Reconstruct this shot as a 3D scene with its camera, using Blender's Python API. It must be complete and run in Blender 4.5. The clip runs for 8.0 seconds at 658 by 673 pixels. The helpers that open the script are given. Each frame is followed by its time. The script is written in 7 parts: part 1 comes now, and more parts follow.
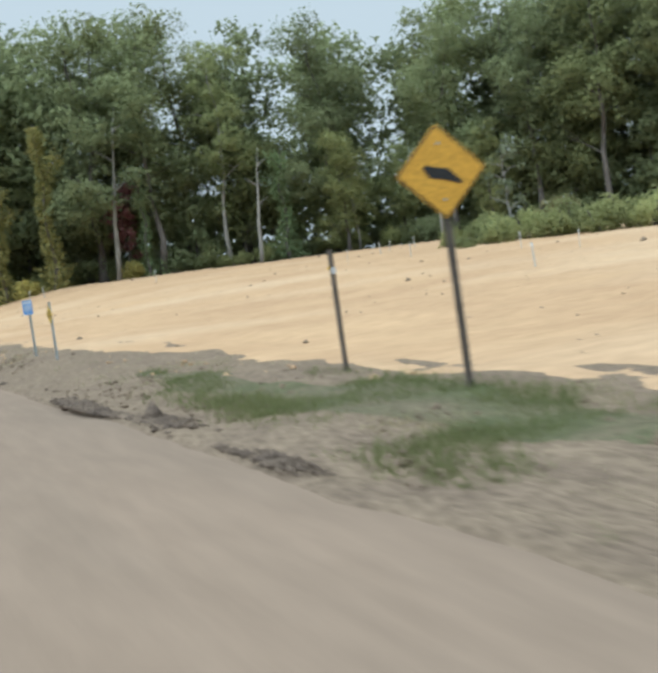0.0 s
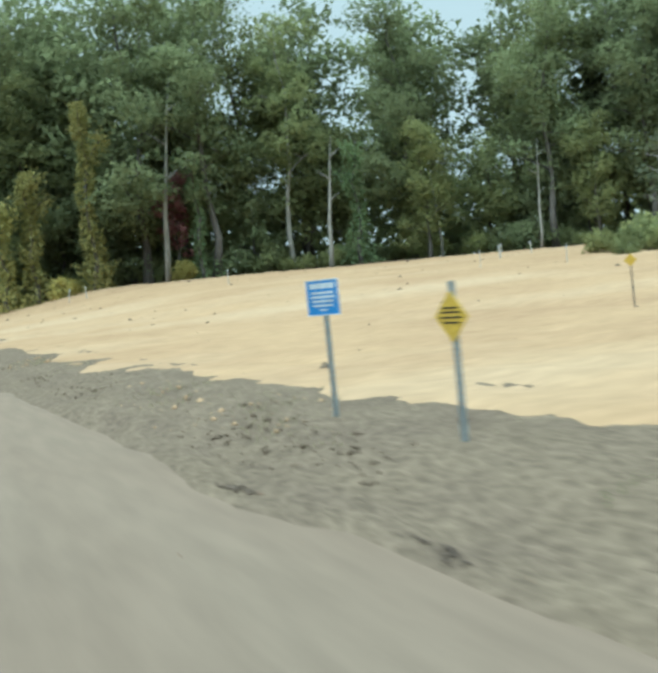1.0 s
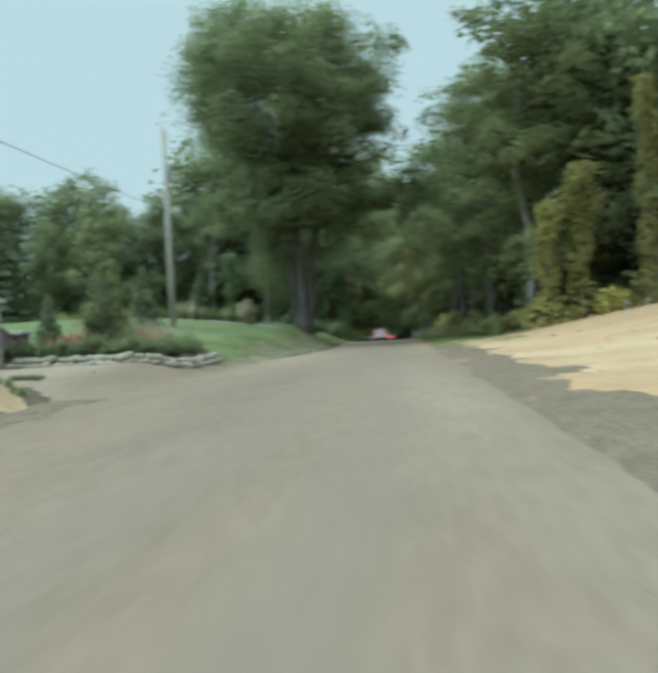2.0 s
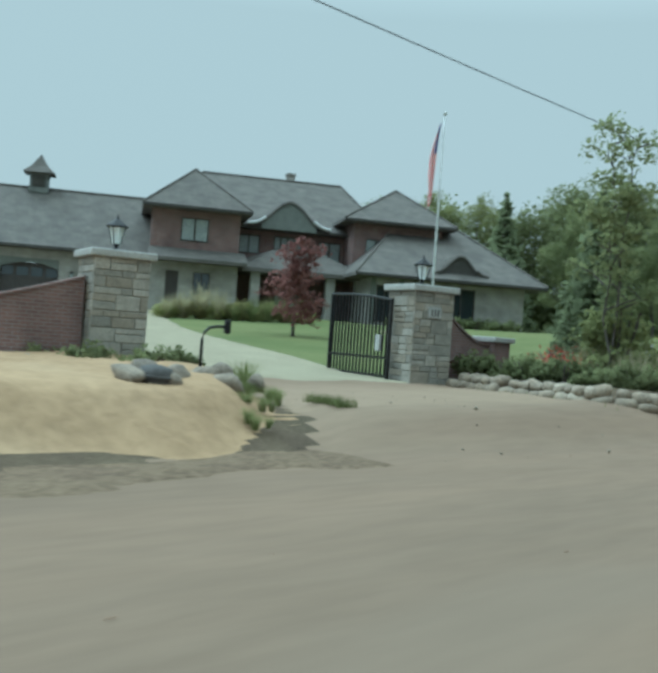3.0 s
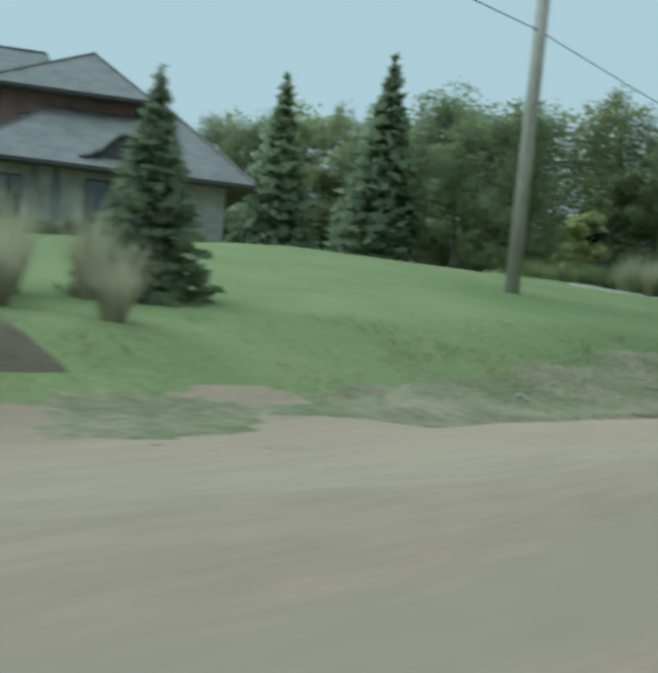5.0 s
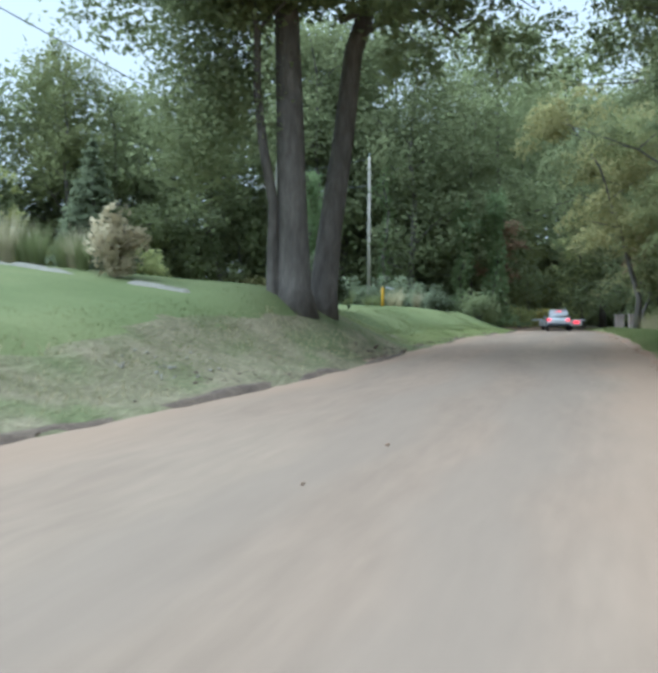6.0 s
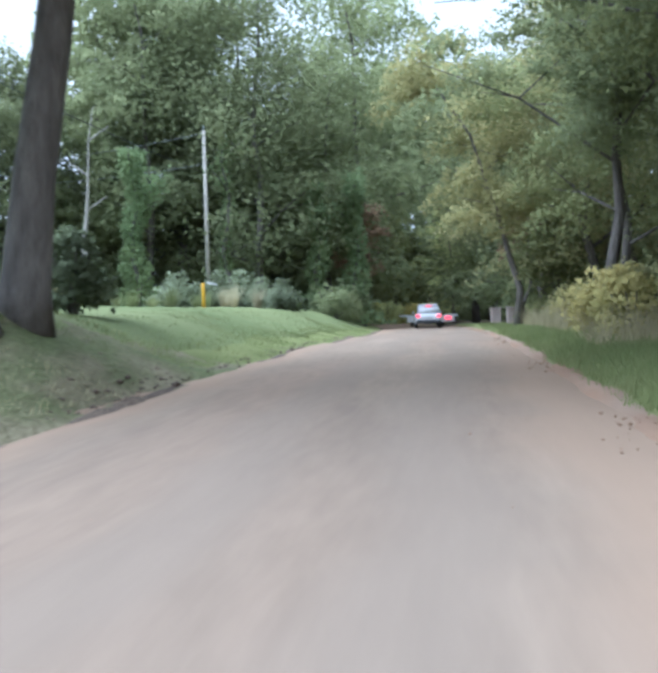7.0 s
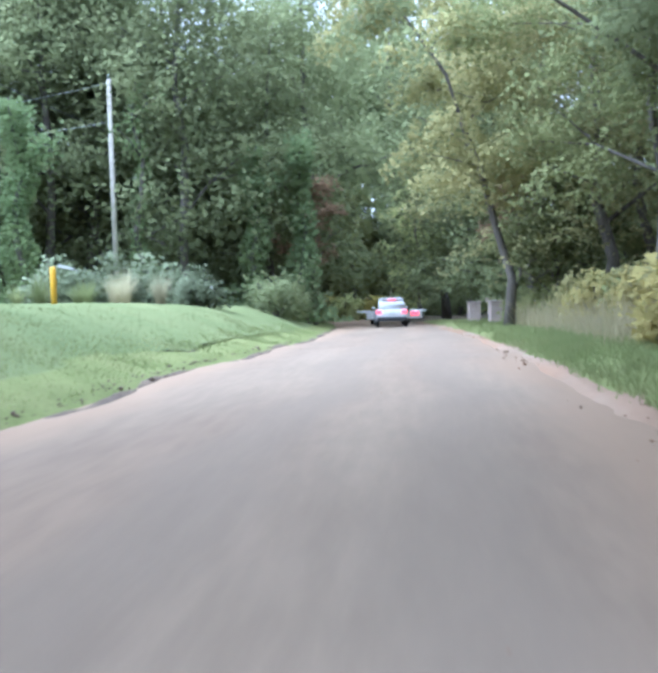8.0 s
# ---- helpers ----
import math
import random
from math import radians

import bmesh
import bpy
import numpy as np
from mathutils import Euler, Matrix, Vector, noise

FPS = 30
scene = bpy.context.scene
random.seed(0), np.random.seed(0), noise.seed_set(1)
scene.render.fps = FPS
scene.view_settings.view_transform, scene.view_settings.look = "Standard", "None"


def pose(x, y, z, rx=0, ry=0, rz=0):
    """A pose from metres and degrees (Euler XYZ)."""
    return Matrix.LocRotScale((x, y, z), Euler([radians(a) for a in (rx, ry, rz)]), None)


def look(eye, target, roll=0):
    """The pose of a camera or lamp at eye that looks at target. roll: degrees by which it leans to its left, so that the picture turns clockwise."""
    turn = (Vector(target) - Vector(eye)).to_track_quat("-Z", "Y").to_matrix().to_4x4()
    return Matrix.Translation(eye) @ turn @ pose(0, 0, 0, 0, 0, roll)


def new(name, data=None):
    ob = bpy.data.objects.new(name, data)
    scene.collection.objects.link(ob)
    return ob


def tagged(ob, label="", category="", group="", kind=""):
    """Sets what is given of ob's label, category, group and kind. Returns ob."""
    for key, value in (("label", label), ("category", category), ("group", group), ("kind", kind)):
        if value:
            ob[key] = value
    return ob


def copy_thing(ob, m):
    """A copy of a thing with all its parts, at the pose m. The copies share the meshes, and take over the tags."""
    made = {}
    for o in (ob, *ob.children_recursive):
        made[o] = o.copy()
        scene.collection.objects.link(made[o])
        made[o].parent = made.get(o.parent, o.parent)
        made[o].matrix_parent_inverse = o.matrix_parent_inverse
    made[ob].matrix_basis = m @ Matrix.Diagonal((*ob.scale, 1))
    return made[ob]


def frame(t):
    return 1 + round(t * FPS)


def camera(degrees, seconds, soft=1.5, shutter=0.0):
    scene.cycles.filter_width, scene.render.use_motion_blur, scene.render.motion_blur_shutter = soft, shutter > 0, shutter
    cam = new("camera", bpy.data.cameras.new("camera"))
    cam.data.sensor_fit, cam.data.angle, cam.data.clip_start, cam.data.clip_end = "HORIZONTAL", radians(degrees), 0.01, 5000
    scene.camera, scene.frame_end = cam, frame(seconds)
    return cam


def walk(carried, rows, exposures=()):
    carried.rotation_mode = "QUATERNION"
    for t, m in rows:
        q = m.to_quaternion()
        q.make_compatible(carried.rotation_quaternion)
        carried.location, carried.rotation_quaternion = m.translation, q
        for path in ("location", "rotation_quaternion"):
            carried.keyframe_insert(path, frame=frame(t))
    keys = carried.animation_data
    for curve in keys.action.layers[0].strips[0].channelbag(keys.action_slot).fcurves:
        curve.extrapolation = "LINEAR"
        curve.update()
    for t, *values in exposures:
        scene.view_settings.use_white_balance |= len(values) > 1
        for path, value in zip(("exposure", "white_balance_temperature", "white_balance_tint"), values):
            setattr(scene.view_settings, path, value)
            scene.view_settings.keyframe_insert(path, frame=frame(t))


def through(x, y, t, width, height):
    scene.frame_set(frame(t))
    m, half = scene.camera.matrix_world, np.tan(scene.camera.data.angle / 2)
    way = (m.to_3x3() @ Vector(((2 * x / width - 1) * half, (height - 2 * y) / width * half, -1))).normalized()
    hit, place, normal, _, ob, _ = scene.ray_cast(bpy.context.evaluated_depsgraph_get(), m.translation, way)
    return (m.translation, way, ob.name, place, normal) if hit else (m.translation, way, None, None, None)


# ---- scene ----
cam = camera(38.70, 8.0, soft=3.8, shutter=0.2)
PATH = [
    (0, (0.306, 0.000, 1.397), (4.664, 8.966, 0.609), -7.10),
    (0.2, (0.220, 2.430, 1.415), (4.460, 11.460, 0.660), -6.70),
    (0.5, (0.037, 6.457, 1.400), (4.303, 15.476, 0.721), -5.90),
    (0.8, (-0.110, 10.136, 1.396), (4.231, 19.121, 0.740), -5.28),
    (1, (-0.139, 12.710, 1.405), (4.226, 21.684, 0.764), -5.08),
    (1.2, (-0.138, 15.223, 1.390), (4.161, 24.232, 0.801), -4.86),
    (2.3, (0.014, 28.903, 1.343), (-3.458, 38.281, 1.372), -0.96),
    (2.5, (0.080, 31.361, 1.401), (-4.864, 40.052, 1.557), 1.12),
    (2.7, (0.125, 33.769, 1.424), (-5.903, 41.747, 1.538), 2.67),
    (3, (0.181, 37.322, 1.393), (-6.745, 44.534, 1.465), 4.16),
    (3.2, (0.082, 39.791, 1.425), (-7.394, 46.433, 1.344), 4.87),
    (3.5, (0.012, 43.397, 1.401), (-8.191, 49.101, 0.992), 5.59),
    (3.8, (0.033, 46.865, 1.379), (-8.274, 52.412, 0.900), 5.82),
    (4, (0.053, 49.187, 1.410), (-8.246, 54.746, 0.937), 5.76),
    (4.2, (0.043, 51.522, 1.393), (-8.269, 57.062, 0.921), 5.56),
    (5.3, (0.153, 64.213, 1.400), (-5.085, 72.706, 0.741), 3.24),
    (5.5, (0.182, 66.495, 1.411), (-3.688, 75.677, 0.575), 0.96),
    (5.7, (0.211, 68.751, 1.406), (-2.871, 78.249, 0.865), 0.46),
    (6, (0.232, 72.023, 1.444), (-2.547, 81.622, 1.096), 0.15),
    (6.3, (0.117, 75.091, 1.334), (-2.567, 84.720, 1.060), -0.30),
    (6.5, (0.011, 77.196, 1.353), (-2.439, 86.887, 1.066), -0.57),
    (7, (-0.163, 82.911, 1.449), (-1.644, 92.794, 1.070), -1.56),
    (7.5, (-0.448, 88.690, 1.362), (-1.605, 98.613, 0.921), -1.32),
    (8, (-0.748, 95.038, 1.382), (-1.832, 104.968, 0.923), -1.72),
]
EXPOSURES = [(0.0, 0.22, 5080, 2), (0.5, 0.27, 4850, -6), (1.2, 0.32, 4800, -12), (2.3, 0.1, 4820, -13), (3.5, -0.08, 4660, -13), (4.2, -0.06, 4600, -13), (5.3, 0.02, 4720, -13), (5.5, 0.28, 4740, -9), (5.7, 0.52, 4760, -4), (6.0, 0.75, 4690, 3), (6.5, 0.95, 4650, 8), (7.0, 1.24, 4640, 10), (7.5, 1.53, 4570, 10), (8.0, 1.76, 4480, 11)]

walk(cam, [(t, look(eye, target, roll)) for t, eye, target, roll in PATH], EXPOSURES)

# ---- daylight: a bright overcast sky and a weak, wide sun ----
world = bpy.data.worlds.new("overcast")
scene.world = world
world.use_nodes = True
wn = world.node_tree
wn.nodes.clear()
w_out = wn.nodes.new("ShaderNodeOutputWorld")
w_bg = wn.nodes.new("ShaderNodeBackground")
w_sky = wn.nodes.new("ShaderNodeTexSky")
w_sky.sky_type = "NISHITA"
w_sky.sun_disc = False
w_sky.sun_elevation = radians(51)
w_sky.sun_rotation = radians(246)
w_sky.air_density, w_sky.dust_density, w_sky.ozone_density = 1.6, 4.0, 1.0
# an overcast dome: grey, and about three times as bright overhead as at the horizon
w_tex = wn.nodes.new("ShaderNodeTexCoord")
w_sep = wn.nodes.new("ShaderNodeSeparateXYZ")
w_up = wn.nodes.new("ShaderNodeMapRange")
w_up.inputs[1].default_value, w_up.inputs[2].default_value = 0.33, 0.98
w_up.inputs[3].default_value, w_up.inputs[4].default_value = 1.0, 3.6
w_grey = wn.nodes.new("ShaderNodeMixRGB")
w_grey.blend_type = "MULTIPLY"
w_grey.inputs[0].default_value = 1.0
w_grey.inputs[1].default_value = (7.15, 6.95, 6.3, 1)
wn.links.new(w_tex.outputs["Generated"], w_sep.inputs[0])
wn.links.new(w_sep.outputs["Z"], w_up.inputs[0])
wn.links.new(w_up.outputs[0], w_grey.inputs[2])
w_mix = wn.nodes.new("ShaderNodeMixRGB")
w_mix.inputs[0].default_value = 0.97
wn.links.new(w_sky.outputs[0], w_mix.inputs[1])
wn.links.new(w_grey.outputs[0], w_mix.inputs[2])
wn.links.new(w_mix.outputs[0], w_bg.inputs[0])
w_bg.inputs[1].default_value = 0.085
wn.links.new(w_bg.outputs[0], w_out.inputs[0])

sun = new("sun", bpy.data.lights.new("sun", "SUN"))
sun.data.energy, sun.data.angle, sun.data.color = 2.2, radians(50), (1.0, 0.97, 0.92)
sun.matrix_world = look((-40, -24, 58), (0, 0, 0))


# ---- materials ----
def material(name, colour, rough=0.9, second=None, scale=3.0, fine=40.0, bump=0.3, metal=0.0, third=None, big=0.35, vary=0.0, spec=0.3, stretch=None, dist=0.02, grit=0.35):
    """A surface of two or three mixed tones, with broad patches, a fine grain and relief, all at real size."""
    m = bpy.data.materials.new(name)
    m.use_nodes = True
    n, k = m.node_tree.nodes, m.node_tree.links
    b = n["Principled BSDF"]
    b.inputs["Roughness"].default_value = rough
    b.inputs["Metallic"].default_value = metal
    b.inputs["Specular IOR Level"].default_value = spec
    geo = n.new("ShaderNodeNewGeometry")
    place = geo.outputs["Position"]
    if stretch:
        mp = n.new("ShaderNodeMapping")
        mp.inputs["Scale"].default_value = stretch
        k.new(place, mp.inputs["Vector"])
        place = mp.outputs["Vector"]

    def tex(s, detail=5.0, lo=0.35, hi=0.65):
        t = n.new("ShaderNodeTexNoise")
        t.inputs["Scale"].default_value, t.inputs["Detail"].default_value = s, detail
        k.new(place, t.inputs["Vector"])
        r = n.new("ShaderNodeMapRange")
        r.inputs[1].default_value, r.inputs[2].default_value = lo, hi
        k.new(t.outputs["Fac"], r.inputs[0])
        return r.outputs[0]

    def mix(fac, a, c):
        x = n.new("ShaderNodeMixRGB")
        k.new(fac, x.inputs[0]) if not isinstance(fac, float) else setattr(x.inputs[0], "default_value", fac)
        for sock, v in ((x.inputs[1], a), (x.inputs[2], c)):
            if isinstance(v, tuple):
                sock.default_value = (*v, 1)
            else:
                k.new(v, sock)
        return x.outputs[0]

    second = second or tuple(v * 0.75 for v in colour)
    col = mix(tex(scale), colour, second)
    if third:
        col = mix(tex(big, 6.0, 0.48, 0.66), col, third)
    grain = tex(fine, 3.0, 0.3, 0.7)
    dark = n.new("ShaderNodeMixRGB")
    dark.blend_type = "MULTIPLY"
    dark.inputs[0].default_value = grit
    k.new(col, dark.inputs[1])
    k.new(grain, dark.inputs[2])
    col = dark.outputs[0]
    if vary:
        info = n.new("ShaderNodeObjectInfo")
        isl = n.new("ShaderNodeMath")
        isl.operation = "ADD"
        k.new(info.outputs["Random"], isl.inputs[0])
        k.new(geo.outputs["Random Per Island"], isl.inputs[1])
        r = n.new("ShaderNodeMapRange")
        r.inputs[2].default_value = 2.0
        r.inputs[3].default_value, r.inputs[4].default_value = 1 - vary, 1 + vary
        k.new(isl.outputs[0], r.inputs[0])
        hsv = n.new("ShaderNodeHueSaturation")
        k.new(r.outputs[0], hsv.inputs["Value"])
        k.new(col, hsv.inputs["Color"])
        col = hsv.outputs[0]
    k.new(col, b.inputs["Base Color"])
    if bump:
        bp = n.new("ShaderNodeBump")
        bp.inputs["Strength"].default_value, bp.inputs["Distance"].default_value = bump, dist
        k.new(grain, bp.inputs["Height"])
        k.new(bp.outputs[0], b.inputs["Normal"])
    return m


def leaf_material(name, colour, second, vary=0.22, through=0.55):
    """Leaves: two tones that change from leaf to leaf and clump to clump, letting some light through."""
    m = bpy.data.materials.new(name)
    m.use_nodes = True
    n, k = m.node_tree.nodes, m.node_tree.links
    b, out = n["Principled BSDF"], n["Material Output"]
    b.inputs["Roughness"].default_value, b.inputs["Specular IOR Level"].default_value = 0.85, 0.08
    geo, info = n.new("ShaderNodeNewGeometry"), n.new("ShaderNodeObjectInfo")
    noise_t = n.new("ShaderNodeTexNoise")
    noise_t.inputs["Scale"].default_value, noise_t.inputs["Detail"].default_value = 0.45, 3.0
    k.new(geo.outputs["Position"], noise_t.inputs["Vector"])
    a = n.new("ShaderNodeMath")
    a.operation = "MULTIPLY_ADD"
    a.inputs[1].default_value = 0.2
    k.new(geo.outputs["Random Per Island"], a.inputs[0])
    r = n.new("ShaderNodeMapRange")
    r.inputs[1].default_value, r.inputs[2].default_value = 0.35, 0.7
    r.inputs[4].default_value = 0.55
    k.new(noise_t.outputs["Fac"], r.inputs[0])
    k.new(r.outputs[0], a.inputs[2])
    mx = n.new("ShaderNodeMixRGB")
    mx.inputs[1].default_value, mx.inputs[2].default_value = (*colour, 1), (*second, 1)
    k.new(a.outputs[0], mx.inputs[0])
    hsv = n.new("ShaderNodeHueSaturation")
    rr = n.new("ShaderNodeMapRange")
    rr.inputs[3].default_value, rr.inputs[4].default_value = 1 - vary, 1 + vary
    k.new(info.outputs["Random"], rr.inputs[0])
    k.new(rr.outputs[0], hsv.inputs["Value"])
    k.new(mx.outputs[0], hsv.inputs["Color"])
    k.new(hsv.outputs[0], b.inputs["Base Color"])
    tr = n.new("ShaderNodeBsdfTranslucent")
    k.new(hsv.outputs[0], tr.inputs["Color"])
    sh = n.new("ShaderNodeMixShader")
    sh.inputs[0].default_value = through
    k.new(b.outputs[0], sh.inputs[1])
    k.new(tr.outputs[0], sh.inputs[2])
    k.new(sh.outputs[0], out.inputs["Surface"])
    return m


def wheel_tracks(m, centres, colour, reach, gravel):
    """Two worn, greyer wheel tracks along the road, wandering and broken, and a drift of gravel at its sides."""
    n, k = m.node_tree.nodes, m.node_tree.links
    b = n["Principled BSDF"]
    was = b.inputs["Base Color"].links[0].from_socket
    geo, sep, no = n.new("ShaderNodeNewGeometry"), n.new("ShaderNodeSeparateXYZ"), n.new("ShaderNodeTexNoise")
    no.inputs["Scale"].default_value, no.inputs["Detail"].default_value = 0.22, 4.0
    k.new(geo.outputs["Position"], sep.inputs[0])
    k.new(geo.outputs["Position"], no.inputs["Vector"])
    wob = n.new("ShaderNodeMath")
    wob.operation = "MULTIPLY_ADD"
    wob.inputs[1].default_value = 1.6
    k.new(no.outputs["Fac"], wob.inputs[0])
    k.new(sep.outputs["X"], wob.inputs[2])
    total = None
    for c in centres:
        off = n.new("ShaderNodeMath")
        off.operation = "SUBTRACT"
        off.inputs[1].default_value = c + 0.8
        k.new(wob.outputs[0], off.inputs[0])
        size = n.new("ShaderNodeMath")
        size.operation = "ABSOLUTE"
        k.new(off.outputs[0], size.inputs[0])
        band = n.new("ShaderNodeMapRange")
        band.interpolation_type = "SMOOTHSTEP"
        band.inputs[1].default_value, band.inputs[2].default_value = 0.15, reach
        band.inputs[3].default_value, band.inputs[4].default_value = 0.6, 0.0
        k.new(size.outputs[0], band.inputs[0])
        if total is None:
            total = band.outputs[0]
        else:
            both = n.new("ShaderNodeMath")
            both.operation = "MAXIMUM"
            k.new(total, both.inputs[0])
            k.new(band.outputs[0], both.inputs[1])
            total = both.outputs[0]
    mx = n.new("ShaderNodeMixRGB")
    mx.inputs[2].default_value = (*colour, 1)
    k.new(total, mx.inputs[0])
    k.new(was, mx.inputs[1])
    col = mx.outputs[0]
    # loose orange gravel thrown to both sides, beyond the gateway
    ahead = n.new("ShaderNodeMapRange")
    ahead.inputs[1].default_value, ahead.inputs[2].default_value = 62.0, 86.0
    k.new(sep.outputs["Y"], ahead.inputs[0])
    for lo, hi in ((0.75, 1.75), (-3.2, -4.4)):
        side = n.new("ShaderNodeMapRange")
        side.interpolation_type = "SMOOTHSTEP"
        side.inputs[1].default_value, side.inputs[2].default_value, side.inputs[4].default_value = lo, hi, 0.85
        k.new(wob.outputs[0], side.inputs[0])
        if hi < lo:
            side.inputs[1].default_value, side.inputs[2].default_value, side.inputs[3].default_value, side.inputs[4].default_value = hi, lo, 0.85, 0.0
        amount = n.new("ShaderNodeMath")
        amount.operation = "MULTIPLY"
        k.new(side.outputs[0], amount.inputs[0])
        k.new(ahead.outputs[0], amount.inputs[1])
        drift = n.new("ShaderNodeMixRGB")
        drift.inputs[2].default_value = (*gravel, 1)
        k.new(amount.outputs[0], drift.inputs[0])
        k.new(col, drift.inputs[1])
        col = drift.outputs[0]
    k.new(col, b.inputs["Base Color"])


M_EARTH = material("dark_earth", (0.109, 0.085, 0.062), second=(0.164, 0.130, 0.089), scale=1.2, fine=25, bump=0.6, third=(0.095, 0.084, 0.057), spec=0.05)
M_ROAD = material("dirt_road", (0.23, 0.169, 0.12), second=(0.19, 0.144, 0.105), scale=0.45, fine=7, bump=0.15, third=(0.272, 0.208, 0.148), big=0.22, stretch=(1.0, 0.16, 1.0), grit=0.12, spec=0.05)
wheel_tracks(M_ROAD, (-2.3, -0.55), (0.196, 0.152, 0.113), 0.7, (0.248, 0.174, 0.117))
M_SHOULDER = material("orange_gravel_shoulder", (0.260, 0.164, 0.105), second=(0.210, 0.139, 0.092), scale=1.0, fine=8, bump=0.12, third=(0.256, 0.192, 0.139), big=0.4, stretch=(1.0, 0.3, 1.0), grit=0.08, spec=0.05)
M_TURF = material("rough_turf", (0.135, 0.122, 0.072), second=(0.175, 0.142, 0.092), scale=2.2, fine=14, bump=0.8, third=(0.108, 0.112, 0.055), big=0.8, dist=0.04, grit=0.35, spec=0.05)
M_SAND = material("sandy_soil", (0.433, 0.289, 0.159), second=(0.372, 0.242, 0.134), scale=0.5, fine=5, bump=0.5, third=(0.470, 0.331, 0.198), big=0.14, stretch=(0.4, 1.0, 1.0), grit=0.2, spec=0.05)
M_MUD = material("muddy_verge", (0.185, 0.138, 0.097), second=(0.228, 0.172, 0.117), scale=2.4, fine=16, bump=0.6, third=(0.21, 0.158, 0.107), big=0.9, dist=0.04, grit=0.4, spec=0.05, stretch=(1.0, 0.5, 1.0))
M_RIDGE = material("crumbled_mud", (0.16, 0.122, 0.091), second=(0.2, 0.153, 0.112), scale=3.0, fine=22, bump=0.7, third=(0.13, 0.1, 0.078), big=1.2, dist=0.03, grit=0.5, spec=0.05)
M_PATH = material("pale_gravel", (0.26, 0.24, 0.19), second=(0.21, 0.195, 0.155), scale=3.0, fine=22, bump=0.4, third=(0.3, 0.275, 0.23), big=0.8, grit=0.3, spec=0.05)
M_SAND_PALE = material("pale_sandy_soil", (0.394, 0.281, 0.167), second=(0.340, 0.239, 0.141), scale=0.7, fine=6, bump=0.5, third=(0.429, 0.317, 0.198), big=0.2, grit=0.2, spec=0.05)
M_LAWN = material("mown_lawn", (0.145, 0.165, 0.068), second=(0.175, 0.188, 0.082), scale=0.5, fine=14, bump=0.4, third=(0.125, 0.148, 0.06), big=0.12, grit=0.2, spec=0.05)
M_VERGE = material("rough_verge", (0.165, 0.15, 0.085), second=(0.235, 0.2, 0.125), scale=1.6, fine=10, bump=0.7, third=(0.13, 0.142, 0.062), big=0.7, dist=0.04, grit=0.35, spec=0.05, stretch=(1.0, 0.6, 1.0))
M_CONCRETE = material("pale_concrete", (0.375, 0.34, 0.24), second=(0.335, 0.3, 0.215), scale=0.8, fine=30, bump=0.1, spec=0.05)
M_BARK = material("grey_bark", (0.18, 0.158, 0.135), second=(0.108, 0.0945, 0.081), scale=5, fine=20, bump=0.8, stretch=(1, 1, 0.25), dist=0.04)
M_BARK_PALE = material("pale_bark", (0.378, 0.351, 0.306), second=(0.253, 0.234, 0.198), scale=4, fine=16, bump=0.5, stretch=(1, 1, 0.3))
M_LEAF = leaf_material("green_leaves", (0.235, 0.255, 0.11), (0.315, 0.315, 0.135))
M_LEAF_DARK = leaf_material("dark_leaves", (0.215, 0.24, 0.115), (0.28, 0.29, 0.14))
M_LEAF_LIGHT = leaf_material("light_leaves", (0.31, 0.325, 0.13), (0.39, 0.375, 0.155))
M_LEAF_OLIVE = leaf_material("olive_leaves", (0.265, 0.26, 0.115), (0.355, 0.3, 0.135))
M_LEAF_YELLOW = leaf_material("yellow_leaves", (0.4, 0.35, 0.105), (0.5, 0.42, 0.14))
M_LEAF_RED = leaf_material("red_leaves", (0.25, 0.12, 0.11), (0.31, 0.16, 0.14))
M_LEAF_TAN = leaf_material("tan_leaves", (0.37, 0.32, 0.2), (0.45, 0.385, 0.245))
M_NEEDLE = leaf_material("spruce_needles", (0.16, 0.18, 0.1), (0.21, 0.235, 0.13))
M_BANK = material("grassy_bank", (0.156, 0.17, 0.06), second=(0.186, 0.19, 0.075), scale=1.2, fine=12, bump=0.2, third=(0.136, 0.15, 0.053), big=0.5, dist=0.03, grit=0.2, spec=0.05)
M_GRASS_DULL = leaf_material("dull_grass", (0.12, 0.14, 0.055), (0.2, 0.19, 0.085))
M_GRASS = leaf_material("grass_blades", (0.17, 0.2, 0.078), (0.25, 0.25, 0.115))


# ---- helpers of this scene ----
def smooth(x, a=0.0, b=1.0):
    t = np.clip((np.asarray(x, float) - a) / (b - a), 0, 1)
    return t * t * (3 - 2 * t)


def mesh_from(name, verts, faces, mat, shade=False):
    me = bpy.data.meshes.new(name)
    me.from_pydata([tuple(v) for v in verts], [], [tuple(f) for f in faces])
    me.materials.append(mat)
    if shade:
        me.polygons.foreach_set("use_smooth", [True] * len(me.polygons))
    me.update()
    return me


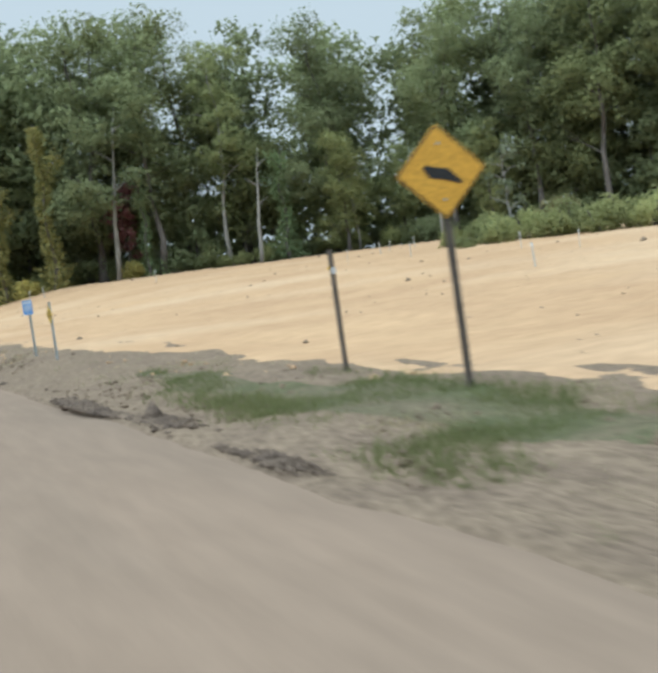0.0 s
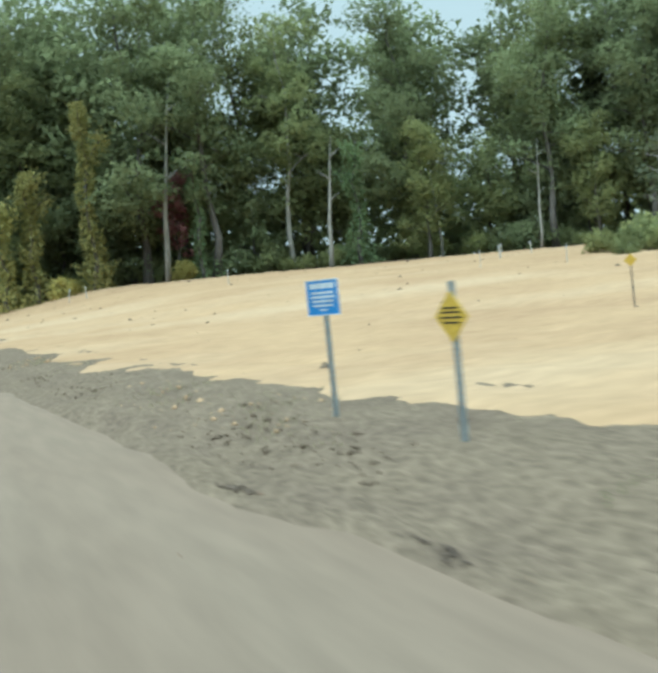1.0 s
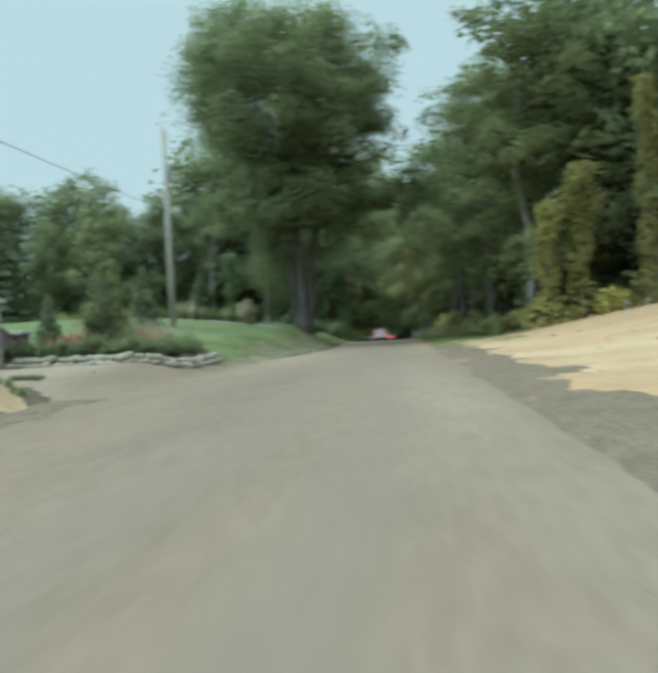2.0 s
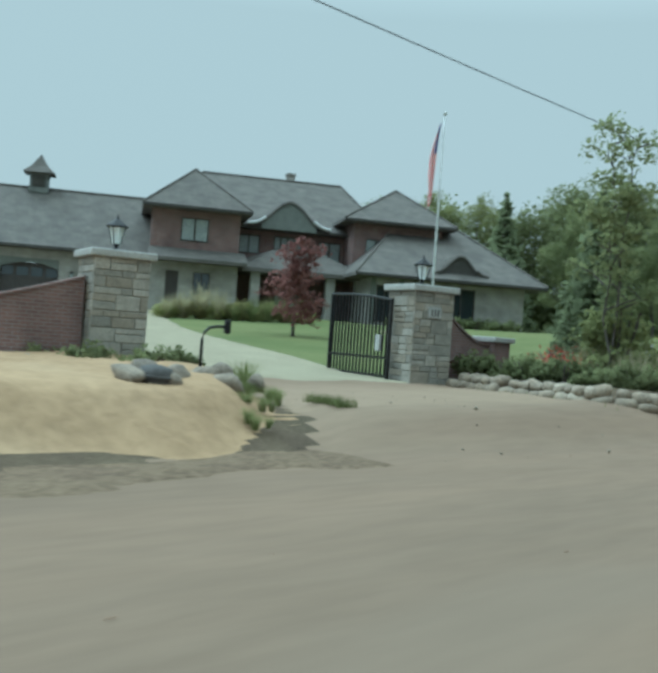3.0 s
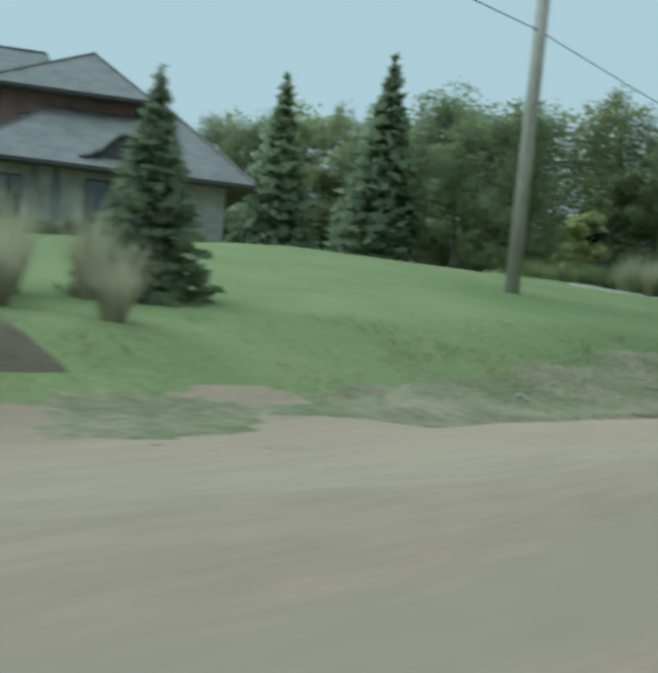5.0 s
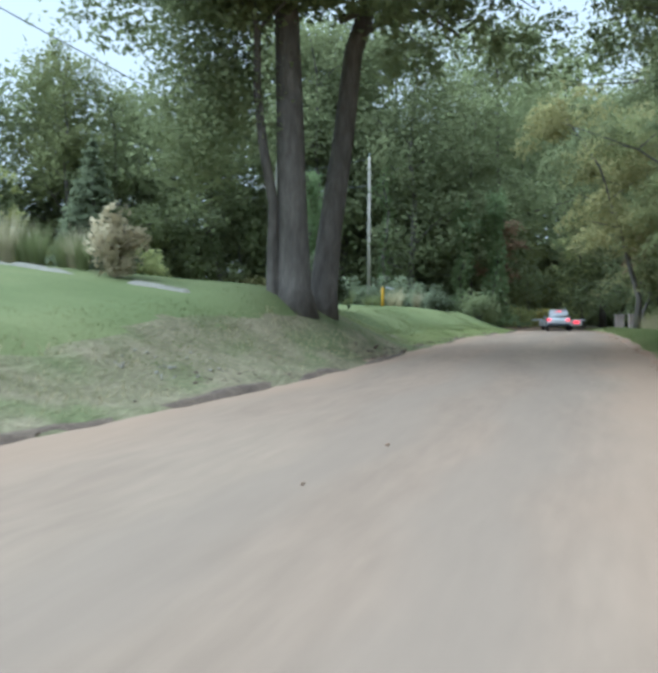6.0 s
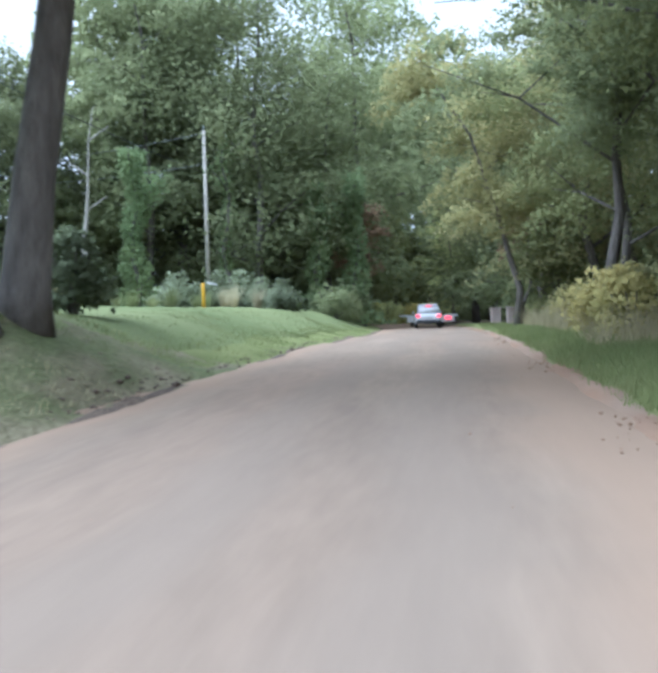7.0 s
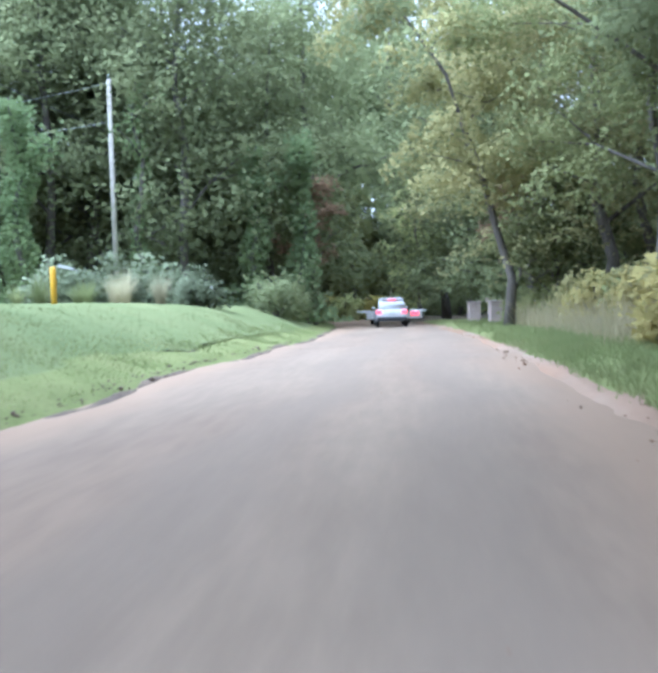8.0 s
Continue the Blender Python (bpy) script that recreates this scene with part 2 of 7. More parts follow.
def part(name, data, mat, parent=None, label="", shade=False):
    """Links a bmesh (or a finished mesh) as one mesh object, under a thing where one is given."""
    if isinstance(data, bmesh.types.BMesh):
        me = bpy.data.meshes.new(name)
        data.to_mesh(me)
        data.free()
        me.materials.append(mat)
        if shade:
            me.polygons.foreach_set("use_smooth", [True] * len(me.polygons))
    else:
        me = data
    ob = new(name, me)
    if parent is not None:
        ob.parent = parent
    if label:
        ob["label"] = label
    return ob


def thing(name, m, label, category, group="", kind=""):
    ob = new(name)
    ob.matrix_world = m
    return tagged(ob, label, category, group, kind)


def box(bm, lo, hi, bevel=0.0, m=None):
    """A box between two corners, with its edges broken where bevel is given."""
    lo, hi = Vector(lo), Vector(hi)
    made = bmesh.ops.create_cube(bm, size=1.0)["verts"]
    for v in made:
        v.co = Vector([(lo[i] + hi[i]) / 2 + v.co[i] * (hi[i] - lo[i]) for i in range(3)])
    if bevel:
        es = list({e for v in made for e in v.link_edges})
        made = [v for v in bmesh.ops.bevel(bm, geom=es, offset=bevel, segments=1, affect="EDGES")["verts"]]
    if m is not None:
        bmesh.ops.transform(bm, matrix=m, verts=list(set(made)))
    return bm


def boxes(*rows, bevel=0.0):
    bm = bmesh.new()
    for lo, hi in rows:
        box(bm, lo, hi, bevel)
    return bm


def tube(bm, points, radii, sides=8, cap=True):
    """A round, tapering tube along points."""
    rings, up = [], Vector((0, 0, 1))
    pts = [Vector(p) for p in points]
    for i, p in enumerate(pts):
        way = (pts[min(i + 1, len(pts) - 1)] - pts[max(i - 1, 0)]).normalized()
        ref = up if abs(way.z) < 0.9 else Vector((1, 0, 0))
        a = way.cross(ref).normalized()
        b = way.cross(a)
        rings.append([bm.verts.new(p + (a * math.cos(q) + b * math.sin(q)) * radii[i]) for q in (2 * math.pi * j / sides for j in range(sides))])
    for r0, r1 in zip(rings, rings[1:]):
        for j in range(sides):
            bm.faces.new((r0[j], r0[(j + 1) % sides], r1[(j + 1) % sides], r1[j]))
    if cap:
        bm.faces.new(rings[0][::-1])
        bm.faces.new(rings[-1])
    return bm


# ---- the lie of the land ----
def road_left(y):
    return np.interp(y, [-60, 30, 36, 44, 50, 60, 66, 74, 80, 88, 94, 102, 110, 118, 128, 150, 170, 220], [-6.2, -6.4, -6.9, -7.4, -6.9, -6.7, -6.6, -6.2, -5.6, -5.15, -5.1, -5.35, -5.3, -5.0, -4.9, -6.2, -8.4, -16.0])


def road_right(y):
    return np.interp(y, [-60, 2, 8, 12, 18, 26, 40, 95, 110, 125, 150, 170, 220], [3.0, 2.85, 2.65, 2.4, 2.15, 1.9, 1.9, 1.7, 1.2, 0.8, -0.4, -2.4, -10.0])


def land(x, y):
    """The height of the ground."""
    x, y = np.asarray(x, float), np.asarray(y, float)
    u = road_left(y) - x
    bank = np.interp(y, [0, 44, 52, 62, 75, 95, 106, 116, 140], [0.4, 0.42, 0.5, 0.6, 0.95, 1.05, 1.0, 1.3, 1.3]) * smooth(u / np.interp(y, [44, 50, 66, 74, 90, 97, 104, 118], [2.2, 1.4, 3.2, 4.0, 3.8, 3.2, 3.0, 4.8]))
    rise = np.interp(y, [0, 60, 70, 80, 95, 106, 116], [0.0, 0.01, 0.07, 0.13, 0.14, 0.09, 0.015])
    lawn = bank + rise * np.clip(u - 1.8, 0, 13)
    q = -0.829 * x + 0.5592 * y
    house = bank + 0.054 * np.clip(q - 43, 0, 34) * smooth(u, 4, 14) * (1 - smooth(y, 105, 118))
    left = np.maximum(lawn, house)
    left = np.minimum(left, 3.0)
    u2 = 0.474 * x + 0.88 * y
    right = np.interp(y, [9, 18], [0.03, 0.16]) * smooth(x - road_right(y), 0, 1.2) + 0.034 * np.clip(u2 - 28, 0, 62) * smooth(x, 3.5, 18)
    side = np.where(u > 0, left, np.where(x > road_right(y), right, 0.0))
    wave = 0.05 * np.sin(0.31 * x + 0.17 * y) * np.sin(0.23 * y - 0.11 * x) * smooth(np.minimum(np.abs(u), np.abs(x - road_right(y))), 0.5, 4)
    roots = 0.5 * np.exp(-(((x + 8.2) / 2.6) ** 2) - ((y - 96.2) / 4.0) ** 2) * smooth(u, 0.2, 1.0)
    roots = roots + 0.38 * np.exp(-(((x + 12.3) / 4) ** 2) - ((y - 94.5) / 5) ** 2)
    return side + wave + roots - 0.02 * np.clip(y - 114, 0, 60)


def at_land(x, y):
    return float(land(x, y))


_rng = np.random.default_rng(5)
_ang, _frq, _phs = _rng.uniform(0, 6.28, 24), np.geomspace(0.25, 5.0, 24), _rng.uniform(0, 6.28, 24)


def ripple(x, y, reach=0.25):
    """A smooth random wave of the plane, for ragged edges and clods."""
    x, y = np.asarray(x, float), np.asarray(y, float)
    out = np.zeros(np.broadcast(x, y).shape)
    for a, f, p in zip(_ang, _frq, _phs):
        out = out + np.sin((np.cos(a) * x + np.sin(a) * y) * f * 2.2 + p) * 1.3 / (1 + f) ** 1.6
    return out * reach


def grid_mesh(name, xs, ys, zf, keep, mat):
    gx, gy = np.meshgrid(xs, ys)
    z = zf(gx, gy)
    ok = keep(gx, gy)
    idx = -np.ones(gx.shape, int)
    cell = ok[:-1, :-1] | ok[1:, :-1] | ok[:-1, 1:] | ok[1:, 1:]
    used = np.zeros(gx.shape, bool)
    for a, b in ((0, 0), (1, 0), (0, 1), (1, 1)):
        used[a : used.shape[0] - 1 + a, b : used.shape[1] - 1 + b] |= cell
    idx[used] = np.arange(used.sum())
    verts = np.stack([gx[used], gy[used], z[used]], -1)
    i, j = np.nonzero(cell)
    faces = np.stack([idx[i, j], idx[i, j + 1], idx[i + 1, j + 1], idx[i + 1, j]], -1)
    return mesh_from(name, verts.tolist(), faces.tolist(), mat, True)


def cover(name, xs, ys, inside, mat, thick=0.03, edge=0.3, rough=0.0, label="", category=""):
    """A layer of soil, turf or gravel on the ground: inside() gives metres from its ragged edge, over which it dives under."""

    def zf(x, y):
        s = inside(x, y)
        return land(x, y) + (thick + 0.08) * smooth(s, -0.05, edge) - 0.08 + rough * ripple(x * 3, y * 3, 1.0) * smooth(s, 0, 0.6)

    ob = new(name, grid_mesh(name, xs, ys, zf, lambda x, y: inside(x, y) > -0.35, mat))
    return tagged(ob, label, category, kind="structure")


# the ground: one sheet, fine near the road and coarse out to the horizon
def spread(lo, hi, a, b, step):
    near = np.arange(a, b + step / 2, step)
    left = a - np.geomspace(step * 1.5, a - lo, 22)[::-1]
    right = b + np.geomspace(step * 1.5, hi - b, 22)
    return np.concatenate([left, near, right])


ground = new("ground", grid_mesh("ground", np.unique(np.round(np.concatenate([spread(-1500, 1500, -64, 64, 1.0), np.arange(-12, 6, 0.25)]), 3)), spread(-1200, 1800, -14, 190, 1.0), lambda x, y: land(np.clip(x, -70, 70), np.clip(y, -20, 200)) - 0.078, lambda x, y: x > -1e9, M_EARTH))
tagged(ground, "dark bare earth and leaf litter between road, field and woods", "ground", kind="structure")

road = cover("road", np.arange(-12, 5, 0.35), np.concatenate([np.arange(-14, 130, 0.4), np.arange(130, 200, 1.0)]), lambda x, y: np.minimum(x - road_left(y), road_right(y) - x) + ripple(x, y, 0.08) + 0.3, M_ROAD, thick=0.035, edge=0.5, rough=0.006, label="pale tan dirt road with wheel tracks and loose gravel", category="road")

# ---- layers on the ground ----
def sand_edge(y):
    return np.interp(y, [-10, 8, 14, 18, 22, 30, 70], [5.6, 5.0, 4.2, 3.6, 3.0, 2.5, 2.6])


verge_right = cover("verge_right", np.concatenate([np.arange(1.2, 5.6, 0.11), np.arange(5.6, 12, 0.4)]), np.concatenate([np.arange(-14, 0, 0.4), np.arange(0, 32, 0.13), np.arange(32, 82, 0.4)]), lambda x, y: np.minimum(x - road_right(y) + np.interp(y, [6, 14, 20, 30], [0.3, 0.38, 0.42, 0.42]), sand_edge(y) + 2.0 - x) + ripple(x, y, 0.09), M_MUD, thick=0.055, rough=0.009, label="rutted brown mud shoulder with clods and straw beside the road", category="verge")
grass_patch = cover("grass_patch", np.arange(2.2, 8, 0.25), np.arange(-6, 18, 0.3), lambda x, y: np.minimum(np.minimum(x - np.interp(y, [-6, 4, 8, 13, 17], [4.0, 3.4, 3.1, 2.9, 3.0]), sand_edge(y) + 0.5 - x), 15.5 - y) + ripple(x, y, 0.2), M_TURF, thick=0.075, edge=0.7, rough=0.008, label="patch of rough green turf on the road verge", category="grass")
sand_lot = cover("sand_lot", np.concatenate([np.arange(2, 6.5, 0.13), np.arange(6.5, 16, 0.4), np.arange(16, 66, 0.8)]), np.concatenate([np.arange(-14, 0, 0.4), np.arange(0, 32, 0.15), np.arange(32, 40, 0.35), np.arange(40, 100, 0.8)]), lambda x, y: np.minimum(np.minimum(x - sand_edge(y), 84.5 - 0.474 * x - 0.88 * y), 62 - x) + ripple(x, y, 0.16) + ripple(x * 2.2, y * 2.6, 0.14), M_SAND, thick=0.07, edge=1.0, rough=0.012, label="freshly graded lot of bare orange-tan sandy soil", category="bare soil")


sand_berm = cover("sand_berm", np.arange(36, 56, 0.5), np.arange(44, 66, 0.5), lambda x, y: 3.2 - np.hypot((0.88 * (x - 45) - 0.474 * (y - 55.5)) / 2.4, 0.474 * (x - 45) + 0.88 * (y - 55.5)), M_SAND, thick=0.55, edge=3.0, rough=0.01, label="low heap of graded sandy soil at the lot's back", category="bare soil")


def sand_tip(x, y):
    a = -8.05 - x + 0.2 * np.sin(y * 0.6)
    b = (45.7 + (-8.2 - x) * 0.6 - y) * 0.857
    s = np.minimum(a, b)
    r = np.clip(1.6 - a, 0, 9) ** 2 + np.clip(1.6 - b, 0, 9) ** 2
    return np.where((a < 1.6) & (b < 1.6), 1.6 - np.sqrt(r), s)


ditch_edge = cover("ditch_edge", np.arange(-11, -5, 0.25), np.arange(-14, 52, 0.3), lambda x, y: np.minimum(np.minimum(x - road_left(y) + 0.7, road_left(y) + 0.8 - x), 46.0 - y) + ripple(x, y, 0.1), M_MUD, thick=0.06, rough=0.012, label="dark damp gutter of mud along the dirt road", category="verge")
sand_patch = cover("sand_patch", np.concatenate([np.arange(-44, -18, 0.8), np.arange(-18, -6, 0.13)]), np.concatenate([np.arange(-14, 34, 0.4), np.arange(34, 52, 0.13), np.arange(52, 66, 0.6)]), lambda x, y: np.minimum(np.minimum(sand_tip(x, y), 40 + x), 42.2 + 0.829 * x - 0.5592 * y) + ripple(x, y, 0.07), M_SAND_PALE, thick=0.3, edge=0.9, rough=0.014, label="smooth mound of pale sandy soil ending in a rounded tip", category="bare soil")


def apron_in(x, y):
    b = (y - (46.4 + (-8.2 - x) * 0.6)) * 0.857
    return np.minimum(np.minimum(b, -5.6 - x), np.minimum(x + 17.5, 69 - y - np.clip(-7.7 - x, 0, 2) * 6.3))


apron = cover("apron", np.arange(-18, -5, 0.3), np.arange(42, 71, 0.3), lambda x, y: apron_in(x, y) + 0.35 + ripple(x, y, 0.1), M_ROAD, thick=0.045, edge=0.5, rough=0.008, label="dusty dirt apron joining the road to a gateway", category="road")


def house_sq(x, y):
    return 0.5592 * x + 0.829 * y, -0.829 * x + 0.5592 * y


def drive_in(x, y):
    s, q = house_sq(x, y)
    lo = np.interp(q, [38, 44, 52, 66, 78], [32.4, 30.5, 22, 15, 13])
    hi = np.interp(q, [38, 44, 52, 62, 70, 78], [38.6, 37.4, 35.2, 33.2, 32.6, 32.6])
    return np.minimum(np.minimum(s - lo, hi - s), np.minimum(-14.45 + 0.2 * np.clip(y - 51.8, 0, 9) - x, 78.2 - q))


driveway = cover("driveway", np.arange(-62, -12, 0.4), np.arange(44, 76, 0.4), lambda x, y: drive_in(x, y) + 0.1, M_CONCRETE, thick=0.085, edge=0.2, label="wide pale concrete driveway climbing from the gate to the garage", category="driveway")


def lawn_in(x, y):
    s, q = house_sq(x, y)
    east = np.minimum(road_left(y) - np.interp(y, [60, 70, 78, 92, 99, 106], [0.5, 0.8, 2.1, 2.0, 1.6, 0.5]) - x, y - 61.5)
    front = np.minimum(np.minimum(-15.5 - x, 78 - q), s - 30)
    both = np.maximum(np.minimum(east, 150 - y), front)
    return np.minimum(np.minimum(both, 70 + x), -drive_in(x, y) + 0.1)


lawn = cover("lawn", np.concatenate([np.arange(-58, -24, 0.9), np.arange(-24, -6, 0.4)]), np.concatenate([np.arange(40, 130, 0.45), np.arange(130, 156, 1.0)]), lambda x, y: lawn_in(x, y) + ripple(x, y, 0.15), M_LAWN, thick=0.05, edge=0.5, rough=0.006, label="mown green lawn rising from the road", category="lawn")
gravel_path = cover("gravel_path", np.arange(-20, -8.4, 0.15), np.arange(90.5, 95, 0.12), lambda x, y: np.minimum(np.minimum(0.19 - np.abs(y - np.interp(x, [-19, -14.4, -11.6, -9.2], [93.6, 92.75, 92.2, 92.15])), x + 18.5), -8.9 - x) + ripple(x * 2, y * 2, 0.03), M_PATH, thick=0.15, edge=0.2, rough=0.008, label="thin strip of pale gravel along the lawn's crest", category="path")
verge_left = cover("verge_left", np.arange(-12, -4.5, 0.25), np.arange(57, 150, 0.35), lambda x, y: np.minimum(road_left(y) + 0.12 - x, np.minimum(x - road_left(y) + np.interp(y, [57, 68, 78, 90, 97, 105], [0.9, 1.2, 2.7, 2.8, 2.2, 1.3]), np.minimum((y - 65.0) * 0.4, (104 - y) * 0.4))) + ripple(x, y, 0.15), M_VERGE, thick=0.06, rough=0.008, label="rough bank of dry weeds and bare clods beside the road", category="verge")
# crumbled mud; its dark strip also paints in the shadow under the bank
gutter = cover("gutter", np.arange(-9, -4.4, 0.1), np.concatenate([np.arange(61, 110, 0.16), np.arange(110, 150, 0.4)]), lambda x, y: np.minimum(np.interp(y, [88, 100], [0.24, 0.18]) - np.abs(x - road_left(y) + 0.12), (y - 70) * 0.1) + ripple(x, y, 0.03) + ripple(x * 3, y * 2, 0.04), M_RIDGE, thick=0.07, edge=0.3, rough=0.02, label="crumbling mud edge at the foot of the bank, its dark tone also painting the shadow line", category="verge")
bank_far = cover("bank_far", np.arange(-17, -4.5, 0.25), np.concatenate([np.arange(100, 130, 0.35), np.arange(130, 172, 0.7)]), lambda x, y: np.minimum(np.minimum(road_left(y) - 0.08 - x, x - road_left(y) + 1.5), (y - 102) * 0.4) + ripple(x, y, 0.06), M_BANK, thick=0.06, rough=0.008, label="grassy green bank beside the road under trees", category="verge")
verge_far = cover("verge_far", np.arange(-4, 9, 0.3), np.arange(78, 165, 0.4), lambda x, y: np.minimum(x - road_right(y) - 0.1, road_right(y) + 5.5 - x) + ripple(x, y, 0.07), M_BANK, thick=0.07, rough=0.01, label="green and brown weedy verge under the trees", category="verge")


shoulder = cover("shoulder", np.arange(-12, 5, 0.16), np.arange(40, 165, 0.4), lambda x, y: np.minimum(x - road_right(y) + 0.35 + 0.1 * np.sin(0.23 * y), road_right(y) + 0.5 - x) + ripple(x * 0.5, y * 0.5, 0.04) + ripple(x * 3, y * 2, 0.06), M_SHOULDER, thick=0.065, edge=0.5, rough=0.0, label="loose orange-tan gravel shoulder along the road", category="verge")


# ---- foliage ----
def leaf_blades(rng, centres, size, flat=0.3):
    """Pointed leaves or sprays round the given centres, three corners each."""
    n = len(centres)
    a = rng.normal(size=(n, 3))
    a[:, 2] *= 0.6
    a /= np.linalg.norm(a, axis=1)[:, None]
    up = rng.normal(size=(n, 3)) + np.array([0, 0, flat * 3])
    b = np.cross(a, up)
    b /= np.linalg.norm(b, axis=1)[:, None] + 1e-9
    s = size * rng.uniform(0.6, 1.5, (n, 1))
    k = rng.uniform(-0.25, 0.25, (n, 1))
    v = np.stack([centres + a * s * 0.62, centres - a * s * (0.4 + k) + b * s * 0.4, centres - a * s * (0.4 - k) - b * s * 0.4], 1)
    return v.reshape(-1, 3)


def leaves_mesh(name, verts, mat, out=None):
    """The mesh of many leaves; out gives each one's outward direction, so that a clump shades as a soft mass."""
    n = len(verts) // 3
    q = verts.reshape(n, 3, 3)
    if out is None:
        return mesh_from(name, verts.tolist(), np.arange(3 * n).reshape(n, 3).tolist(), mat)
    fn = np.cross(q[:, 1] - q[:, 0], q[:, 2] - q[:, 0])
    fn /= np.linalg.norm(fn, axis=1)[:, None] + 1e-9
    turn = (fn * out).sum(1) < 0
    q[turn] = q[turn][:, ::-1]
    fn[turn] *= -1
    nrm = out / (np.linalg.norm(out, axis=1)[:, None] + 1e-9) * 0.9 + fn * 0.28
    nrm /= np.linalg.norm(nrm, axis=1)[:, None]
    me = mesh_from(name, q.reshape(-1, 3).tolist(), np.arange(3 * n).reshape(n, 3).tolist(), mat, True)
    me.normals_split_custom_set_from_vertices(np.repeat(nrm, 3, 0).tolist())
    return me


def clump_leaves(rng, pick, reach, leaves, flat=0.7, droop=0.3):
    """Leaf places on and in lumpy clumps that sag at their rims, and each one's way out from its clump."""
    n = len(pick)
    weight = reach ** 2
    which = rng.choice(n, leaves, p=weight / weight.sum())
    d = rng.normal(size=(leaves, 3))
    d /= np.linalg.norm(d, axis=1)[:, None] + 1e-9
    ph, fr = rng.uniform(0, 6.28, (n, 3)), rng.uniform(2.5, 4.5, (n, 3))
    lump = 1 + 0.22 * np.sin(d * fr[which] + ph[which]).sum(1)
    k = (rng.uniform(0.25, 1.0, leaves) ** 0.5 * lump)[:, None]
    tall = rng.uniform(flat * 0.7, flat * 1.35, n)[which]
    shape = np.stack([np.ones(leaves), np.ones(leaves), tall], -1)
    off = d * k * reach[which][:, None] * shape
    off[:, 2] -= droop * (off[:, 0] ** 2 + off[:, 1] ** 2) / reach[which]
    return pick[which] + off, d


def outward(ball, c, r):
    """Away from the clump's middle and the crown's axis, and somewhat up."""
    return ball + np.stack([c[:, 0] / r, c[:, 1] / r, np.full(len(c), 0.45)], -1) * 0.9


def grow(seed, height, radius, crown_r, base, leaves, size, mats, lean=0.0, stems=1, clumps=60, spread_k=0.5, flat=0.7, droop=0.3):
    """A tree's trunk with limbs, and its crown of leaf clumps at the limbs' ends. Returns the two meshes."""
    rng = np.random.default_rng(seed)
    bm, tips = bmesh.new(), []
    for k in range(stems):
        ang = rng.uniform(0, 6.28) if stems == 1 else 6.28 * k / stems + 0.5
        off = Vector((math.cos(ang), math.sin(ang), 0)) * (0 if stems == 1 else radius * 1.1)
        tilt = Vector((math.cos(ang), math.sin(ang), 0)) * (lean + (0.05 * height if stems > 1 else 0.02 * height))
        r0 = radius * (1.0 if k == 0 else rng.uniform(0.6, 0.85))
        pts, rad = [], []
        for i in range(8):
            f = i / 7
            wob = Vector((rng.normal(), rng.normal(), 0)) * 0.012 * height * (f > 0)
            pts.append(off + tilt * f * f + wob + Vector((0, 0, -0.3 if i == 0 else height * 0.93 * f)))
            rad.append(r0 * (1.45 if i == 0 else 1.0 - 0.86 * f))
        tube(bm, pts, rad, 9)
        for j in range(9):
            f = base / height + (0.95 - base / height) * (j + 0.6) / 9
            i = min(int(f * 7), 6)
            p = pts[i].lerp(pts[i + 1], f * 7 - i)
            a = j * 2.4 + rng.uniform(-0.4, 0.4)
            reach = crown_r * (1.0 - 0.45 * f) * rng.uniform(0.65, 1.0)
            end = p + Vector((math.cos(a) * reach, math.sin(a) * reach, reach * rng.uniform(0.25, 0.7)))
            mid = p.lerp(end, 0.5) + Vector((0, 0, reach * 0.08))
            rr = max(0.03, r0 * (1 - 0.8 * f) * 0.42)
            tube(bm, [p, mid, end], [rr, rr * 0.6, rr * 0.2], 5, False)
            tips += [end, mid.lerp(end, 0.5), p.lerp(end, 0.35)]
            for _ in range(2):
                e2 = mid + Vector((rng.normal(), rng.normal(), rng.uniform(0.1, 0.9))) * reach * 0.45
                tube(bm, [mid, mid.lerp(e2, 0.6) + Vector((0, 0, 0.05)), e2], [rr * 0.5, rr * 0.3, rr * 0.1], 4, False)
                tips.append(e2)
        tips.append(pts[-1])
    trunk = bpy.data.meshes.new("trunk")
    bm.to_mesh(trunk)
    bm.free()
    trunk.materials.append(mats[0])
    trunk.polygons.foreach_set("use_smooth", [True] * len(trunk.polygons))
    tips = np.array([tuple(t) for t in tips])
    pick = tips[rng.integers(0, len(tips), clumps)] + rng.normal(size=(clumps, 3)) * crown_r * np.array([0.16, 0.16, 0.13])
    c, ball = clump_leaves(rng, pick, crown_r * 0.19 * rng.uniform(0.5, 1.45, clumps) * (1 + spread_k), leaves, flat, droop)
    c[:, 2] = np.clip(c[:, 2], base * 0.5, None)
    return trunk, leaves_mesh("crown", leaf_blades(rng, c, size), mats[1], outward(ball, c, crown_r))


def plant(name, meshes, m, label, category, group="", parts=("trunk", "crown")):
    ob = thing(name, m, label, category, group)
    for p, me in zip(parts, meshes):
        part(p, me, None, ob)
    return ob


